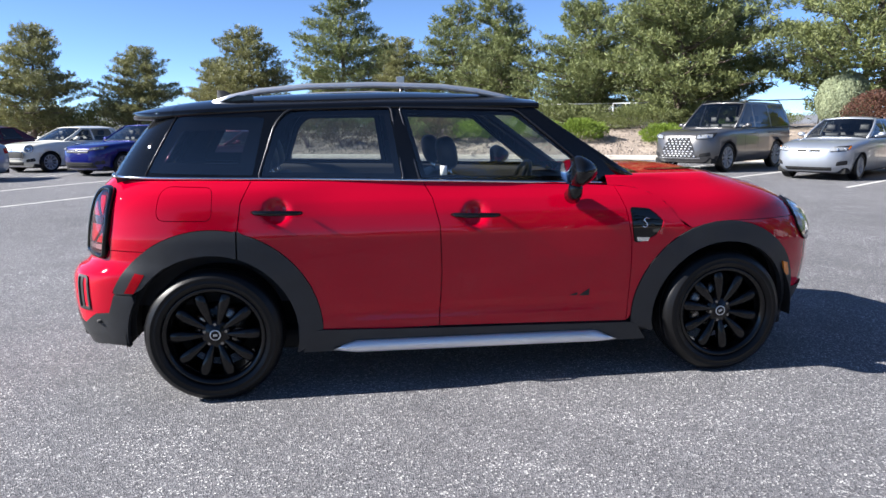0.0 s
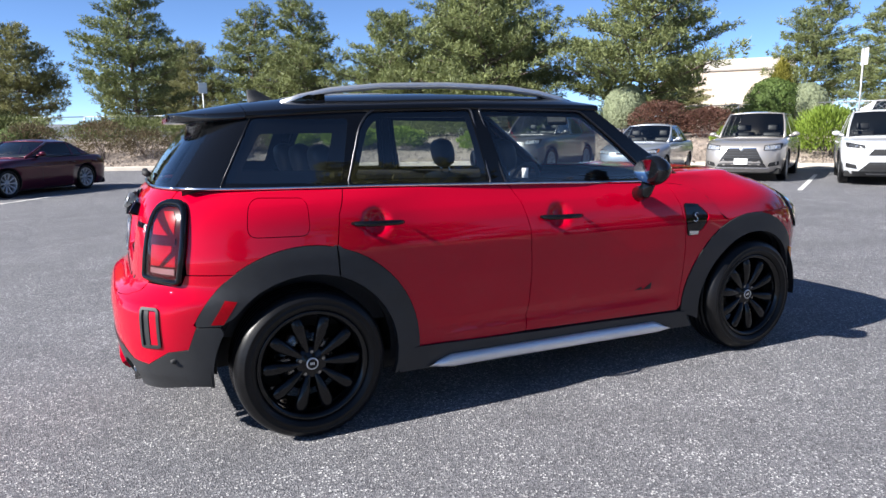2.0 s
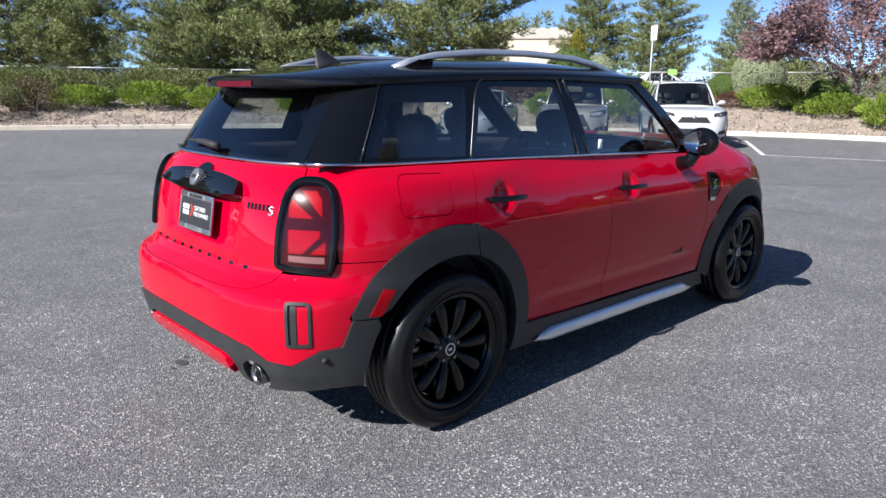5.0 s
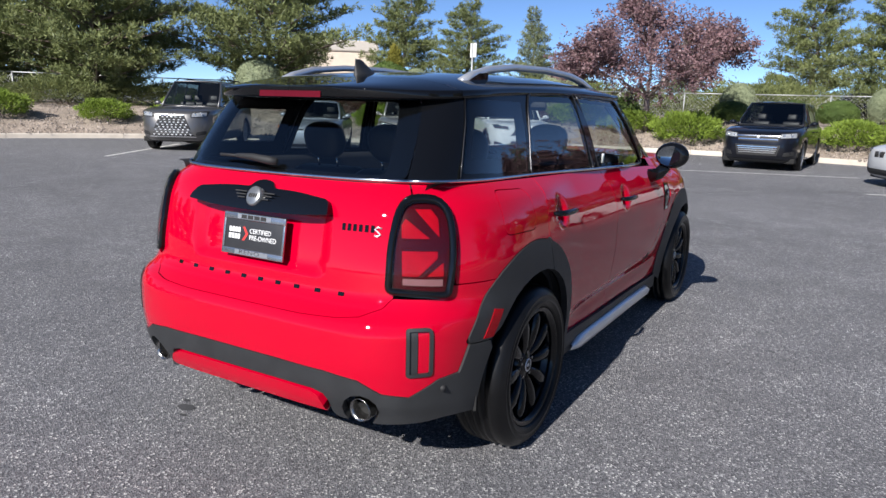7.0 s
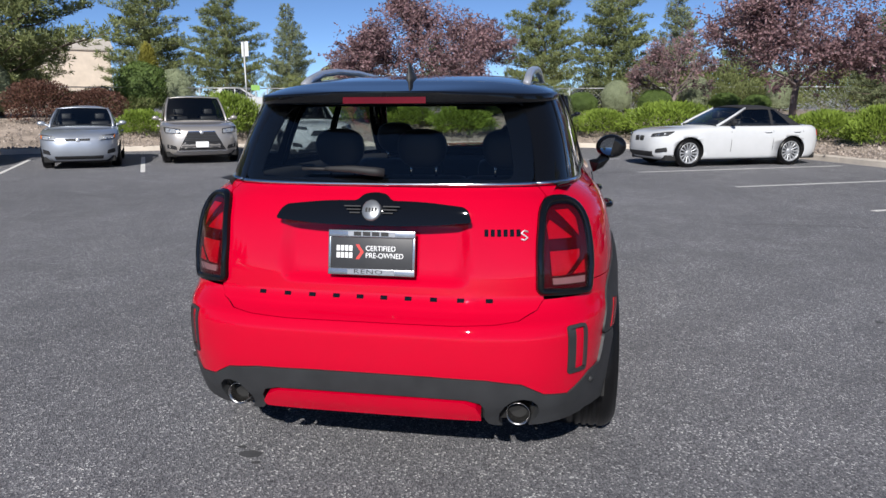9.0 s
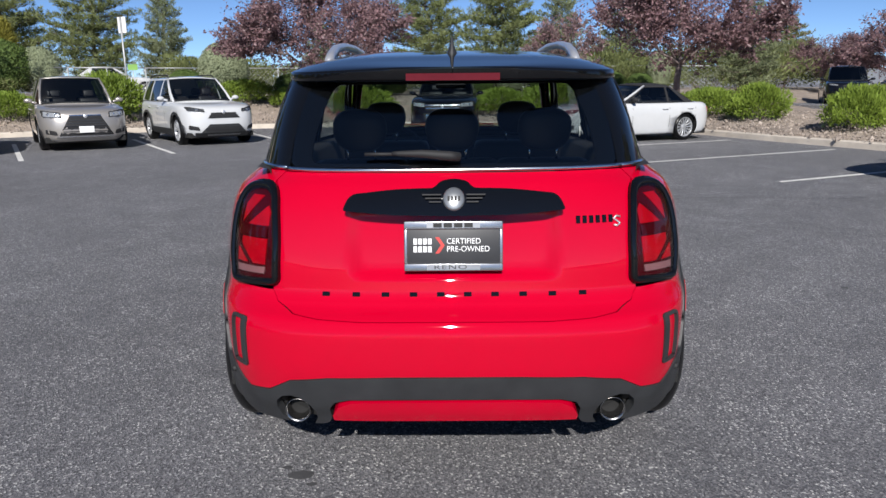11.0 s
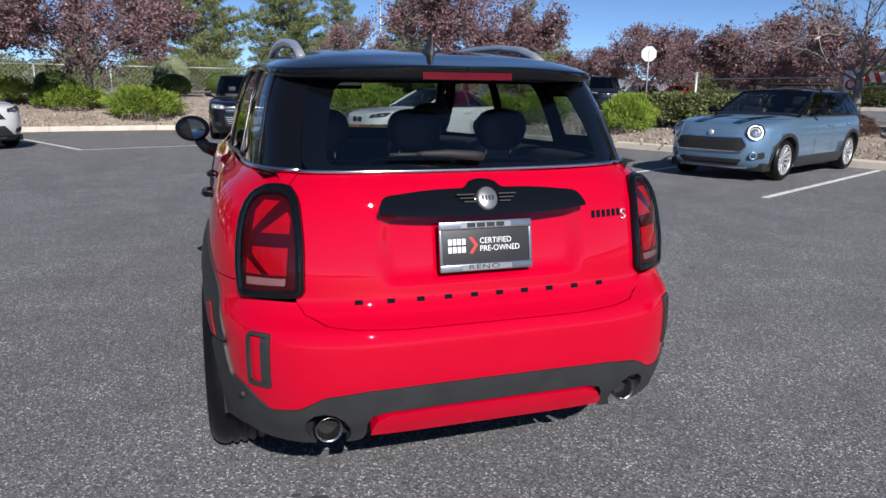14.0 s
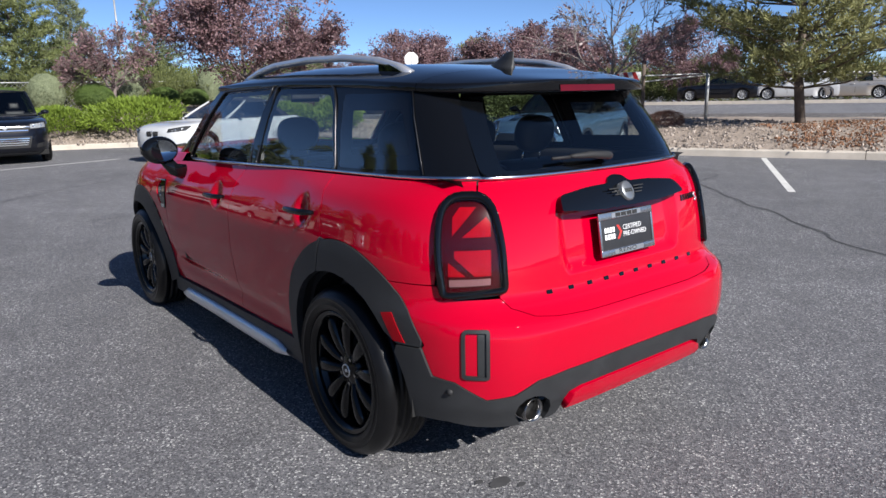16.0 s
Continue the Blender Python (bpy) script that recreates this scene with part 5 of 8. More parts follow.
def smooth_path(pts, step):
    """Even points along a gently rounded polyline, with the way at each."""
    P = [Vector(p) for p in pts]
    dense = []
    for i in range(len(P) - 1):
        a, b, c, d = P[max(0, i - 1)], P[i], P[i + 1], P[min(len(P) - 1, i + 2)]
        n = max(2, int((c - b).length / (step * 0.25)))
        for k in range(n):
            t = k / n
            dense.append(0.5 * ((2 * b) + (c - a) * t + (2 * a - 5 * b + 4 * c - d) * t * t + (3 * b - a - 3 * c + d) * t ** 3))
    out, run = [dense[0]], 0.0
    for p, q in zip(dense, dense[1:]):
        run += (q - p).length
        if run >= step:
            out.append(q)
            run = 0.0
    return out


KP = smooth_path(KERB, 0.6)
KN = []
for i in range(len(KP)):
    d = (KP[min(i + 1, len(KP) - 1)] - KP[max(i - 1, 0)]).normalized()
    KN.append(Vector((-d.y, d.x)) if (Vector((-d.y, d.x))).dot(KP[i] - Vector((0, 4))) > 0 else Vector((d.y, -d.x)))

bm = bmesh.new()
R = 900.0
for i, (x0, x1, n) in enumerate(((-R, R, 1),)):
    vs = [bm.verts.new((x, y, 0)) for x, y in ((-R, -R), (R, -R), (R, R), (-R, R))]
    bm.faces.new(vs)
tagged(part("ground", bm, ASPHALT, None, smooth=False), "grey worn asphalt of a parking lot", "ground", kind="structure")


def bed_height(p, d):
    """Height of the planted beds at distance d behind the kerb."""
    south = (1 - smooth_step(16.9, 18.6, p.x)) if p.y < -4 else 0.0
    hill = curve([0.0, 0.3, 1.5, 3.0, 5.0, 8.0, 14.0], [0.14, 0.17, 0.42, 0.70, 0.92, 1.02, 1.05])(d)
    low = curve([0.0, 0.3, 1.5, 3.0, 5.0, 7.0, 14.0], [0.14, 0.17, 0.32, 0.46, 0.50, 0.40, 0.30])(d)
    return (1 - south) * hill + south * low


DIST = [0.15, 0.35, 0.8, 1.4, 2.0, 2.8, 3.6, 4.6, 5.8, 7.2, 9.0, 14.0, 24.0, 45.0]
bm = bmesh.new()
rows = []
for p, n in zip(KP, KN):
    row = []
    for d in DIST:
        w = p + n * d
        z = bed_height(p, d) + (0.10 * noise.noise((w.x * 0.5, w.y * 0.5, 3)) + 0.05 * noise.noise((w.x * 1.7, w.y * 1.7, 8))) * min(1, max(0, d - 0.35)) * (1 if d < 12 else 0)
        row.append(bm.verts.new((w.x, w.y, z)))
    rows.append(row)
for a, b in zip(rows, rows[1:]):
    for k in range(len(DIST) - 1):
        bm.faces.new((a[k], b[k], b[k + 1], a[k + 1]))
bmesh.ops.recalc_face_normals(bm, faces=bm.faces[:])
if sum(f.normal.z for f in bm.faces) < 0:
    bmesh.ops.reverse_faces(bm, faces=bm.faces[:])
bed = tagged(part("planting_bed", bm, GRAVEL_BED), "gravel and bark covered planting bed behind the kerb", "planting bed", kind="structure")

kerb = tagged(new("kerb"), "pale concrete kerb round the parking lot", "kerb", kind="structure")
step_k = 5
for i in range(0, len(KP) - step_k, step_k):
    bm = bmesh.new()
    rows = []
    for k in range(i, i + step_k + 1):
        p, n = KP[k].copy(), KN[k]
        if k in (i, i + step_k):
            e = KP[k - 1 if k > i else k + 1]
            p = p + (e - p).normalized() * 0.006
        rows.append([bm.verts.new((p.x + n.x * o, p.y + n.y * o, z)) for o, z in ((-0.02, -0.02), (-0.01, 0.125), (0.012, 0.15), (0.16, 0.155), (0.17, -0.02))])
    for a, b in zip(rows, rows[1:]):
        for k in range(4):
            bm.faces.new((a[k], b[k], b[k + 1], a[k + 1]))
    bm.faces.new(rows[0])
    bm.faces.new(rows[-1][::-1])
    bmesh.ops.recalc_face_normals(bm, faces=bm.faces[:])
    part("kerb_stone", bm, CONCRETE, kerb, smooth=False)


def strip(name, a, b, w, material, parent, z=0.004):
    a, b = Vector(a), Vector(b)
    d = (b - a).normalized()
    n = Vector((-d.y, d.x)) * (w / 2)
    bm = bmesh.new()
    L = (b - a).length
    N = max(2, int(L / 0.25))
    l, r = [], []
    for k in range(N + 1):
        p = a + d * (L * k / N)
        j1, j2 = 0.006 * noise.noise((p.x * 4, p.y * 4, 1)), 0.006 * noise.noise((p.x * 4, p.y * 4, 5))
        l.append(bm.verts.new((p.x + n.x * (1 + j1 * 8), p.y + n.y * (1 + j1 * 8), z)))
        r.append(bm.verts.new((p.x - n.x * (1 + j2 * 8), p.y - n.y * (1 + j2 * 8), z)))
    for k in range(N):
        bm.faces.new((r[k], r[k + 1], l[k + 1], l[k]))
    return part(name, bm, material, parent, smooth=False)


marks = tagged(new("parking_lines"), "worn white painted parking lines", "parking lines", kind="structure")
u_ne, u_s = Vector((0.84, 0.55)), Vector((0.43, -0.90))
for a, L, u in (((10.7, 5.95), 5.2, u_ne), ((9.35, 8.45), 5.2, u_ne), ((7.9, 10.9), 5.2, u_ne), ((6.0, 13.1), 5.2, u_ne), ((12.81, 3.74), 5.0, Vector((0.88, 0.47))),
                ((8.27, -3.56), 5.0, u_s), ((10.84, -2.2), 5.3, u_s), ((5.62, -4.7), 5.0, u_s), ((3.27, -6.0), 5.0, u_s), ((0.75, -7.21), 4.85, Vector((0.523, -0.852))), ((-1.9, -8.5), 4.85, Vector((0.523, -0.852))), ((-4.5, -9.8), 4.85, Vector((0.523, -0.852))),
                ((12.83, 3.74), 6.1, Vector((0.30, -0.954))),
                ((-6.9, 8.4), 7.0, Vector((0.53, 0.85))), ((-9.6, 10.0), 7.0, Vector((0.53, 0.85))), ((-12.6, 11.5), 7.0, Vector((0.53, 0.85)))):
    a = Vector(a)
    strip("parking_line", a, a + u.normalized() * L, 0.10, WHITE_LINE, marks)
cracks = tagged(new("cracks"), "dark sealed cracks in the asphalt", "cracks", kind="structure")
rng = random.Random(5)
for pts in (((2.7, -8.3), (1.86, -7.03), (0.56, -5.81), (-0.34, -5.16), (-1.14, -4.39), (-2.4, -3.9)), ((6.6, 2.4), (5.55, 0.4), (5.14, -1.2), (4.5, -2.2), (4.25, -3.3), (4.2, -5.2)), ((7.6, 1.7), (8.58, 0.62), (9.29, -0.15), (10.3, -1.2), (11.6, -2.5)),
            ((0.6, 8.3), (1.65, 9.1), (4.87, 11.5), (9.3, 15.1)), ((-1.5, 10.0), (2.0, 8.8), (5.0, 8.9), (8.4, 10.2)), ((9.6, 8.2), (10.6, 6.4), (10.9, 4.0)), ((-3.4, -6.2), (-1.6, -8.0), (-1.0, -10.4))):
    path = smooth_path(pts, 0.18)
    bm = bmesh.new()
    l, r = [], []
    for p in path:
        o = Vector((noise.noise((p.x * 1.3, p.y * 1.3, 2)), noise.noise((p.x * 1.3, p.y * 1.3, 9)))) * 0.22
        w = 0.012 + 0.010 * noise.noise((p.x * 3, p.y * 3, 4))
        l.append(bm.verts.new((p.x + o.x + w, p.y + o.y + w, 0.003)))
        r.append(bm.verts.new((p.x + o.x - w, p.y + o.y - w, 0.003)))
    for k in range(len(path) - 1):
        bm.faces.new((r[k], r[k + 1], l[k + 1], l[k]))
    bmesh.ops.recalc_face_normals(bm, faces=bm.faces[:])
    part("crack", bm, CRACK, cracks, smooth=False)
for x, y, r in ((-1.91, 0.56, 0.030), (-1.86, 0.62, 0.012), (-1.97, 0.51, 0.012), (-3.3, -1.9, 0.02), (0.4, -2.7, 0.02)):
    bm = bmesh.new()
    vs = [bm.verts.new((x + r * (1 + 0.5 * noise.noise((math.cos(a) + x, math.sin(a), 2))) * math.cos(a), y + r * 1.5 * (1 + 0.5 * noise.noise((math.cos(a), math.sin(a) + y, 5))) * math.sin(a), 0.003)) for a in [2 * math.pi * k / 14 for k in range(14)]]
    bm.faces.new(vs)
    part("oil_spot", bm, CRACK, cracks, smooth=False)

# ---- parked cars ----


class Slices:
    """A car surface of rounded slices: half width w(z), tail(z) and nose(z), with straight flanks between xt and xn."""

    def __init__(self, xt, xn, w, tail, nose, nt=3.6, nn=3.6, taper=0.0):
        self.xt, self.xn, self.w, self.tail, self.nose, self.nt, self.nn = xt, xn, w, tail, nose, nt, nn

    def __call__(self, q, z):
        w = self.w(z)
        if self.xt <= q <= self.xn:
            return (q, -w, z)
        if q < self.xt:
            phi, a, n, x0, s = self.xt - q, self.xt - self.tail(z), self.nt, self.xt, -1
        else:
            phi, a, n, x0, s = q - self.xn, self.nose(z) - self.xn, self.nn, self.xn, 1
        a = max(a, 0.02)
        r = ((abs(math.sin(phi)) / a) ** n + (abs(math.cos(phi)) / w) ** n) ** (-1 / n)
        return (x0 + s * r * math.sin(phi), -r * math.cos(phi), z)

    def ring(self, z, n=14):
        """A closed ring of the slice at z."""
        qs = [self.xt + (self.xn - self.xt) * k / 5 for k in range(6)] + [self.xn + math.pi / 2 * k / n for k in range(1, n + 1)]
        half = [self(self.xt - math.pi / 2 * k / n, z) for k in range(n, 0, -1)] + [self(q, z) for q in qs]
        return half + [(x, -y, zz) for x, y, zz in reversed(half[1:-1])]


def skin(bm, rings, cap_top=0.0):
    rows = [[bm.verts.new(p) for p in ring] for ring in rings]
    for a, b in zip(rows, rows[1:]):
        n = len(a)
        for k in range(n):
            bm.faces.new((a[k], a[(k + 1) % n], b[(k + 1) % n], b[k]))
    if cap_top is not None:
        top = rows[-1]
        pts = [v.co.copy() for v in top]
        prev = top
        for t in (0.15, 0.4, 0.7, 1.0):
            cur = [bm.verts.new(Vector((p.x, p.y * (1 - t), p.z + cap_top * (1 - (1 - t) ** 2)))) for p in pts]
            for k in range(len(top)):
                bm.faces.new((prev[k], prev[(k + 1) % len(top)], cur[(k + 1) % len(top)], cur[k]))
            prev = cur
    bm.faces.new(rows[0][::-1])
    bmesh.ops.remove_doubles(bm, verts=bm.verts[:], dist=1e-5)
    bmesh.ops.dissolve_degenerate(bm, edges=bm.edges[:], dist=1e-5)
    bmesh.ops.recalc_face_normals(bm, faces=bm.faces[:])


def cut_wells(ob, places, radius, depth, hw):
    """Cuts round wheel wells into a closed body; places are (x, z) of the axles."""
    bm = bmesh.new()
    for x, z in places:
        for s in (1, -1):
            m = Matrix.Translation((x, s * (hw + 0.25), z)) @ pose(0, 0, 0, 90 * s, 0, 0)
            r0 = [bm.verts.new(m @ Vector((radius * math.cos(2 * math.pi * k / 28), radius * math.sin(2 * math.pi * k / 28), 0))) for k in range(28)]
            r1 = [bm.verts.new(m @ Vector((radius * math.cos(2 * math.pi * k / 28), radius * math.sin(2 * math.pi * k / 28), depth + 0.25))) for k in range(28)]
            bm.faces.new(r0[::-1])
            bm.faces.new(r1)
            for k in range(28):
                bm.faces.new((r0[k], r0[(k + 1) % 28], r1[(k + 1) % 28], r1[k]))
    bmesh.ops.recalc_face_normals(bm, faces=bm.faces[:])
    tool = part("well_cutter", bm, UNDER)
    md = ob.modifiers.new("wells", "BOOLEAN")
    md.operation, md.solver, md.object = "DIFFERENCE", "EXACT", tool
    bpy.context.view_layer.update()
    me = bpy.data.meshes.new_from_object(ob.evaluated_get(bpy.context.evaluated_depsgraph_get()))
    ob.modifiers.remove(md)
    bpy.data.objects.remove(tool)
    while len(me.materials) < 2:
        me.materials.append(UNDER)
    me.materials[1] = UNDER
    for f in me.polygons:
        near = min(math.hypot(f.center.x - x, f.center.z - z) for x, z in places)
        wall = abs(near - radius) < 0.012 and abs(f.normal.y) < 0.05
        f.material_index = 1 if wall or (near < radius and abs(abs(f.center.y) - hw + depth) < 0.01) else 0
        f.use_smooth = not f.material_index
    ob.data = me


def parked_car(name, label, paint, loc, heading, L, W, H, wb, R, gc=0.2, belt=0.95, hood=0.85, cowl=0.75, kind="sedan", rim=None, grille="bar", glass=None, clad=False, roof_paint=None, rails=False, fo=0.85, lamp="slim", rack=False, seats=True, z0=0.0, cabin_paint=None, stripes=False, lens=None, plate=False, spokes=10):
    """A parked car with body, cabin, windows, wheels, lamps and trim; x is its heading, the origin under its middle."""
    c = thing(name, (*loc, z0), math.degrees(math.atan2(heading[1], heading[0])), label, "car")
    glass = glass or GLASS_PARKED
    hw = W / 2
    xf = wb / 2 + fo
    xr = xf - L
    width = curve([gc, gc + 0.12, 0.45, 0.65, belt - 0.12, belt - 0.03, belt], [hw - 0.07, hw - 0.03, hw - 0.012, hw, hw - 0.015, hw - 0.05, hw - 0.085])
    nose = curve([gc, gc + 0.10, 0.5, hood - 0.12, hood - 0.03, hood + 0.02, (hood + belt) / 2 + 0.02, belt], [xf - 0.16, xf - 0.03, xf, xf - 0.03, xf - 0.10, xf - 0.28, xf - 0.65, cowl])
    if kind == "sedan":
        tail = curve([gc, gc + 0.12, 0.5, 0.75, belt - 0.06, belt], [xr + 0.14, xr + 0.03, xr, xr + 0.03, xr + 0.07, xr + 0.16])
    else:
        tail = curve([gc, gc + 0.12, 0.5, 0.75, belt - 0.04, belt], [xr + 0.14, xr + 0.03, xr, xr + 0.05, xr + 0.09, xr + 0.12])
    S = Slices(xr + 0.75, cowl - 0.15, width, tail, nose, 3.6, 4.4)

    def ang(u):
        """Angle from the middle of the nose to a place given as on a short square nose."""
        dx, dy = min(0.85, (hw - 0.02) / max(0.05, math.tan(u))), min(hw - 0.02, 0.85 * math.tan(u))
        return math.atan2(dy, xf - 0.85 + dx - S.xn)

    def top_z(x, y):
        """Height of the bonnet over a place."""
        lo, hi = hood - 0.2, belt
        for _ in range(20):
            z = (lo + hi) / 2
            inside = (max(0, x - S.xn) / max(0.02, nose(z) - S.xn)) ** S.nn + (abs(y) / width(z)) ** S.nn < 1
            lo, hi = (z, hi) if inside else (lo, z)
        return lo

    zu = H - 0.07
    zl = belt + 0.02
    wb_, wr_ = hw - 0.085, hw - 0.285
    if kind == "sedan":
        hx, rx, bx = cowl - 0.80, xr + 1.34, xr + 0.62
    else:
        hx, rx, bx = cowl - 0.76, xr + 0.46, xr + 0.15
    mid_x, half_x = (hx + rx) / 2, (cowl - bx) / 2

    def G(x, z):
        """The side of the cabin, leaning in to the roof and drawn in at its ends."""
        v = (z - belt) / (zu - belt)
        return (x, -(wb_ + (wr_ - wb_) * (0.72 * v + 0.28 * v * v) - 0.07 * (abs(x - mid_x) / half_x) ** 2.5), z)

    def pane_surf(xb, xh, bulge):
        """The windscreen or the rear window, u across and v up."""
        def f(u, v):
            xe, z = xb + (xh - xb) * v, belt + (zu - belt) * v
            return (xe + bulge * (1 - u * u) * (1 - 0.45 * v), -u * G(xe, z)[1], z + 0.03 * (1 - u * u) * v)
        return f

    front_f, back_f = pane_surf(cowl, hx, 0.16), pane_surf(bx, rx, -0.12)
    bm = bmesh.new()
    zs = [gc, gc + 0.05, gc + 0.12, 0.45, 0.55, 0.65, hood - 0.10, hood - 0.05, hood, hood + 0.03, (hood + belt) / 2 + 0.02, belt - 0.03, belt]
    zs = sorted(set(round(z, 4) for z in zs))
    skin(bm, [S.ring(z) for z in zs], 0.03)
    bd = part("body", bm, paint, c)
    bd.matrix_parent_inverse = Matrix.Identity(4)
    keep = c.matrix_world.copy()
    c.matrix_world = Matrix.Identity(4)
    cut_wells(bd, [(wb / 2, R), (-wb / 2, R)], R * 1.12, 0.27, hw)
    c.matrix_world = keep
    bm = bmesh.new()
    box(bm, (xr + 0.2, -hw + 0.12, gc - 0.03), (xf - 0.25, hw - 0.12, gc + 0.1), 0.02)
    part("underbody", bm, UNDER, c)
    # roof, windscreen, rear window, pillars
    skin_paint = cabin_paint or paint

    def sheet(nm, f, us, vs_, m, lab="", flip=False):
        bm = bmesh.new()
        rows = [[bm.verts.new(f(u, v)) for u in us] for v in vs_]
        for r0, r1 in zip(rows, rows[1:]):
            for k in range(len(us) - 1):
                q4 = (r0[k], r0[k + 1], r1[k + 1], r1[k])
                bm.faces.new(q4[::-1] if flip else q4)
        return part(nm, bm, m, c, lab)

    def roof_f(u, v):
        xe = hx + (rx - hx) * v
        k = 1 - u * u
        return (xe + k * (0.088 * (1 - v) - 0.066 * v), -u * G(xe, zu)[1], zu + 0.03 * k + (H - zu - 0.03) * (1 - u ** 4) * (1 - 0.92 * (2 * v - 1) ** 4))

    grid = [-1 + 2 * k / 12 for k in range(13)]
    sheet("roof", roof_f, grid, [k / 10 for k in range(11)], roof_paint or paint)
    ws_ = sheet("windscreen", front_f, [0.965 * u for u in grid], [0.03, 0.3, 0.6, 0.95], glass, "tinted glass", True)
    ws_.visible_shadow = False
    sheet("tail_panel", back_f, grid, [0, 0.3, 0.6, 1.0], skin_paint)
    sheet("rear_window", lambda u, v: tuple(p + d for p, d in zip(back_f(u, v), (-0.006, 0, 0.003))), [0.84 * u for u in grid], [0.1, 0.4, 0.7, 0.9], GLASS_BLACK, "dark glass")
    bm = bmesh.new()
    tube(bm, [front_f(u, 0.985) for u in grid], 0.018, 6)
    part("screen_header", bm, roof_paint or paint, c)
    bm = bmesh.new()
    box(bm, (bx + 0.12, -wb_ + 0.10, belt + 0.012), (cowl - 0.02, wb_ - 0.10, belt + 0.046), 0.008)
    part("cabin_floor", bm, INTERIOR, c)
    a_line = lambda z: cowl + (hx - cowl) * (z - belt) / (zu - belt)
    d_line = lambda z: bx + (rx - bx) * (z - belt) / (zu - belt)
    zt_ = zu - 0.035
    x_b = hx - (0.62 if roof_paint is CLOTH or name == "roadster" else 0.27)
    x_a = a_line(zl) - 0.55
    if kind == "sedan":
        x_c = x_b - 0.80
        panes = [[(x_b + 0.035, zl), (a_line(zl) - 0.15, zl), (a_line(zt_) - 0.07, zt_), (x_b + 0.02, zt_)], [(max(x_c, d_line(zl) + 0.30), zl), (x_b - 0.035, zl), (x_b - 0.035, zt_), (min(x_b - 0.12, d_line(zt_) + 0.14), zt_)]]
    else:
        x_c = max(x_b - 0.88, d_line(zl) + 0.45)
        panes = [[(x_b + 0.035, zl), (a_line(zl) - 0.15, zl), (a_line(zt_) - 0.07, zt_), (x_b + 0.02, zt_)], [(x_c, zl), (x_b - 0.035, zl), (x_b - 0.035, zt_), (x_c + 0.05, zt_)],
                 [(d_line(zl) + 0.18, zl + 0.02), (x_c - 0.07, zl), (x_c - 0.03, zt_), (d_line(zt_) + 0.15, zt_ - 0.01)]]
    panes = [rounded(p, 0.03, 3) for p in panes]
    for side in (1, -1):
        F = G if side > 0 else other(G)
        patch("cabin_side", [[(bx, belt - 0.01), (cowl, belt - 0.01), (hx, zu), (rx, zu)]] + panes, F, skin_paint, c, 0.0, 0.012, 0.10, side)
        for p in panes:
            g = patch("side_window", [p], F, glass, c, -0.004, 0.0, 0.15, side, "tinted glass")
            g.visible_shadow = False
        bm = bmesh.new()
        tube(bm, [front_f(side, v) for v in (0, 0.33, 0.66, 1.0)], [0.032, 0.028, 0.026, 0.026], 6)
        part("windscreen_pillar", bm, skin_paint if roof_paint is not CLOTH else paint, c)
        bm = bmesh.new()
        tube(bm, [Vector(F(bx + (cowl - bx) * k / 10, belt + 0.008)) + Vector((0, -side * 0.004, 0)) for k in range(11)], 0.010, 5)
        part("belt_strip", bm, DARK, c)
        f = S if side > 0 else other(S)
        # seams, handles, mirrors
        for x in (x_b, x_a + 0.28, x_c - 0.02):
            patch("door_seam", [[(x - 0.005, gc + 0.16), (x + 0.005, gc + 0.16), (x + 0.005, belt - 0.02), (x - 0.005, belt - 0.02)]], f, DARK, bd, 0.002, 0.0, 0.2, side)
        for x in (x_b + 0.14, x_c + 0.16):
            bm = bmesh.new()
            y = S(x, belt - 0.14)[1] * side
            tube(bm, [(x - 0.09, y, belt - 0.14), (x - 0.07, y - side * 0.025, belt - 0.14), (x + 0.07, y - side * 0.025, belt - 0.14), (x + 0.09, y, belt - 0.14)], 0.012, 6)
            part("door_handle", bm, paint, bd)
        bm = bmesh.new()
        xm = a_line(belt) - 0.30
        bmesh.ops.create_uvsphere(bm, u_segments=12, v_segments=8, radius=1)
        for v in bm.verts:
            v.co = Vector((xm + 0.06 * v.co.x, -side * (hw + 0.045) + 0.095 * v.co.y, belt + 0.085 + 0.058 * v.co.z))
        tube(bm, [(xm + 0.03, -side * (hw - 0.12), belt + 0.03), (xm, -side * hw, belt + 0.06)], 0.03, 6)
        part("door_mirror", bm, (roof_paint or paint) if kind != "suv_dark" else DARK, c)
        # wheel arches and wheels
        for x in (wb / 2, -wb / 2):
            bm = bmesh.new()
            vs = []
            for k in range(17):
                a = radians(-12 + 204 * k / 16)
                for rr in (R * 1.13,):
                    zz = R + rr * math.sin(a)
                    xx = x + rr * math.cos(a)
                    vs.append((xx, zz))
            pts = []
            for xx, zz in vs:
                zz = max(zz, gc)
                xq = xx
                if xx > S.xn or xx < S.xt:
                    lo, hi = 0.0, 1.3
                    for _ in range(24):
                        mid = (lo + hi) / 2
                        q = S.xn + mid if xx > S.xn else S.xt - mid
                        if abs(S(q, zz)[0]) < abs(xx):
                            lo = mid
                        else:
                            hi = mid
                    xq = S.xn + lo if xx > S.xn else S.xt - lo
                pts.append((xq, zz))
            if clad:
                o = [(p[0] + (p[0] - x) * 0.13, p[1] + (p[1] - R) * 0.13) for p in pts]
                patch("arch_trim", [o[::-1] + pts], f, CLADDING, c, 0.014, 0.015, 0.2, side)
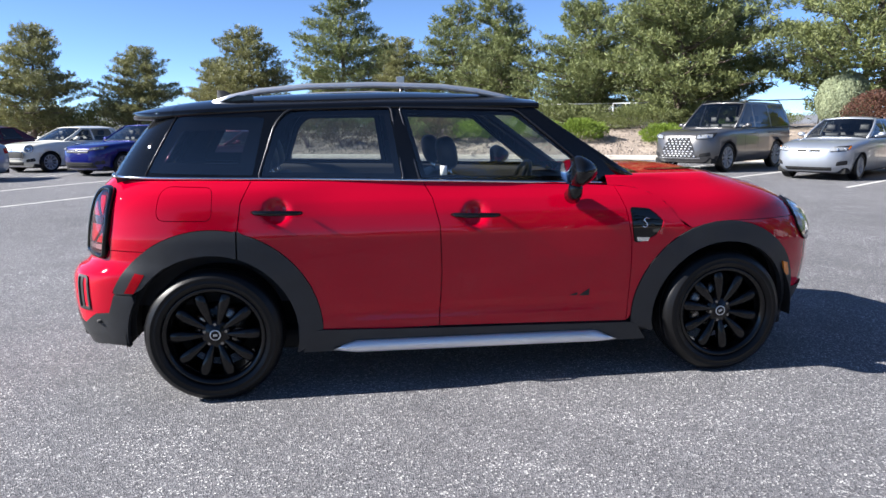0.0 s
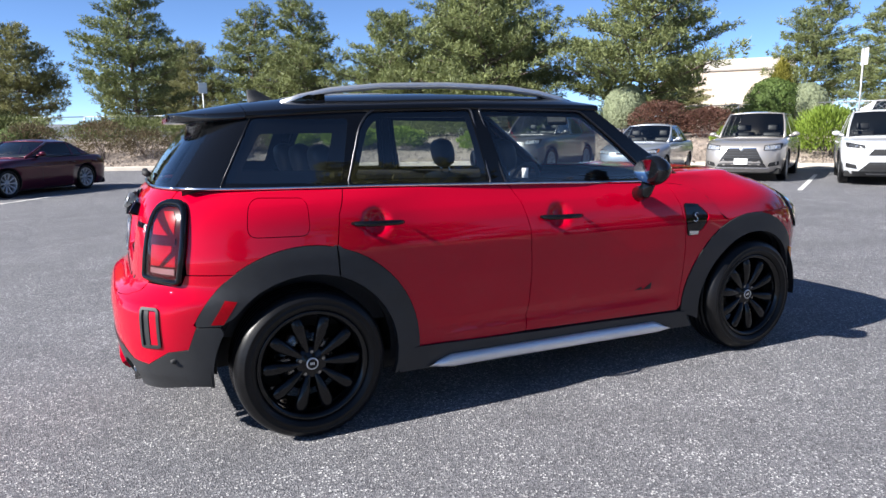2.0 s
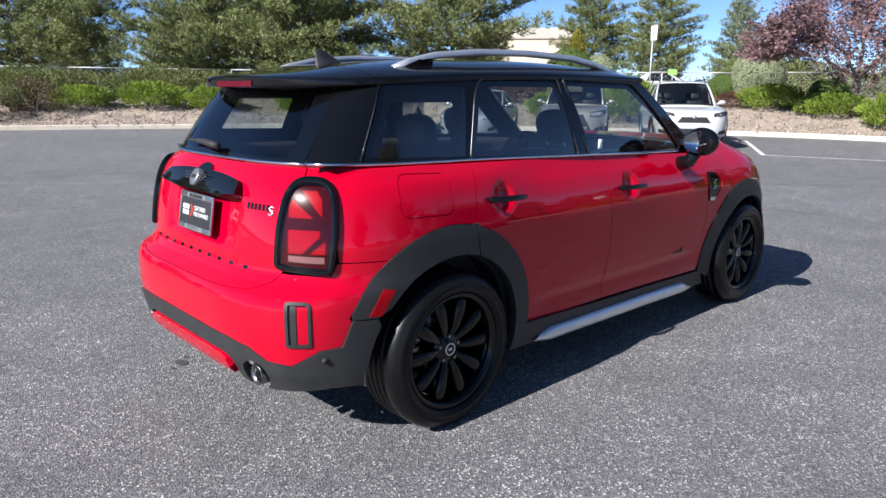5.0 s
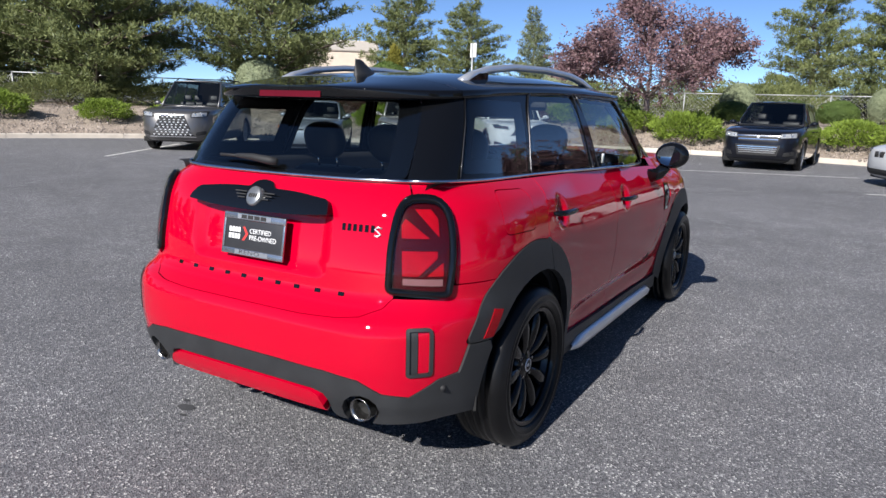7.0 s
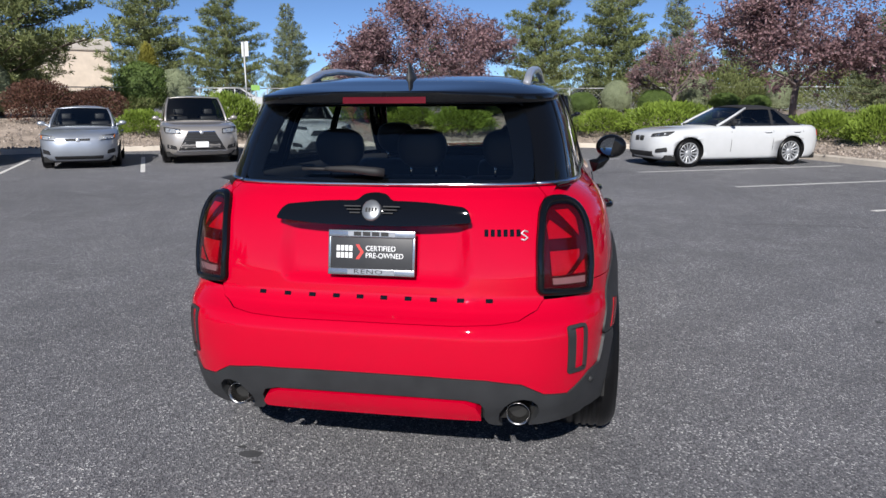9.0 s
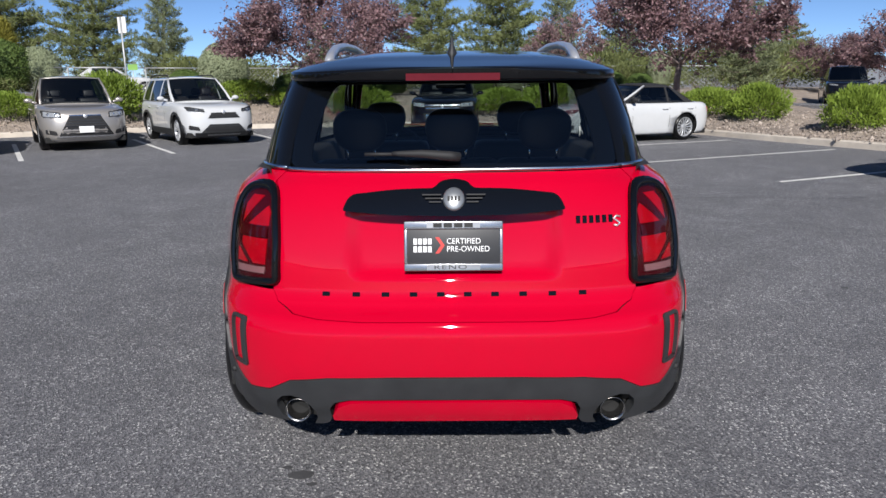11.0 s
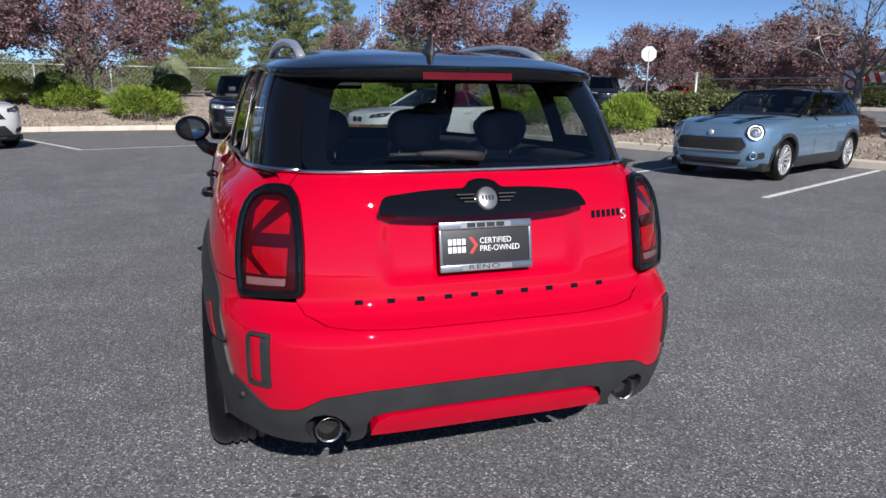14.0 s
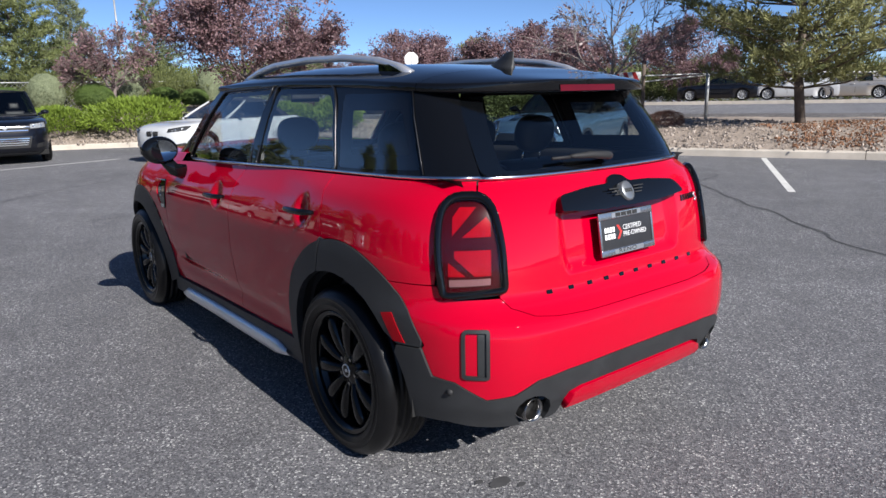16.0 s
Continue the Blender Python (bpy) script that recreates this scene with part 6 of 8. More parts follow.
        if clad:
            patch("sill_trim", [[(-wb / 2 + R * 1.2, gc + 0.01), (wb / 2 - R * 1.2, gc + 0.01), (wb / 2 - R * 1.2, gc + 0.17), (-wb / 2 + R * 1.2, gc + 0.17)]], f, CLADDING, c, 0.012, 0.015, 0.3, side)
        # head and tail lamps
        qn = S.xn + math.pi / 2
        zh = hood - 0.10
        if lamp == "round":
            loop = [(qn - ang(0.70) + 0.085 * math.cos(2 * math.pi * k / 18), zh - 0.02 + 0.12 * math.sin(2 * math.pi * k / 18)) for k in range(18)]
        elif lamp == "big":
            loop = rounded([(qn - ang(0.52), zh - 0.07), (qn - ang(0.90), zh - 0.05), (qn - ang(1.08), zh + 0.09), (qn - ang(0.86), zh + 0.085), (qn - ang(0.54), zh + 0.045)], 0.02, 3)
        elif lamp == "tall":
            loop = rounded([(qn - ang(0.46), zh - 0.05), (qn - ang(0.86), zh - 0.02), (qn - ang(1.0), zh + 0.09), (qn - ang(0.52), zh + 0.06)], 0.03, 3)
        else:
            loop = rounded([(qn - ang(0.50), zh - 0.03), (qn - ang(0.86), zh + 0.0), (qn - ang(1.02), zh + 0.09), (qn - ang(0.80), zh + 0.085), (qn - ang(0.52), zh + 0.035)], 0.012, 2)
        hl = patch("head_lamp", [loop], f, lens or LENS_PALE, c, 0.004, 0.012, 0.1, side, "clear head lamp")
        patch("lamp_bezel", [loop, inset(loop, 0.014)], f, DARK, hl, 0.010, 0.01, 0.1, side)
        if lamp != "round":
            for u_ in ((0.62, 0.76) if lamp != "slim" else (0.66,)):
                bm = bmesh.new()
                p = Vector(f(qn - ang(u_), zh + 0.012))
                lathe(bm, [(0.0, 0.002), (0.020, 0.004), (0.030, 0.010), (0.034, 0.004), (0.034, -0.02)], look(p, p - Vector((1, 0, 0))), 14)
                part("lamp_bowl", bm, REFLECT, hl)
        else:
            bm = bmesh.new()
            p = Vector(f(qn - ang(0.70), zh - 0.02))
            nv = (Vector(f(qn - ang(0.74), zh - 0.02)) - p).cross(Vector(f(qn - ang(0.70), zh + 0.01)) - p).normalized()
            nv = nv if nv.x > 0 else -nv
            lathe(bm, [(0.094, 0.004), (0.106, 0.014), (0.118, 0.008), (0.122, -0.05)], look(p, p - nv), 26)
            part("lamp_ring", bm, CHROME, hl, "chrome ring")
            bm = bmesh.new()
            lathe(bm, [(0.0, 0.016), (0.035, 0.014), (0.045, 0.008), (0.060, 0.006), (0.062, -0.02)], look(p, p - nv), 18)
            part("lamp_bowl", bm, REFLECT, hl)
        if grille == "smile":
            patch("grille_end", [[(qn - ang(0.535), hood - 0.42), (qn - ang(0.575), hood - 0.40), (qn - ang(0.62), hood - 0.31), (qn - ang(0.565), hood - 0.195), (qn - ang(0.51), hood - 0.187), (qn - ang(0.51), hood - 0.203), (qn - ang(0.55), hood - 0.212), (qn - ang(0.60), hood - 0.31), (qn - ang(0.56), hood - 0.388), (qn - ang(0.53), hood - 0.403)]], f, CHROME, c, 0.022, 0.02, 0.1, side, "bright end of the grille frame")
        if lamp == "tall":
            patch("indicator", [rounded([(qn - ang(0.88), zh - 0.01), (qn - ang(0.99), zh + 0.07), (qn - ang(0.90), zh + 0.075), (qn - ang(0.82), zh)], 0.01, 2)], f, AMBER, hl, 0.012, 0.006, 0.1, side, "amber indicator")
        loop = rounded([(qn - ang(0.62), gc + 0.15), (qn - ang(0.86), gc + 0.18), (qn - ang(0.84), gc + 0.28), (qn - ang(0.64), gc + 0.24)], 0.02, 2)
        patch("fog_lamp_bay", [loop], f, DARK, c, 0.004, 0.01, 0.1, side)
        qt = S.xt - math.pi / 2
        patch("tail_lamp", [rounded([(qt + 0.55, belt - 0.26), (qt + 0.95, belt - 0.24), (qt + 0.98, belt - 0.10), (qt + 0.55, belt - 0.12)], 0.02, 2)], f, LAMP_RED, c, 0.006, 0.012, 0.1, side, "red tail lamp")
        if rails:
            bm = bmesh.new()
            tube(bm, [(rx + 0.05, -side * (wr_ - 0.05), H - 0.045), (rx + 0.2, -side * (wr_ - 0.05), H + 0.02), (hx - 0.25, -side * (wr_ - 0.05), H + 0.025), (hx - 0.05, -side * (wr_ - 0.05), H - 0.04)], 0.018, 6)
            part("roof_rail", bm, DARK, c)
    # nose
    qn = S.xn + math.pi / 2

    def across(q0, q1, n=8):
        return [(q0 + (q1 - q0) * k / n) for k in range(n + 1)]

    def wide(nm, hwq, z_lo, z_hi, m, off, top_w=None, par=c, lab=""):
        """A piece across the nose, symmetric about the middle."""
        top_w = top_w or hwq
        bm = bmesh.new()
        rows = []
        for z, w_ in ((z_lo, hwq), ((z_lo + z_hi) / 2, (hwq + top_w) / 2), (z_hi, top_w)):
            row = []
            for k in range(13):
                u = -w_ + 2 * w_ * k / 12
                x, y, zz = S(qn - ang(max(1e-4, abs(u))), z)
                row.append(bm.verts.new((x + off, y if u < 0 else -y, zz)))
            rows.append(row)
        for a, b in zip(rows, rows[1:]):
            for k in range(12):
                bm.faces.new((a[k], a[k + 1], b[k + 1], b[k]))
        r = bmesh.ops.extrude_face_region(bm, geom=bm.faces[:])
        bmesh.ops.translate(bm, verts=[v for v in r["geom"] if isinstance(v, bmesh.types.BMVert)], vec=(-0.03, 0, 0))
        bmesh.ops.recalc_face_normals(bm, faces=bm.faces[:])
        return part(nm, bm, m, par, lab, smooth=False)

    if grille == "spindle":
        gr = wide("grille", 0.60, gc + 0.13, hood - 0.12, DARK, 0.006, 0.36, lab="dark mesh grille with bright studs")
        for i in range(7):
            z = gc + 0.16 + i * (hood - gc - 0.30) / 6.5
            wide("grille_bar", 0.56 - 0.032 * i, z, z + 0.014, TRIM_METAL, 0.011, par=gr)
        if rails:
            bm = bmesh.new()
            for i in range(8):
                z = gc + 0.17 + i * (hood - gc - 0.34) / 7
                n_ = 9 - i // 2
                for k in range(n_):
                    u = (0.56 - 0.028 * i) * (2 * (k + 0.5 * (i % 2)) / (n_ - 1) - 1) * 0.92
                    if abs(u) < 0.56 - 0.026 * i:
                        x, y, zz = S(qn - ang(max(1e-4, abs(u))), z)
                        box(bm, (x - 0.01, math.copysign(y, u) - 0.022, z - 0.012), (x + 0.022, math.copysign(y, u) + 0.022, z + 0.012), 0.004)
            part("grille_mesh", bm, SATIN, gr, "silver studded mesh")
        wide("grille_frame", 0.66, gc + 0.10, gc + 0.13, CHROME, 0.012, 0.62, par=gr)
        wide("grille_frame", 0.37, hood - 0.125, hood - 0.105, CHROME, 0.012, 0.36, par=gr)
    elif grille == "kidney":
        for s in (1, -1):
            bm = bmesh.new()
            x = S(qn - ang(0.08), hood - 0.16)[0]
            box(bm, (x - 0.05, s * 0.10 - 0.085, hood - 0.24), (x + 0.012, s * 0.10 + 0.085, hood - 0.11), 0.02)
            gr = part("grille", bm, DARK, c, "dark grille in a bright rim")
            bm = bmesh.new()
            for k in range(4):
                box(bm, (x, s * 0.10 - 0.066 + k * 0.04, hood - 0.225), (x + 0.018, s * 0.10 - 0.056 + k * 0.04, hood - 0.125))
            part("grille_bar", bm, DARK, gr)
        wide("intake", 0.55, gc + 0.06, gc + 0.18, DARK, 0.006)
    elif grille == "smile":
        gr = wide("grille", 0.56, hood - 0.40, hood - 0.25, DARK, 0.012, 0.60, lab="black mesh grille in a bright frame")
        wide("grille_upper", 0.60, hood - 0.25, hood - 0.20, DARK, 0.014, 0.54, par=gr)
        for i in range(5):
            wide("grille_bar", 0.54, hood - 0.385 + 0.032 * i, hood - 0.379 + 0.032 * i, CLADDING, 0.016, par=gr)
        wide("grille_frame", 0.55, hood - 0.205, hood - 0.185, CHROME, 0.020, 0.52, par=gr)
        wide("grille_frame", 0.54, hood - 0.42, hood - 0.40, CHROME, 0.020, 0.56, par=gr)
        low = wide("intake", 0.50, gc + 0.06, gc + 0.16, DARK, 0.008, 0.56)
        wide("intake_lip", 0.62, gc + 0.01, gc + 0.035, SATIN, 0.016, 0.64, par=low)
    elif grille == "cross":
        # a dark upper grille over a wide dark lower bumper with a grey skid
        gr = wide("grille", 0.44, hood - 0.28, hood - 0.16, DARK, 0.008, 0.34, lab="black mesh grille")
        for z_ in (hood - 0.26, hood - 0.235, hood - 0.21):
            wide("grille_bar", 0.40, z_, z_ + 0.010, CLADDING, 0.014, 0.38, par=gr)
        wide("grille_frame", 0.36, hood - 0.16, hood - 0.145, CLADDING, 0.014, 0.34, par=gr)
        low = wide("intake", 0.60, gc + 0.10, gc + 0.30, CLADDING, 0.010, 0.40, lab="black lower bumper")
        wide("intake_mouth", 0.50, gc + 0.14, gc + 0.24, DARK, 0.016, 0.44, par=low)
        wide("front_skid", 0.74, gc - 0.01, gc + 0.10, CLADDING, 0.012, 0.72)
        wide("skid_plate", 0.46, gc + 0.015, gc + 0.055, BADGE, 0.020, 0.48, par=low)
    elif grille == "chrome":
        # two broad chrome bars between the lamps and three below
        gr = wide("grille", 0.50, hood - 0.24, hood - 0.09, DARK, 0.006, 0.54, lab="dark grille with chrome bars")
        for z_, w_ in ((hood - 0.125, 0.54), (hood - 0.205, 0.50)):
            wide("grille_bar", w_, z_, z_ + 0.026, CHROME, 0.016, par=gr)
        low = wide("intake", 0.50, gc + 0.16, gc + 0.42, DARK, 0.008, 0.56)
        for i in range(4):
            wide("intake_bar", 0.46 + 0.015 * i, gc + 0.22 + 0.048 * i, gc + 0.242 + 0.048 * i, CHROME, 0.016, par=low)
        wide("front_skid", 0.70, gc + 0.0, gc + 0.05, CLADDING, 0.012, 0.72)
    elif grille == "wide":
        gr = wide("grille", 0.45, hood - 0.20, hood - 0.11, DARK, 0.006, 0.50, lab="dark grille")
        wide("grille_bar", 0.47, hood - 0.155, hood - 0.143, SATIN, 0.014, par=gr)
        low = wide("intake", 0.66, gc + 0.06, gc + 0.22, DARK, 0.008, 0.58)
        for i in range(3):
            wide("intake_bar", 0.56, gc + 0.09 + 0.04 * i, gc + 0.10 + 0.04 * i, CLADDING, 0.014, par=low)
    else:
        wide("grille", 0.28, hood - 0.15, hood - 0.10, DARK, 0.005, 0.30, lab="narrow grille")
        wide("intake", 0.55, gc + 0.04, gc + 0.12, DARK, 0.006)
    bm = bmesh.new()
    x = S(qn, hood - 0.13)[0]
    lathe(bm, [(0.0, 0.008), (0.036, 0.008), (0.044, 0.0), (0.044, -0.03)], look((x + 0.012, 0, hood - 0.135), (x - 1, 0, hood - 0.2)), 16)
    part("emblem", bm, SATIN, c, "chrome emblem")
    if plate:
        bm = bmesh.new()
        x = S(qn, gc + 0.22)[0]
        box(bm, (x - 0.02, -0.15, gc + 0.20), (x + 0.028, 0.15, gc + 0.34), 0.004)
        part("front_plate", bm, SIGN_WHITE, c)
    if seats:
        bm = bmesh.new()
        for s in (1, -1):
            for x in (0.05, -0.85):
                m = pose(x, s * 0.38, belt - 0.45, 0, -14, 0)
                box(bm, (-0.10, -0.23, 0.0), (0.03, 0.23, 0.60), 0.05, m)
                box(bm, (-0.07, -0.12, 0.63), (0.03, 0.12, 0.80), 0.04, m)
        part("seat_row", bm, SEAT, c)
        bm = bmesh.new()
        box(bm, (xr + 0.45, -hw + 0.16, belt - 0.1), (cowl - 0.1, hw - 0.16, belt - 0.04), 0.02)
        box(bm, (cowl - 0.35, -hw + 0.16, belt - 0.06), (cowl - 0.05, hw - 0.16, belt + 0.03), 0.02)
        part("dashboard", bm, INTERIOR, c)
    if rack:
        bm = bmesh.new()
        for x in (hx - 0.35, rx + 0.55):
            tube(bm, [(x, -wr_ + 0.02, H - 0.05), (x, -wr_ + 0.05, H + 0.06), (x, wr_ - 0.05, H + 0.06), (x, wr_ - 0.02, H - 0.05)], 0.018, 6)
        part("roof_rack", bm, DARK, c)
    if stripes:
        for side in (1, -1):
            bm = bmesh.new()
            rows = []
            for k in range(15):
                x = cowl + 0.10 + (xf - 0.20 - cowl - 0.10) * k / 14
                rows.append([bm.verts.new((x, side * y, top_z(x, y) + 0.010)) for y in (0.30 - 0.05 * k / 14, 0.37 - 0.05 * k / 14, 0.44 - 0.05 * k / 14)])
            for r0, r1 in zip(rows, rows[1:]):
                for m_ in range(2):
                    q4 = (r0[m_], r1[m_], r1[m_ + 1], r0[m_ + 1])
                    bm.faces.new(q4 if side > 0 else q4[::-1])
            part("bonnet_stripe", bm, BLACK_GLOSS, bd, "black bonnet stripe")
            bm = bmesh.new()
            p, p1, p2 = Vector(S(qn - ang(0.70), gc + 0.22)), Vector(S(qn - ang(0.74), gc + 0.22)), Vector(S(qn - ang(0.70), gc + 0.25))
            nv = (p1 - p).cross(p2 - p).normalized()
            nv = nv if nv.x > 0 else -nv
            p.y, nv.y = p.y * side, nv.y * side
            lathe(bm, [(0.0, 0.010), (0.040, 0.010), (0.046, 0.016), (0.060, 0.014), (0.066, 0.004), (0.066, -0.03)], look(p, p - nv), 20)
            part("fog_lamp", bm, paint, c, "round fog lamp in a body-coloured ring")
            bm = bmesh.new()
            lathe(bm, [(0.0, 0.016), (0.036, 0.013), (0.041, 0.006)], look(p, p - nv), 16)
            part("fog_lens", bm, LENS_DARK, c, "dark fog lamp lens")
    rimm = rim or RIM_SILVER
    w0 = wheel(c, pose(wb / 2, -(hw - 0.135), R, 90, 0, 0), R, 0.20, R * 0.72, spokes, rimm, 0.45, ring=False, seg=28)
    for x, s in ((-wb / 2, 1), (wb / 2, -1), (-wb / 2, -1)):
        w2 = copy_thing(w0, pose(0, 0, 0))
        w2.matrix_basis = pose(x, -s * (hw - 0.135), R, 90 * s, 0, 0)
    return c


LENS_DARK = mat("smoked_headlamp_lens", (0.055, 0.058, 0.062), 0.12, 0.3, vary=0.2, scale=14, coat=1.0)
GREY_BROWN = paint_mat("taupe_paint", (0.135, 0.132, 0.132), 0.7, 0.35)
SILVER_BLUE = paint_mat("pale_silver_paint", (0.36, 0.39, 0.44), 0.6, 0.38)
SILVER_WARM = paint_mat("warm_silver_paint", (0.40, 0.375, 0.35), 0.6, 0.36)
WHITE_PAINT = paint_mat("white_paint", (0.48, 0.49, 0.50), 0.0, 0.35)
NAVY = paint_mat("dark_navy_paint", (0.006, 0.007, 0.011), 0.2, 0.3)
ICE_BLUE = paint_mat("light_blue_paint", (0.16, 0.27, 0.40), 0.6, 0.35)
ROYAL = paint_mat("royal_blue_paint", (0.006, 0.010, 0.12), 0.2, 0.32)
MAROON = paint_mat("maroon_paint", (0.060, 0.005, 0.016), 0.3, 0.3)
CREAM = paint_mat("cream_paint", (0.66, 0.65, 0.58), 0.0, 0.35)
CLOTH = mat("soft_top_cloth", (0.012, 0.012, 0.014), 0.85, vary=0.15, fine=300, bump=0.001)
NE = (-0.84, -0.55)
parked_car("suv", "taupe grey luxury SUV with a large mesh grille", GREY_BROWN, (10.2, 14.75), (-0.85, -0.53), 4.95, 1.93, 1.92, 2.79, 0.39, 0.27, 1.16, 1.06, 0.84, "suv", grille="spindle", rails=True, fo=0.95, rack=False, lamp="big")
parked_car("sedan", "pale silver compact sedan with hazy head lamps", SILVER_BLUE, (11.55, 11.45), NE, 4.45, 1.72, 1.44, 2.62, 0.30, 0.19, 0.93, 0.80, 0.62, "sedan", lamp="tall", fo=0.88)
parked_car("crossover", "warm silver luxury crossover with a spindle grille", SILVER_WARM, (13.5, 9.5), NE, 4.89, 1.90, 1.71, 2.79, 0.37, 0.22, 1.03, 0.92, 0.78, "suv", grille="spindle", fo=0.98, lamp="big", plate=True)
parked_car("crossover", "white compact crossover with black lower trim", WHITE_PAINT, (14.65, 6.85), (-0.80, -0.60), 4.60, 1.855, 1.69, 2.69, 0.355, 0.22, 1.04, 0.94, 0.74, "suv", grille="cross", clad=True, rails=True, glass=GLASS_PARKED, fo=0.92, lens=LENS_DARK)
parked_car("suv", "dark navy family SUV with a chrome barred grille", NAVY, (17.35, 0.05), (-0.997, 0.06), 4.89, 1.925, 1.75, 2.79, 0.37, 0.22, 1.08, 0.97, 0.80, "suv", grille="chrome", glass=GLASS_PARKED, fo=0.95, lamp="big")
parked_car("convertible", "white convertible with a closed black soft top", WHITE_PAINT, (13.5, -4.3), (-0.40, 0.915), 4.43, 1.774, 1.40, 2.69, 0.325, 0.18, 0.92, 0.82, 0.60, "sedan", grille="kidney", roof_paint=CLOTH, cabin_paint=CLOTH, glass=GLASS_PARKED, fo=0.80, lens=LENS_DARK, spokes=14)
parked_car("estate_car", "light blue small estate car with round lamps and black bonnet stripes", ICE_BLUE, (6.0, -8.5), (-0.40, 0.915), 4.25, 1.80, 1.44, 2.67, 0.325, 0.19, 0.97, 0.88, 0.62, "suv", grille="smile", lamp="round", roof_paint=BLACK_GLOSS, cabin_paint=BLACK_GLOSS, fo=0.80, rack=True, stripes=True, clad=True, spokes=12)
parked_car("roadster", "maroon roadster with silver wheels", MAROON, (-4.15, 15.7), (-0.61, -0.79), 4.32, 1.78, 1.28, 2.42, 0.315, 0.15, 0.86, 0.72, 0.55, "sedan", lamp="tall", fo=0.92, seats=False, glass=GLASS_PARKED)
parked_car("hatchback", "royal blue hatchback with silver wheels", ROYAL, (-7.05, 18.2), (-0.53, -0.85), 4.26, 1.79, 1.46, 2.63, 0.325, 0.18, 0.95, 0.86, 0.66, "suv", grille="wide", glass=GLASS_PARKED, fo=0.85)
parked_car("hatchback", "cream white small hatchback with a white roof", CREAM, (-9.9, 20.3), (-0.53, -0.85), 3.82, 1.73, 1.42, 2.49, 0.315, 0.18, 0.95, 0.86, 0.60, "suv", grille="smile", lamp="round", fo=0.72)
parked_car("sedan", "pale blue sedan seen from its tail", SILVER_BLUE, (-12.3, 15.9), (-0.97, 0.2), 4.7, 1.80, 1.45, 2.75, 0.32, 0.19, 0.95, 0.84, 0.62, "sedan", seats=False)
parked_car("sedan", "dark red sedan with tinted windows", MAROON, (-13.9, 22.8), (-0.53, -0.85), 4.6, 1.80, 1.47, 2.7, 0.32, 0.19, 0.96, 0.84, 0.62, "sedan", seats=False)
parked_car("suv", "large white SUV with dark windows", WHITE_PAINT, (-19.5, 27.5), (-0.9, 0.4), 5.1, 2.0, 1.9, 2.95, 0.39, 0.24, 1.15, 1.05, 0.8, "suv", seats=False, glass=GLASS_PARKED)

# ---- trees and shrubs ----


def blades(points, dirs, length, width, rnd, up=0.0):
    """Thin leaf blades, three corners each, from points along directions: vertices and faces."""
    vs, fs = [], []
    for p, d in zip(points, dirs):
        d = d.normalized()
        s = d.cross(Vector((rnd.uniform(-1, 1), rnd.uniform(-1, 1), rnd.uniform(-1, 1)))).normalized()
        L, w = length * rnd.uniform(0.7, 1.25), width * rnd.uniform(0.7, 1.3)
        i = len(vs)
        mid = p + d * (0.55 * L)
        vs += [p, mid + s * w, p + d * L, mid - s * w]
        fs.append((i, i + 1, i + 2, i + 3))
    return vs, fs


def leaf_mesh(name, vs, fs, material, parent=None, label=""):
    me = bpy.data.meshes.new(name)
    me.from_pydata([tuple(v) for v in vs], [], fs)
    me.materials.append(material)
    ob = new(name, me)
    if parent is not None:
        ob.parent = parent
    if label:
        ob["label"] = label
    return ob


def sphere_dir(rnd):
    z, a = rnd.uniform(-1, 1), rnd.uniform(0, 2 * math.pi)
    r = math.sqrt(1 - z * z)
    return Vector((r * math.cos(a), r * math.sin(a), z))


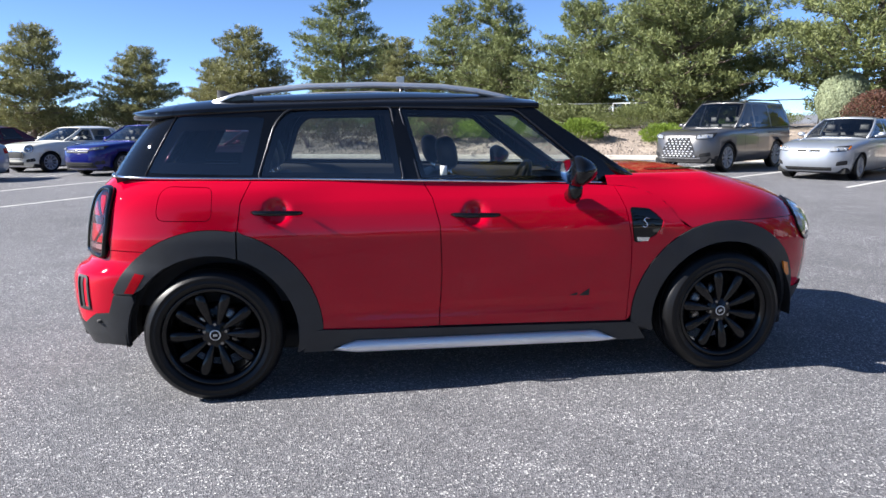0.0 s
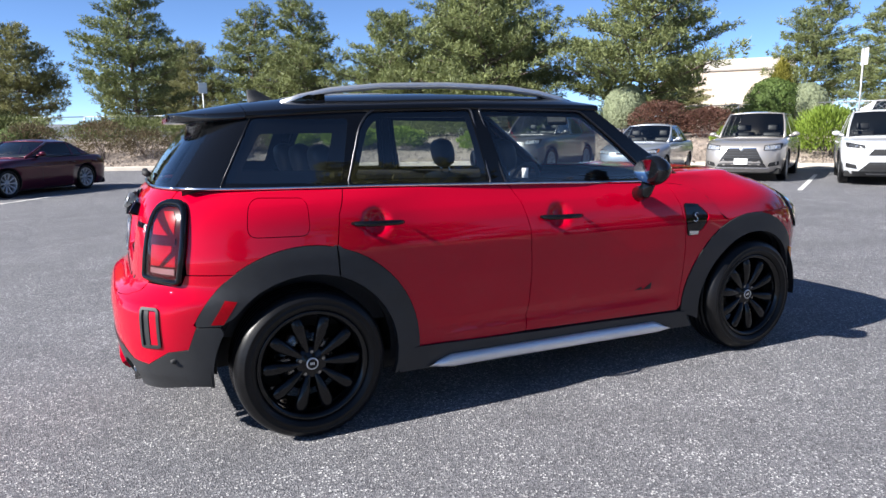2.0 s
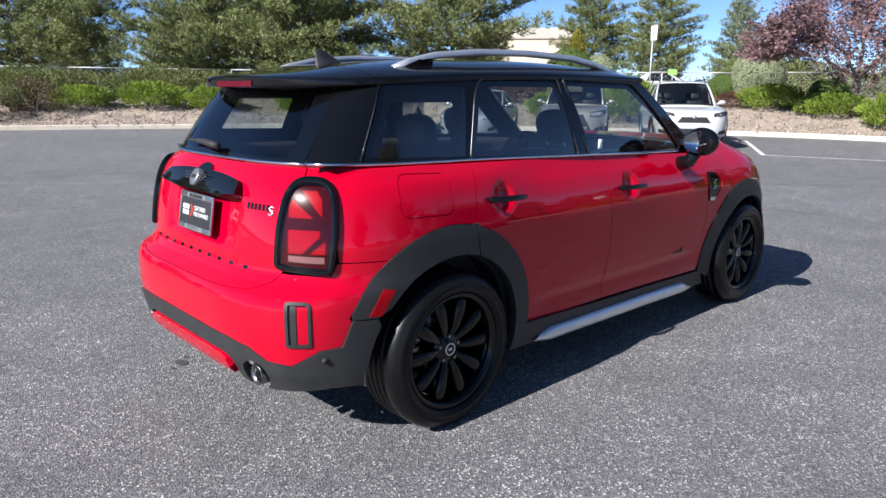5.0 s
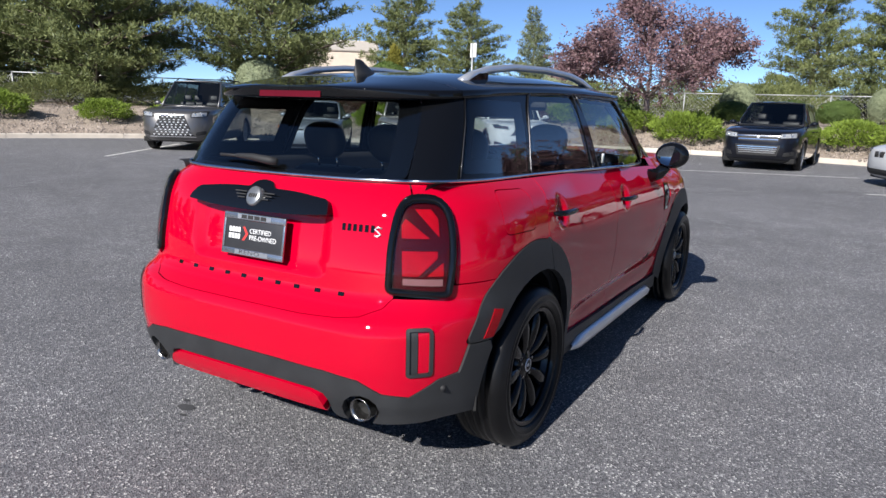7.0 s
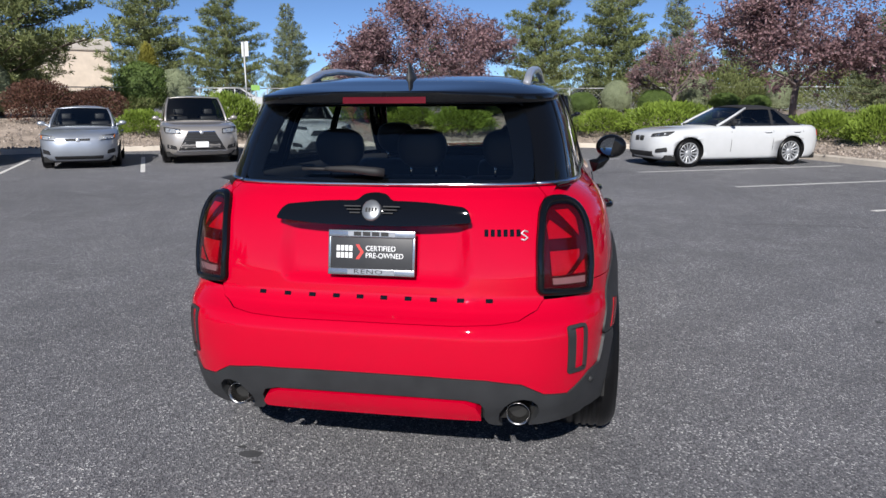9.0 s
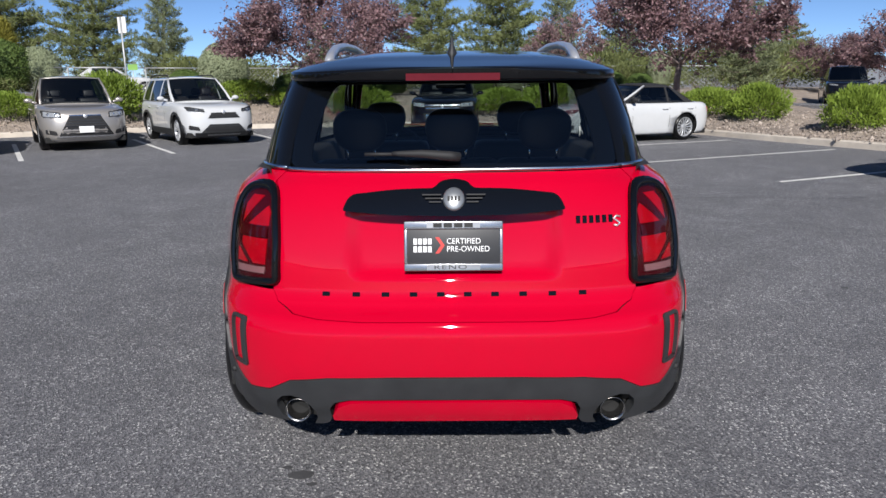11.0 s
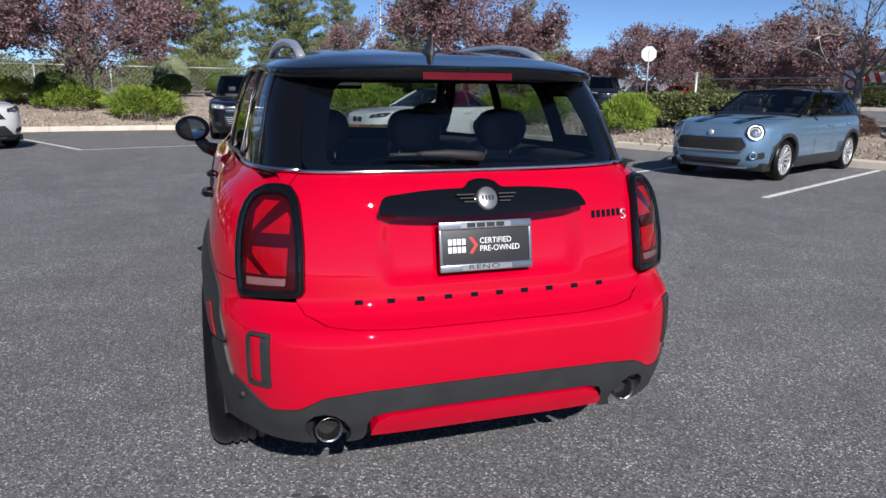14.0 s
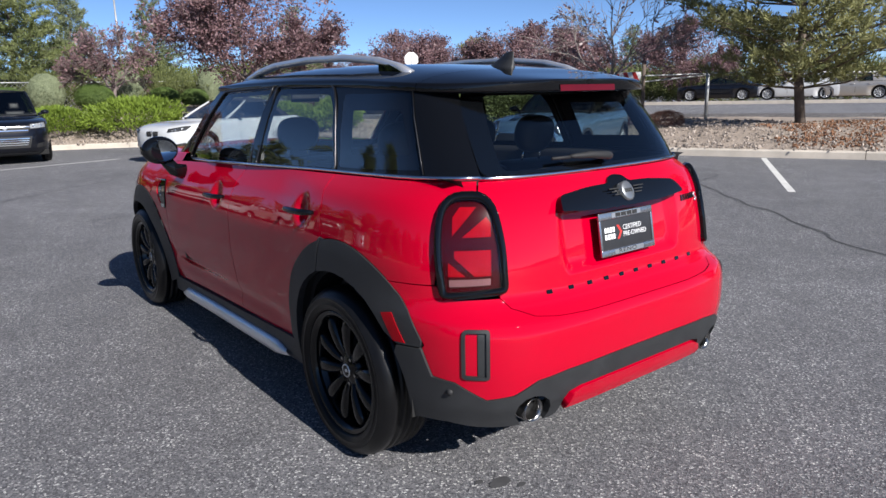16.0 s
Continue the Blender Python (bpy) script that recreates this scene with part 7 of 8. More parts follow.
def pine(seed, H, R, material, label, bare=0.10, tuft=0.30, cone=0.75):
    """A pine: bent tapered trunk, whorls of limbs, bursts of needles along and at the end of every twig."""
    rnd = random.Random(seed)
    t = tagged(thing("pine_tree", label=label, category="tree"), label, "tree", "pines round the lot")
    bm = bmesh.new()
    lean = [Vector((rnd.uniform(-0.12, 0.12) * k, rnd.uniform(-0.12, 0.12) * k, H * k / 6)) for k in range(7)]
    tube(bm, lean, [0.0165 * H * (1 - 0.93 * k / 6) + 0.012 for k in range(7)], 9)
    pts, dirs = [], []

    def trunk_at(z):
        k = min(5.999, max(0, z / H * 6))
        i = int(k)
        return lean[i].lerp(lean[i + 1], k - i)

    z = bare * H
    while z < H * 0.985:
        f = z / H
        prof = min(1, 0.55 + 2.2 * (f - bare)) * (1 - max(0, f - 0.25) / 0.78) ** cone
        n = rnd.randint(4, 6)
        a0 = rnd.uniform(0, 6.28)
        for k in range(n):
            a = a0 + 2 * math.pi * k / n + rnd.uniform(-0.35, 0.35)
            L = R * prof * rnd.uniform(0.66, 1.15) * (1 + 0.42 * noise.noise(Vector((math.cos(a) * 1.3, math.sin(a) * 1.3, f * 5.5 + seed)))) + 0.12
            rise = rnd.uniform(-0.05, 0.25) + 0.55 * max(0, f - 0.6)
            d = Vector((math.cos(a), math.sin(a), rise)).normalized()
            base = trunk_at(z)
            tip = base + d * L + Vector((0, 0, 0.10 * L))
            mid = base.lerp(tip, 0.5) - Vector((0, 0, 0.05 * L))
            if L > 0.5:
                tube(bm, [base, mid, tip], [0.012 + 0.010 * L, 0.008 + 0.006 * L, 0.006], 4, False)
            m = max(2, int(L / (tuft * 0.72)))
            for j in range(m):
                s = 0.24 + 0.80 * (j + rnd.random()) / m
                c = base.lerp(mid, s * 2) if s < 0.5 else mid.lerp(tip, s * 2 - 1)
                side = d.cross(Vector((0, 0, 1)))
                for o in range(3 if L > 0.6 else 2):
                    c2 = c + side * rnd.uniform(-0.34, 0.34) * L * (1.1 - 0.5 * s) + Vector((0, 0, rnd.uniform(-0.10, 0.25) * tuft * 2.2))
                    axis = (d * 0.50 + Vector((0, 0, 0.80)) + sphere_dir(rnd) * 0.45).normalized()
                    long = tuft * rnd.uniform(0.6, 1.3)
                    # one shoot: needles standing round its axis, pointing forwards
                    for b in range(13):
                        pts.append(c2 + axis * (long * rnd.random()))
                        dirs.append(axis * 0.75 + sphere_dir(rnd) * 0.85)
        z += H * rnd.uniform(0.030, 0.048)
    part("trunk", bm, BARK, t, "rough brown trunk and limbs")
    vs, fs = blades(pts, dirs, tuft * 0.82, tuft * 0.075, rnd)
    leaf_mesh("crown", vs, fs, material, t, "open needle crown")
    return t


def plum(seed, H, R, label, leaf=0.082, count=36000, bare=False, material=None):
    """A purple-leaved tree: short trunk, rising forked limbs, many small leaves in uneven clumps."""
    rnd = random.Random(seed)
    t = tagged(thing("plum_tree", label=label, category="tree"), label, "tree", "plum trees round the lot")
    bm = bmesh.new()
    top = Vector((rnd.uniform(-0.1, 0.1), rnd.uniform(-0.1, 0.1), H * 0.30))
    tube(bm, [Vector((0, 0, -0.1)), top * 0.5 + Vector((0.03, 0.02, 0)), top], [0.14, 0.11, 0.10], 9)
    tips = []

    def limb(p, d, L, r, depth):
        r = r * (0.6 if bare and depth == 3 else 1.0)
        q = p + d * L
        tube(bm, [p, p.lerp(q, 0.5) + sphere_dir(rnd) * L * 0.06, q], [r, r * 0.8, r * 0.6], 5, False)
        tips.append((p.lerp(q, 0.6), L))
        tips.append((q, L))
        if depth:
            for _ in range(rnd.randint(2, 3)):
                limb(q, (d + sphere_dir(rnd) * 0.62 + Vector((0, 0, 0.06))).normalized(), L * rnd.uniform(0.62, 0.85), r * 0.6, depth - 1)

    for k in range(6):
        a = 2 * math.pi * k / 6 + rnd.uniform(-0.3, 0.3)
        limb(top - Vector((0, 0, rnd.uniform(0, 0.3))), Vector((math.cos(a) * 0.85, math.sin(a) * 0.85, rnd.uniform(0.22, 0.85))).normalized(), R * 0.40, 0.06, 3)
    limb(top, Vector((0.05, 0, 1)), H * 0.22, 0.07, 3)
    twigs = []
    ends = [e for e in tips if e[0].z > H * 0.27]
    for _ in range(1500 if not bare else 420):
        p, L = rnd.choice(ends)
        out = Vector((p.x, p.y, (p.z - H * 0.45) * 0.8)).normalized()
        d = (out + Vector((0, 0, 0.35)) + sphere_dir(rnd) * 0.75).normalized()
        q = p + d * rnd.uniform(0.4, 0.95) * (R / 3.0)
        mid = p.lerp(q, 0.55) + sphere_dir(rnd) * 0.06
        tube(bm, [p, mid, q], [0.010, 0.007, 0.004], 3, False)
        twigs.append((p, mid, q))
    part("trunk", bm, BARK_BARE if bare else BARK_PLUM, t, "trunk, limbs and fine twigs")
    pts, dirs = [], []
    n = count // (8 if bare else 1)
    while len(pts) < (0 if bare else int(n * 0.24)):
        d = sphere_dir(rnd)
        k = 1 + 0.40 * noise.noise(d * 2.0 + Vector((seed, 3, 0)))
        r = k * rnd.random() ** 0.40
        c = Vector((d.x * R * r, d.y * R * r, H * 0.62 + d.z * H * 0.33 * r))
        for _ in range(6):
            pts.append(c + sphere_dir(rnd) * 0.15)
            dirs.append(sphere_dir(rnd) + Vector((0, 0, -0.2)))
    while len(pts) < n:
        p, mid, q = rnd.choice(twigs)
        k = rnd.random() ** 0.7 * 2
        c = p.lerp(mid, k) if k < 1 else mid.lerp(q, k - 1)
        for _ in range(3):
            pts.append(c + sphere_dir(rnd) * 0.07)
            dirs.append((q - p).normalized() * 0.6 + sphere_dir(rnd) + Vector((0, 0, -0.15)))
    vs, fs = blades(pts, dirs, leaf * 1.6, leaf * 0.36, rnd)
    leaf_mesh("crown", vs, fs, material or PLUM, t, "dark purple leaves")
    return t


def shrub(name, seed, rx, ry, rz, material, label, leaf=0.06, count=2600, spiky=0.0, lump=0.12, clipped=False):
    """A shrub: twigs from the ground and a shell of many small leaves with an uneven outline."""
    rnd = random.Random(seed)
    t = tagged(thing(name, label=label, category="shrub"), label, "shrub", name.replace("_", " ") + " plants on the beds")
    bm = bmesh.new()
    for k in range(9):
        a = rnd.uniform(0, 6.28)
        e = Vector((math.cos(a) * rx * 0.6, math.sin(a) * ry * 0.6, rz * rnd.uniform(0.9, 1.5)))
        tube(bm, [Vector((0.05 * math.cos(a), 0.05 * math.sin(a), -0.12)), e * 0.5 + Vector((0, 0, 0.05)), e], [0.02, 0.014, 0.006], 4, False)
    part("stem", bm, BARK_PLUM, t)["kind"] = "stuff"
    pts, dirs = [], []
    for _ in range(count):
        d = sphere_dir(rnd)
        if d.z < -0.75:
            d.z = -d.z
        k = 1 + lump * (noise.noise(d * 2.1 + Vector((seed, 0, 0))) + 0.6 * noise.noise(d * 5 + Vector((0, seed, 0))))
        r = k * (rnd.random() ** 0.16 if rnd.random() < 0.8 else rnd.random() ** 0.5)
        p = Vector((d.x * rx * r, d.y * ry * r, rz + d.z * rz * r))
        pts.append(p)
        dirs.append(Vector((d.x, d.y, d.z)) * (1 - 0.5 * spiky) + Vector((0, 0, 1.1 * spiky)) + sphere_dir(rnd) * (0.9 - 0.4 * spiky))
    if clipped:
        vs, fs = [], []
        for p in pts:
            n = (Vector((p.x / rx ** 2, p.y / ry ** 2, (p.z - rz) / rz ** 2)).normalized() + sphere_dir(rnd) * 0.55).normalized()
            d = n.cross(sphere_dir(rnd)).normalized()
            w, L, i = n.cross(d) * leaf * 0.34, d * leaf * rnd.uniform(0.7, 1.2), len(vs)
            vs += [p - L * 0.5, p + w, p + L * 0.5 + n * leaf * 0.2, p - w]
            fs.append((i, i + 1, i + 2, i + 3))
    else:
        vs, fs = blades(pts, dirs, leaf * (1 + 1.8 * spiky), leaf * (0.34 - 0.2 * spiky), rnd)
    leaf_mesh("foliage", vs, fs, material, t)
    return t


def bed_z(x, y):
    """Ground height under a plant."""
    p = Vector((x, y))
    i = min(range(len(KP)), key=lambda k: (KP[k] - p).length_squared)
    d = (p - KP[i]).dot(KN[i])
    return bed_height(KP[i], max(0.0, d)) if d > 0 else 0.0


def plant(proto, spots):
    """Puts the first at the first spot, and copies at the others: x, y, turn, size, tallness."""
    for n, (x, y, turn, s, tall) in enumerate(spots):
        m = pose(x, y, bed_z(x, y) - 0.05, 0, 0, turn) @ Matrix.Diagonal((s, s, s * tall, 1))
        if n == 0:
            proto.matrix_basis = m
        else:
            copy_thing(proto, m)


P_A = pine(11, 8.0, 2.6, NEEDLES, "tall green pine with an open crown", tuft=0.25)
P_B = pine(23, 7.0, 3.4, NEEDLES, "broad full green pine", bare=0.06, tuft=0.25, cone=0.62)
P_C = pine(37, 8.0, 2.0, NEEDLES_BLUE, "slim blue-green pine against the sky", bare=0.08, tuft=0.24, cone=0.9)
P_D = pine(41, 7.0, 2.8, NEEDLES_OLIVE, "olive green pine with a rounded crown", bare=0.12, tuft=0.25, cone=0.6)
plant(P_B, [(14.6, 26.7, 0, 1.15, 1.0), (20.7, 22.2, 140, 1.04, 0.98), (17.0, 30.0, 70, 1.1, 0.95), (11.8, 32.0, 210, 0.80, 1.02)])
plant(P_A, [(9.4, 40.4, 0, 1.22, 0.88), (22.0, 45.0, 50, 1.15, 1.0), (40.6, 28.3, 120, 1.1, 0.95), (34.3, 19.2, 200, 0.82, 0.95), (-0.7, 37.8, 77, 1.0, 0.98), (60.0, 1.7, 33, 1.3, 0.98), (38.0, -3.0, 99, 0.88, 1.0), (7.2, 48.0, 190, 1.12, 0.95)])
plant(P_C, [(47.1, 20.6, 0, 1.0, 0.98), (60.5, -9.8, 20, 1.3, 1.0), (2.8, 60.0, 90, 1.05, 1.0), (52.0, 10.0, 45, 0.85, 0.9), (45.0, -12.0, 60, 0.95, 0.95), (30.0, -14.5, 15, 0.72, 0.9), (34.0, -48.0, 80, 0.9, 0.9)])
plant(P_D, [(-16.0, 32.7, 0, 0.85, 0.95), (-11.0, 33.0, 60, 0.85, 0.92), (-6.5, 41.0, 100, 1.15, 0.95), (-22.0, 36.0, 10, 0.85, 0.95), (-9.5, 47.0, 220, 0.95, 0.9), (12.5, 56.0, 20, 1.25, 1.1), (3.6, 50.0, 75, 1.2, 0.98), (15.8, 43.0, 310, 1.0, 0.95), (-28.0, 40.0, 130, 0.95, 0.95), (-34.0, 42.0, 200, 1.0, 0.95), (21.5, 36.0, 250, 0.8, 0.9), (31.4, 30.6, 120, 0.80, 0.85), (55.0, -28.0, 70, 1.0, 1.0), (38.0, -34.0, 10, 0.9, 1.0)])
P_S = pine(59, 7.5, 3.5, NEEDLES_OLIVE, "pine with long low boughs over the gravel bed", bare=0.13, tuft=0.22, cone=0.42)
plant(P_S, [(4.6, -15.6, 40, 0.95, 0.95), (-6.0, -19.5, 160, 1.0, 1.0)])
T_A = plum(71, 5.6, 3.2, "purple-leaved plum tree on the gravel bed")
T_B = plum(83, 5.0, 2.8, "purple-leaved plum tree on the gravel bed", count=28000)
plant(T_A, [(22.6, 4.95, 0, 1.0, 0.90), (21.6, -8.3, 70, 1.02, 0.98), (19.6, -20.6, 130, 0.86, 0.95), (15.6, -18.9, 200, 0.72, 1.0), (22.8, -38.0, 60, 0.95, 1.15), (42.0, -33.0, 60, 1.1, 1.0)])
plant(T_B, [(36.0, -26.0, 300, 1.15, 0.98), (41.0, -24.5, 190, 0.80, 0.85)])
T_Y = plum(101, 3.6, 1.7, "young sparse plum tree with thin purple twigs", count=4200)
plant(T_Y, [(28.0, -5.2, 0, 1.0, 1.0)])
T_C = plum(97, 5.2, 2.4, "nearly bare tree with thin grey twigs", count=5000, bare=True)
plant(T_C, [(9.2, -14.0, 0, 0.95, 0.95)])
S_JUN = shrub("juniper_shrub", 5, 1.12, 1.0, 0.42, BUSH_GREEN, "bright green spreading juniper shrub", 0.062, 6500, 0.5, 0.32)
plant(S_JUN, [(21.6, 3.2, 0, 1.15, 1.0), (22.6, 5.6, 60, 0.9, 0.9), (21.2, -1.9, 30, 0.85, 1.0), (20.2, -4.0, 90, 1.15, 0.95), (15.6, -8.7, 10, 0.66, 1.5), (17.6, -8.0, 200, 0.85, 1.0), (12.1, -9.45, 140, 0.60, 1.65), (23.4, 8.0, 250, 0.95, 0.9), (7.0, 24.6, 20, 0.95, 1.0), (8.9, 23.4, 80, 0.85, 1.05), (4.8, 25.6, 150, 0.85, 0.95), (11.6, 21.4, 40, 0.75, 1.0), (13.6, 19.6, 300, 0.85, 1.15), (17.8, 13.9, 20, 0.7, 1.2), (18.9, 11.3, 75, 0.95, 1.55)])
S_HED = shrub("hedge_ball", 6, 1.25, 1.2, 1.15, BUSH_DARK, "dark green clipped hedge ball on the bed", 0.075, 26000, 0.0, 0.07, True)
plant(S_HED, [(25.2, 18.6, 0, 1.05, 1.02), (26.0, 9.6, 40, 0.62, 0.75), (24.4, 6.4, 80, 0.55, 0.8), (26.5, 2.6, 120, 0.6, 0.65), (26.8, -1.2, 160, 0.6, 0.7), (27.6, -4.4, 10, 0.6, 0.75), (29.3, -9.0, 200, 0.5, 0.72), (29.5, -7.7, 45, 0.55, 0.72), (28.0, 12.0, 12, 0.7, 0.7), (2.8, 26.0, 33, 0.5, 0.8), (-5.6, 29.6, 0, 0.7, 0.7), (30.0, 0.6, 20, 0.6, 0.7)])
S_LOW = shrub("hedge_shrub", 14, 1.45, 0.85, 0.46, BUSH_OLIVE, "loose broad-leaved green hedge shrub on the gravel bed", 0.075, 9000, 0.0, 0.25)
plant(S_LOW, [(12.5, -11.0, 28, 1.0, 1.0), (10.9, -11.7, 34, 0.95, 1.02), (9.3, -12.3, 20, 0.8, 0.95)])
S_SAGE = shrub("sage_ball", 7, 1.0, 1.0, 1.2, BUSH_SAGE, "grey-green clipped rounded shrub", 0.065, 30000, 0.0, 0.05, True)
plant(S_SAGE, [(18.9, 21.2, 0, 1.02, 0.95), (26.0, 17.5, 40, 0.9, 1.05), (25.4, 9.4, 60, 1.0, 1.0), (28.9, 2.7, 20, 0.74, 1.0), (28.4, -2.8, 30, 0.66, 1.02), (31.5, -6.7, 90, 0.72, 1.08), (31.0, -10.4, 70, 0.58, 1.45)])
S_BROWN = shrub("dry_shrub", 8, 1.1, 1.0, 0.65, BUSH_BROWN, "dry brownish shrub on the bed", 0.06, 2600, 0.35, 0.3)
plant(S_BROWN, [(1.0, 25.2, 0, 1.0, 1.0), (3.0, 25.0, 50, 0.9, 1.1), (-2.4, 27.4, 90, 1.1, 1.1), (-5.0, 28.6, 20, 1.0, 1.1), (-0.8, 26.6, 130, 0.9, 1.0), (21.0, -10.6, 60, 0.7, 0.9)])
S_RED = shrub("barberry_shrub", 9, 1.2, 1.0, 0.72, BUSH_RED, "reddish barberry shrub on the bed", 0.060, 6500, 0.15, 0.22)
plant(S_RED, [(18.2, 18.2, 0, 1.1, 0.95), (19.4, 16.8, 60, 0.9, 0.9), (23.0, 9.4, 40, 0.45, 0.9), (18.6, -9.9, 20, 0.6, 0.9), (6.9, -13.3, 10, 0.36, 0.8), (8.1, -12.7, 60, 0.38, 0.85), (22.6, 10.4, 0, 0.5, 0.9)])
S_GOLD = shrub("arborvitae", 21, 0.42, 0.42, 1.55, BUSH_GOLD, "slim yellow-green conifer column behind the fence", 0.07, 5200, 0.5, 0.10)
plant(S_GOLD, [(25.4, 18.4, 0, 1.0, 1.05)])
S_BLANK = shrub("shrub_thicket", 12, 2.6, 1.8, 0.52, BUSH_OLIVE, "green thicket behind the fence", 0.060, 15000, 0.45, 0.6)
plant(S_BLANK, [(-30.0, 39.5, 10, 1.2, 1.0), (-24.0, 37.8, 60, 1.2, 1.0), (-18.0, 35.8, 0, 1.2, 1.0), (-12.5, 35.5, 40, 1.2, 1.0), (-7.0, 34.0, 80, 1.1, 1.0), (-1.0, 31.5, 10, 1.0, 0.9), (4.0, 30.2, 60, 1.0, 0.9), (9.5, 29.0, 20, 1.0, 1.0), (12.5, 33.0, 20, 1.2, 1.1), (24.5, 21.0, 70, 1.0, 0.9), (34.0, 9.0, 100, 1.2, 0.9), (35.0, 3.0, 80, 1.2, 1.0), (35.0, -4.0, 90, 1.2, 1.1), (33.0, -9.0, 70, 1.0, 1.1), (40.0, -16.0, 60, 1.5, 1.3), (48.0, -24.0, 60, 1.6, 1.4), (44.0, -40.0, 30, 1.6, 1.3), (30.0, -44.0, 10, 1.6, 1.3), (18.0, -50.0, 0, 1.6, 1.3), (4.0, -54.0, 0, 1.6, 1.3), (-12.0, -56.0, 20, 1.6, 1.3), (-4.0, -48.0, 80, 1.4, 1.2), (31.0, -43.0, 20, 1.2, 1.3), (24.0, -46.0, 50, 1.1, 1.2), (17.5, -48.0, 15, 1.1, 1.2), (12.0, -51.0, 70, 1.2, 1.3), (36.0, -33.0, 20, 1.2, 1.3), (24.5, -44.0, 100, 1.5, 1.6), (33.0, -40.0, 10, 1.5, 1.6), (38.0, 14.0, 30, 1.4, 1.2), (41.0, -9.0, 60, 1.5, 1.3), (41.0, 3.0, 20, 1.4, 1.2), (13.2, 26.6, 30, 0.9, 0.9), (16.6, 25.2, 100, 0.9, 0.8), (5.5, 29.5, 0, 0.9, 0.9)])

# ---- fence, signs, far lot, building ----
fence = tagged(new("fence"), "low galvanised chain-link fence behind the shrubs", "fence", kind="structure")
FP = smooth_path([(-6.0, 36.0), (6.0, 31.5), (13.5, 28.0), (19.5, 24.5), (25.5, 17.0), (29.0, 11.0), (31.5, 4.0), (33.0, -3.0), (33.0, -9.5), (30.5, -14.5)], 2.9)
for i, (a, b) in enumerate(zip(FP, FP[1:])):
    za, zb = bed_z(*a), bed_z(*b)
    bm = bmesh.new()
    tube(bm, [(a.x, a.y, za - 0.1), (a.x, a.y, za + 1.27)], 0.030, 6)
    part("fence_post", bm, GALV, fence)
    bm = bmesh.new()
    tube(bm, [(a.x, a.y, za + 1.24), (b.x, b.y, zb + 1.24)], 0.024, 6)
    part("top_rail", bm, GALV, fence)
    bm = bmesh.new()
    n = 14
    for s in (1, -1):
        for k in range(-6, n + 1):
            p0, p1 = (k / n, 0.05), ((k + 6) / n, 1.2)
            if s < 0:
                p0, p1 = (1 - p0[0], p0[1]), (1 - p1[0], p1[1])
            q0, q1 = [Vector((a.x + (b.x - a.x) * min(1, max(0, u)), a.y + (b.y - a.y) * min(1, max(0, u)), za + (zb - za) * u + h)) for u, h in (p0, p1)]
            tube(bm, [q0, q1], 0.004, 3, False)
    part("wire_mesh", bm, GALV, fence)


def street_sign(name, x, y, top, face, label, octagon=False, size=0.45):
    s = thing(name, (x, y, bed_z(x, y) if Vector((x, y)).length > 0 else 0), 0, label, "sign")
    z = s.matrix_world.translation.z
    bm = bmesh.new()
    tube(bm, [(0, 0, -0.2), (0, 0, top - z)], 0.032, 6)
    part("post", bm, GALV, s)
    bm = bmesh.new()
    m = Matrix.Translation((0, 0, top - z - size * 0.62)) @ pose(0, 0, 0, 0, 0, face)
    if octagon:
        lathe(bm, [(0.0, 0.008), (size, 0.008), (size, -0.008), (0.0, -0.008)], m @ pose(0, 0, 0, 90, 0, 0) @ pose(0, 0, 0, 0, 0, 22.5), 8)
    else:
        box(bm, (-size / 2, -0.05, -size * 0.62), (size / 2, -0.035, size * 0.62), 0.006, m)
    part("panel", bm, SIGN_WHITE, s, "plain white panel", smooth=False)
    return s


street_sign("street_sign", 19.9, 11.0, 3.72, 60, "white rectangular sign on a steel post", size=0.42)
street_sign("street_sign", 2.2, 33.0, 3.85, 5, "white rectangular sign on a steel post", size=0.42)
street_sign("stop_sign", 29.5, -21.6, 3.6, 60, "plain white back of an octagonal sign on a post", True, 0.42)

gs = thing("small_sign", (26.0, 12.8, 0.0), 0, "small yellow-green sign on the chain-link fence", "sign")
gs.matrix_basis = pose(25.6, 13.3, 2.25, 0, 0, 116)
bm = bmesh.new()
box(bm, (-0.19, -0.01, -0.12), (0.19, 0.01, 0.12), 0.004)
part("panel", bm, mat("sign_green", (0.20, 0.38, 0.09), 0.5, vary=0.08), gs, smooth=False)
bm = bmesh.new()
tube(bm, [(0, -0.03, -1.5), (0, -0.03, 0.12)], 0.02, 6)
part("post", bm, GALV, gs)

# barrier with a striped board on the bed
bar_ = thing("barrier", (10.6, -17.4, 0.42), 22, "weathered pipe barrier with a red and white striped board", "barrier")
for x, m_, h, r_ in ((0.0, BARK, 1.75, 0.06), (-2.0, GALV, 1.75, 0.055), (6.5, GALV, 1.6, 0.055)):
    bm = bmesh.new()
    tube(bm, [(x, 0, -0.1), (x, 0, h)], r_, 8)
    part("post", bm, m_, bar_)
bm = bmesh.new()
box(bm, (0.08, 0.055, 1.24), (1.30, 0.080, 1.52), 0.004)
bd_ = part("board", bm, SIGN_WHITE, bar_)
for k in range(4):
    bm = bmesh.new()
    x = 0.12 + k * 0.29
    vs = [bm.verts.new((x + dx, 0.084, z)) for dx, z in ((0, 1.245), (0.14, 1.245), (0.26, 1.515), (0.12, 1.515))]
    bm.faces.new(vs[::-1])
    part("stripe", bm, SIGN_RED, bd_, smooth=False)
bm = bmesh.new()
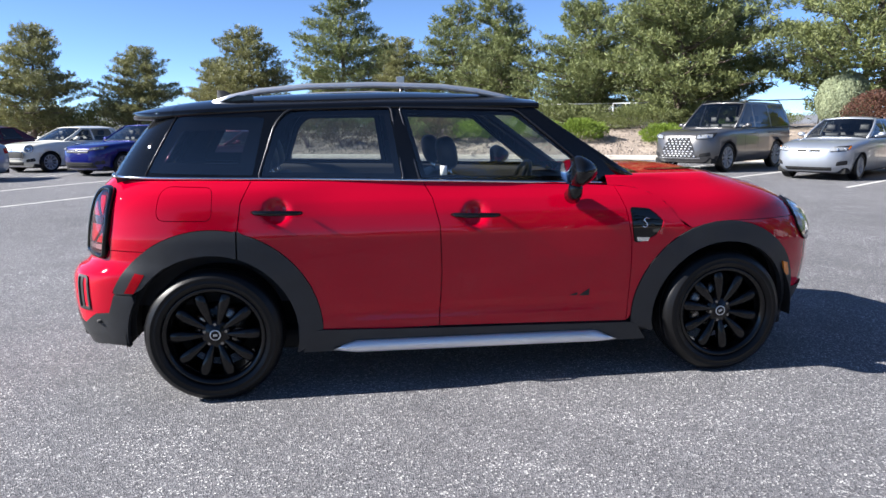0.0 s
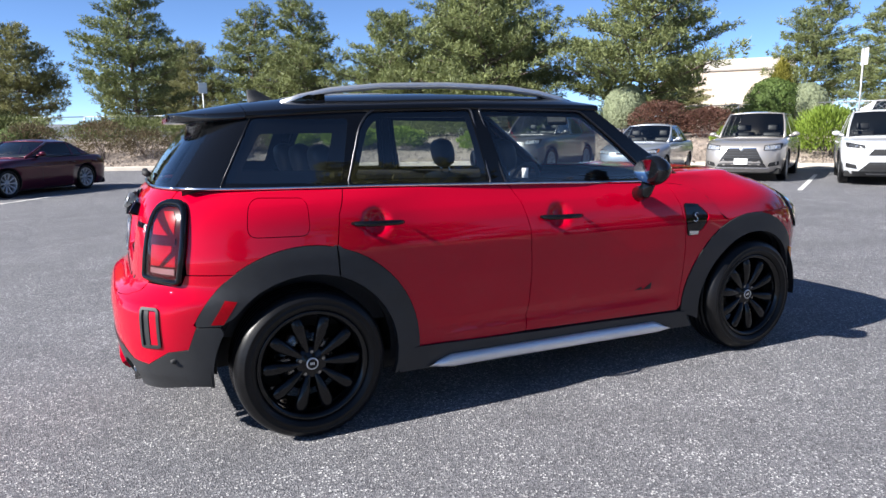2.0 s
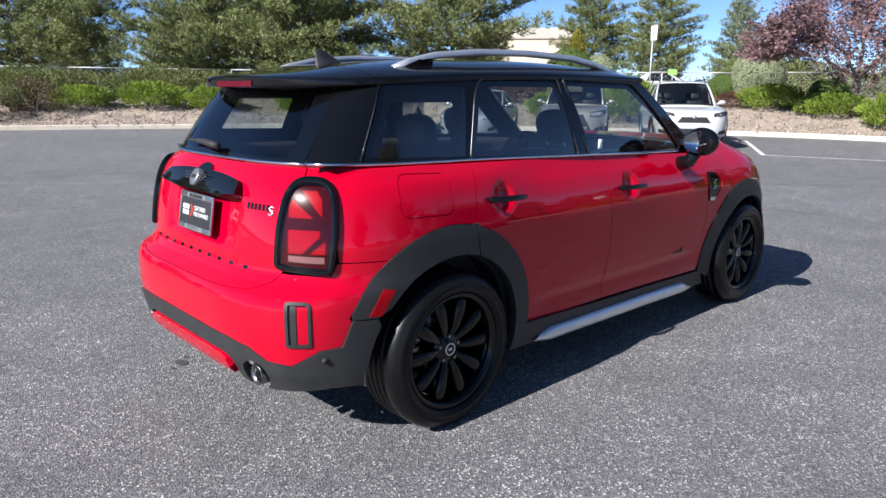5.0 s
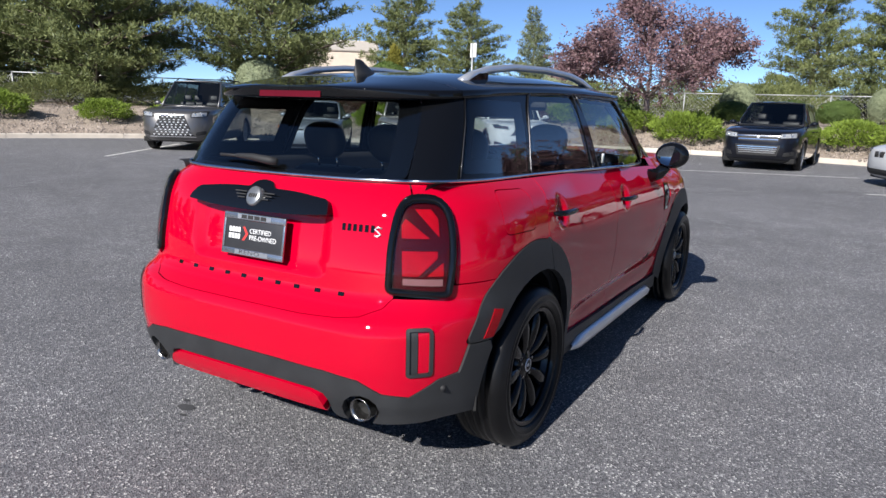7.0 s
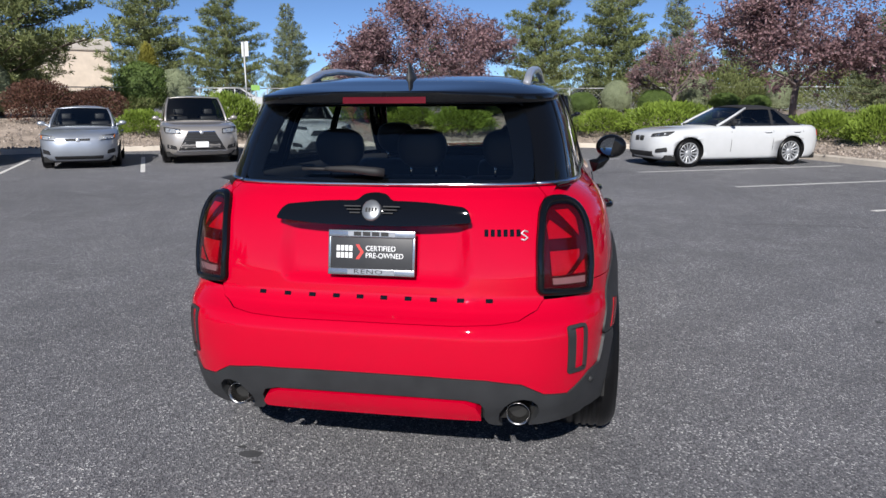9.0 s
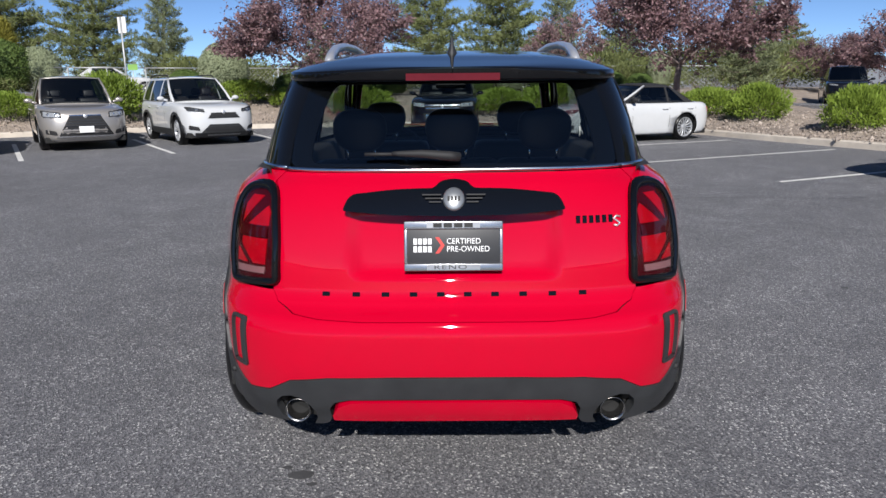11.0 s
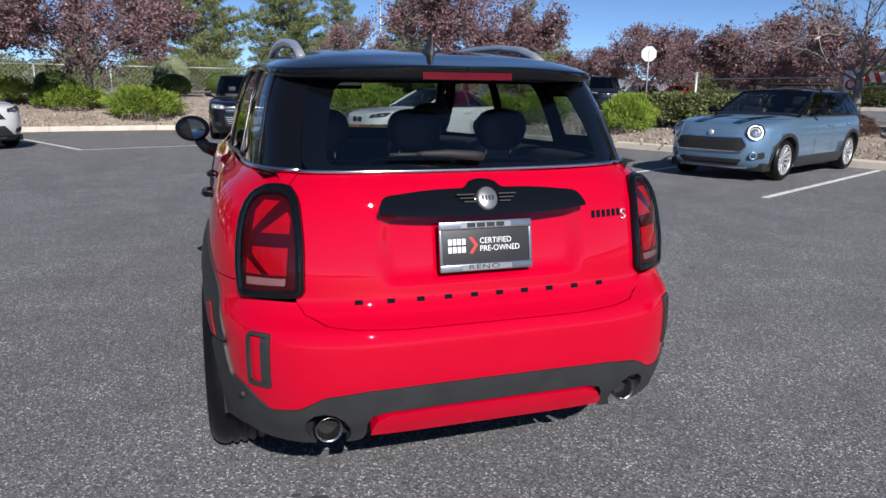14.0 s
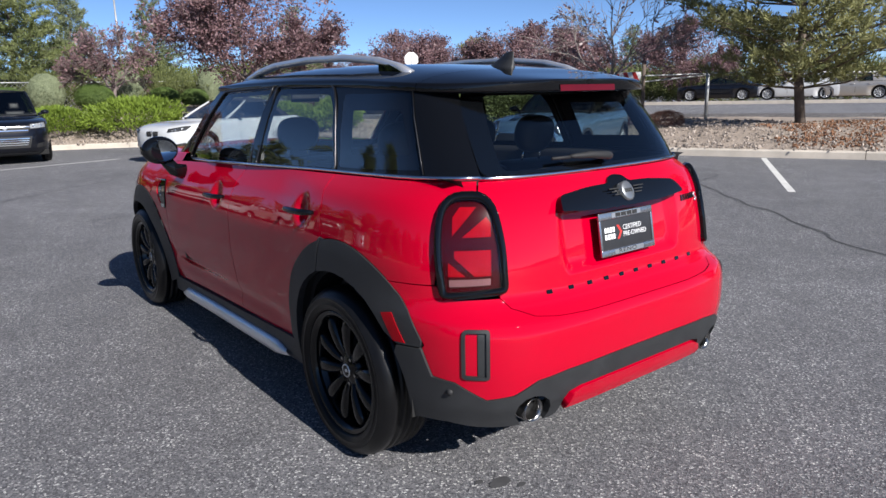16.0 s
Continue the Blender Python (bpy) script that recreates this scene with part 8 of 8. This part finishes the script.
box(bm, (1.30, 0.055, 0.98), (1.72, 0.080, 1.58), 0.004)
pn = part("notice_panel", bm, SIGN_WHITE, bar_, "white panel with a red ring")
bm = bmesh.new()
lathe(bm, [(0.10, 0.002), (0.16, 0.002), (0.16, 0.0)], Matrix.Translation((1.51, 0.082, 1.18)) @ pose(0, 0, 0, -90, 0, 0), 20)
part("red_ring", bm, SIGN_RED, pn)
for pts in (((-2.0, 0, 1.40), (6.5, 0, 1.36)), ((-2.0, 0, 1.36), (2.2, 0, 1.02), (6.5, 0, 0.95)), ((-6.5, 0, 1.3), (-2.0, 0, 1.42))):
    bm = bmesh.new()
    tube(bm, pts, 0.024, 6)
    part("rail", bm, GALV, bar_)

# the far lot beyond the bed, a little higher
bm = bmesh.new()
a0, u_, v_ = Vector((14.0, -19.5)), Vector((-0.92, -0.39)), Vector((0.39, -0.92))
for lo, hi in ((0.0, 15.0),):
    vs = [bm.verts.new((p.x, p.y, 0.47)) for p in (a0 - u_ * 40 + v_ * lo, a0 + u_ * 80 + v_ * lo, a0 + u_ * 80 + v_ * hi, a0 - u_ * 40 + v_ * hi)]
    bm.faces.new(vs)
bmesh.ops.recalc_face_normals(bm, faces=bm.faces[:])
bmesh.ops.solidify(bm, geom=bm.faces[:], thickness=0.3)
tagged(part("road", bm, ASPHALT_FAR, None, smooth=False), "asphalt lane beyond the gravel bed", "road", kind="structure")
fk = tagged(new("far_kerb"), "pale concrete kerb of the far lane", "kerb", kind="structure")
for k in range(30):
    bm = bmesh.new()
    p = a0 - u_ * 30 + u_ * (3.0 * k) + v_ * 14.6
    m = Matrix.Translation((p.x, p.y, 0.40)) @ pose(0, 0, 0, 0, 0, math.degrees(math.atan2(u_.y, u_.x)))
    box(bm, (0.004, -0.15, 0), (2.996, 0.15, 0.24), 0.012, m)
    part("kerb_stone", bm, CONCRETE, fk, smooth=False)
for x, y, paint, lab, kind in ((19.4, -36.8, NAVY, "dark blue sedan on the far lot", "sedan"), (15.5, -38.4, WHITE_PAINT, "white sedan on the far lot", "sedan"), (13.2, -39.4, SILVER_WARM, "silver sedan on the far lot", "sedan")):
    parked_car("sedan", lab, paint, (x, y), (0.92, 0.39), 4.8, 1.85, 1.45, 2.9, 0.34, 0.17, 0.93, 0.80, 0.75, kind, seats=False, glass=GLASS_PARKED, z0=0.62)
for x, y, paint, lab, kind, hd in ((27.3, -17.6, NAVY, "dark pickup beyond the shrubs", "suv", (-0.9, 0.4)), (40.0, -28.0, SILVER_WARM, "silver car beyond the shrubs", "sedan", (-0.4, 0.9)), (38.6, -30.2, RED, "red car beyond the shrubs", "sedan", (-0.4, 0.9)), (37.0, -32.3, NAVY, "dark car beyond the shrubs", "sedan", (-0.4, 0.9)),
                                   (33.0, 17.6, WHITE_PAINT, "white car behind the fence", "sedan", (0.45, -0.89)),
                                   (35.0, -2.5, NAVY, "dark car behind the fence", "sedan", (0.2, -0.98))):
    parked_car("sedan" if kind == "sedan" else "pickup", lab, paint, (x, y), hd, 4.7, 1.85, 1.5 if kind == "sedan" else 1.8, 2.8, 0.34, 0.18, 0.95 if kind == "sedan" else 1.12, 0.84 if kind == "sedan" else 1.05, 0.7, kind, seats=False, glass=GLASS_PARKED, z0=0.30 if y < -10 else 1.02)

# beige building behind the pines
bl = thing("building", (53.7, 46.4, 0.9), 40, "beige stucco building with a low gable roof", "building")
bm = bmesh.new()
w_, d_, h_, r_ = 2.9, 4.8, 5.6, 6.7
vs = [bm.verts.new(p) for p in ((-w_, -d_, 0), (w_, -d_, 0), (w_, -d_, h_), (0, -d_, r_), (-w_, -d_, h_))]
bm.faces.new(vs)
r = bmesh.ops.extrude_face_region(bm, geom=bm.faces[:])
bmesh.ops.translate(bm, verts=[v for v in r["geom"] if isinstance(v, bmesh.types.BMVert)], vec=(0, 2 * d_, 0))
bmesh.ops.recalc_face_normals(bm, faces=bm.faces[:])
part("wall", bm, STUCCO, bl, smooth=False)
bm = bmesh.new()
for s in (1, -1):
    m = Matrix.Translation((s * w_ / 2, 0, (h_ + r_) / 2 + 0.06)) @ pose(0, 0, 0, 0, s * math.degrees(math.atan2(r_ - h_, w_)), 0)
    box(bm, (-w_ / 2 - 0.25, -d_ - 0.3, -0.05), (w_ / 2 + 0.3, d_ + 0.3, 0.07), 0.01, m)
part("roof", bm, mat("roof_sheet", (0.42, 0.38, 0.33), 0.7, vary=0.1), bl, smooth=False)
# slim mast far off
ms = thing("mast", (2.0, 95.0, 0), 0, "slim grey mast on the skyline", "mast")
bm = bmesh.new()
tube(bm, [(0, 0, 0), (0, 0, 17.3)], [0.16, 0.05], 6)
part("pole", bm, GALV, ms)
bm = bmesh.new()
tube(bm, [(0, 0, 17.3), (0, 0, 18.4)], 0.12, 6)
part("aerial", bm, SIGN_WHITE, ms)
# lamp post
lp = thing("lamp_post", (62.0, -14.0, 0.9), 0, "tall lamp post with a twin head", "lamp post")
bm = bmesh.new()
tube(bm, [(0, 0, 0), (0, 0, 9.6)], [0.12, 0.07], 8)
part("pole", bm, GALV, lp)
bm = bmesh.new()
box(bm, (-0.7, -0.2, 9.55), (0.7, 0.2, 9.7), 0.04)
part("lamp_head", bm, GALV, lp)
# distant ridge
bm = bmesh.new()
prev = None
for k in range(73):
    a = radians(5 * k)
    d = 800
    h = 13 + 8 * noise.noise((math.cos(a) * 3, math.sin(a) * 3, 1)) + 4 * noise.noise((math.cos(a) * 9, math.sin(a) * 9, 4))
    row = [bm.verts.new((d * math.cos(a), d * math.sin(a), -2)), bm.verts.new((d * 1.05 * math.cos(a), d * 1.05 * math.sin(a), h))]
    if prev:
        bm.faces.new((prev[0], row[0], row[1], prev[1]))
    prev = row
tagged(part("backdrop", bm, HILL), "low hazy hills on the horizon", "backdrop", kind="structure")

# ---- stones of the beds ----
rnd = random.Random(77)
vs, fs = [], []
ico = [Vector(p).normalized() for p in ((1, 0, 0), (-1, 0, 0), (0, 1, 0), (0, -1, 0), (0, 0, 1), (0, 0, -1))]
tri = ((0, 2, 4), (2, 1, 4), (1, 3, 4), (3, 0, 4), (2, 0, 5), (1, 2, 5), (3, 1, 5), (0, 3, 5))


def stone(p, s):
    i = len(vs)
    t = pose(0, 0, 0, rnd.uniform(0, 90), rnd.uniform(0, 90), rnd.uniform(0, 360))
    k = Vector((rnd.uniform(0.7, 1.4), rnd.uniform(0.6, 1.2), rnd.uniform(0.5, 0.9)))
    for v in ico:
        w = t @ Vector((v.x * k.x, v.y * k.y, v.z * k.z))
        vs.append(p + w * s * rnd.uniform(0.85, 1.15))
    fs.extend([(a + i, b + i, c + i) for a, b, c in tri])


near = [k for k in range(len(KP)) if -9 < KP[k].x and KP[k].length < 34]
for _ in range(60000):
    k = rnd.choice(near)
    d = 0.25 + 5.5 * rnd.random() ** 1.4
    p = KP[k] + KN[k] * d + Vector((rnd.uniform(-0.3, 0.3), rnd.uniform(-0.3, 0.3)))
    z = bed_height(KP[k], d) + (0.10 * noise.noise((p.x * 0.5, p.y * 0.5, 3)) + 0.05 * noise.noise((p.x * 1.7, p.y * 1.7, 8))) * min(1, max(0, d - 0.35))
    stone(Vector((p.x, p.y, z)), rnd.choice((0.016, 0.019, 0.022, 0.026, 0.031, 0.046)) * rnd.uniform(0.75, 1.2))
st = leaf_mesh("gravel", vs, fs, STONE)
tagged(st, "loose tan and grey gravel stones on the beds", "gravel", kind="stuff")
vs, fs = [], []
bank = [k for k in range(len(KP)) if -9 < KP[k].x < 6.5 and KP[k].y < -5]
while len(vs) < 54000:
    k = rnd.choice(bank)
    d = 0.45 + 4.2 * rnd.random()
    p = KP[k] + KN[k] * d + Vector((rnd.uniform(-0.3, 0.3), rnd.uniform(-0.3, 0.3)))
    if p.x > 3.6 + 1.6 * noise.noise((p.x * 0.6, p.y * 0.6, 5)) + 0.5 * (d - 2):
        continue
    z = bed_height(KP[k], d) + (0.10 * noise.noise((p.x * 0.5, p.y * 0.5, 3)) + 0.05 * noise.noise((p.x * 1.7, p.y * 1.7, 8))) * min(1, max(0, d - 0.35))
    stone(Vector((p.x, p.y, z + 0.008)), rnd.uniform(0.018, 0.044))
tagged(leaf_mesh("bark_mulch", vs, fs, MULCH), "reddish brown bark mulch round the pine", "mulch", kind="stuff")
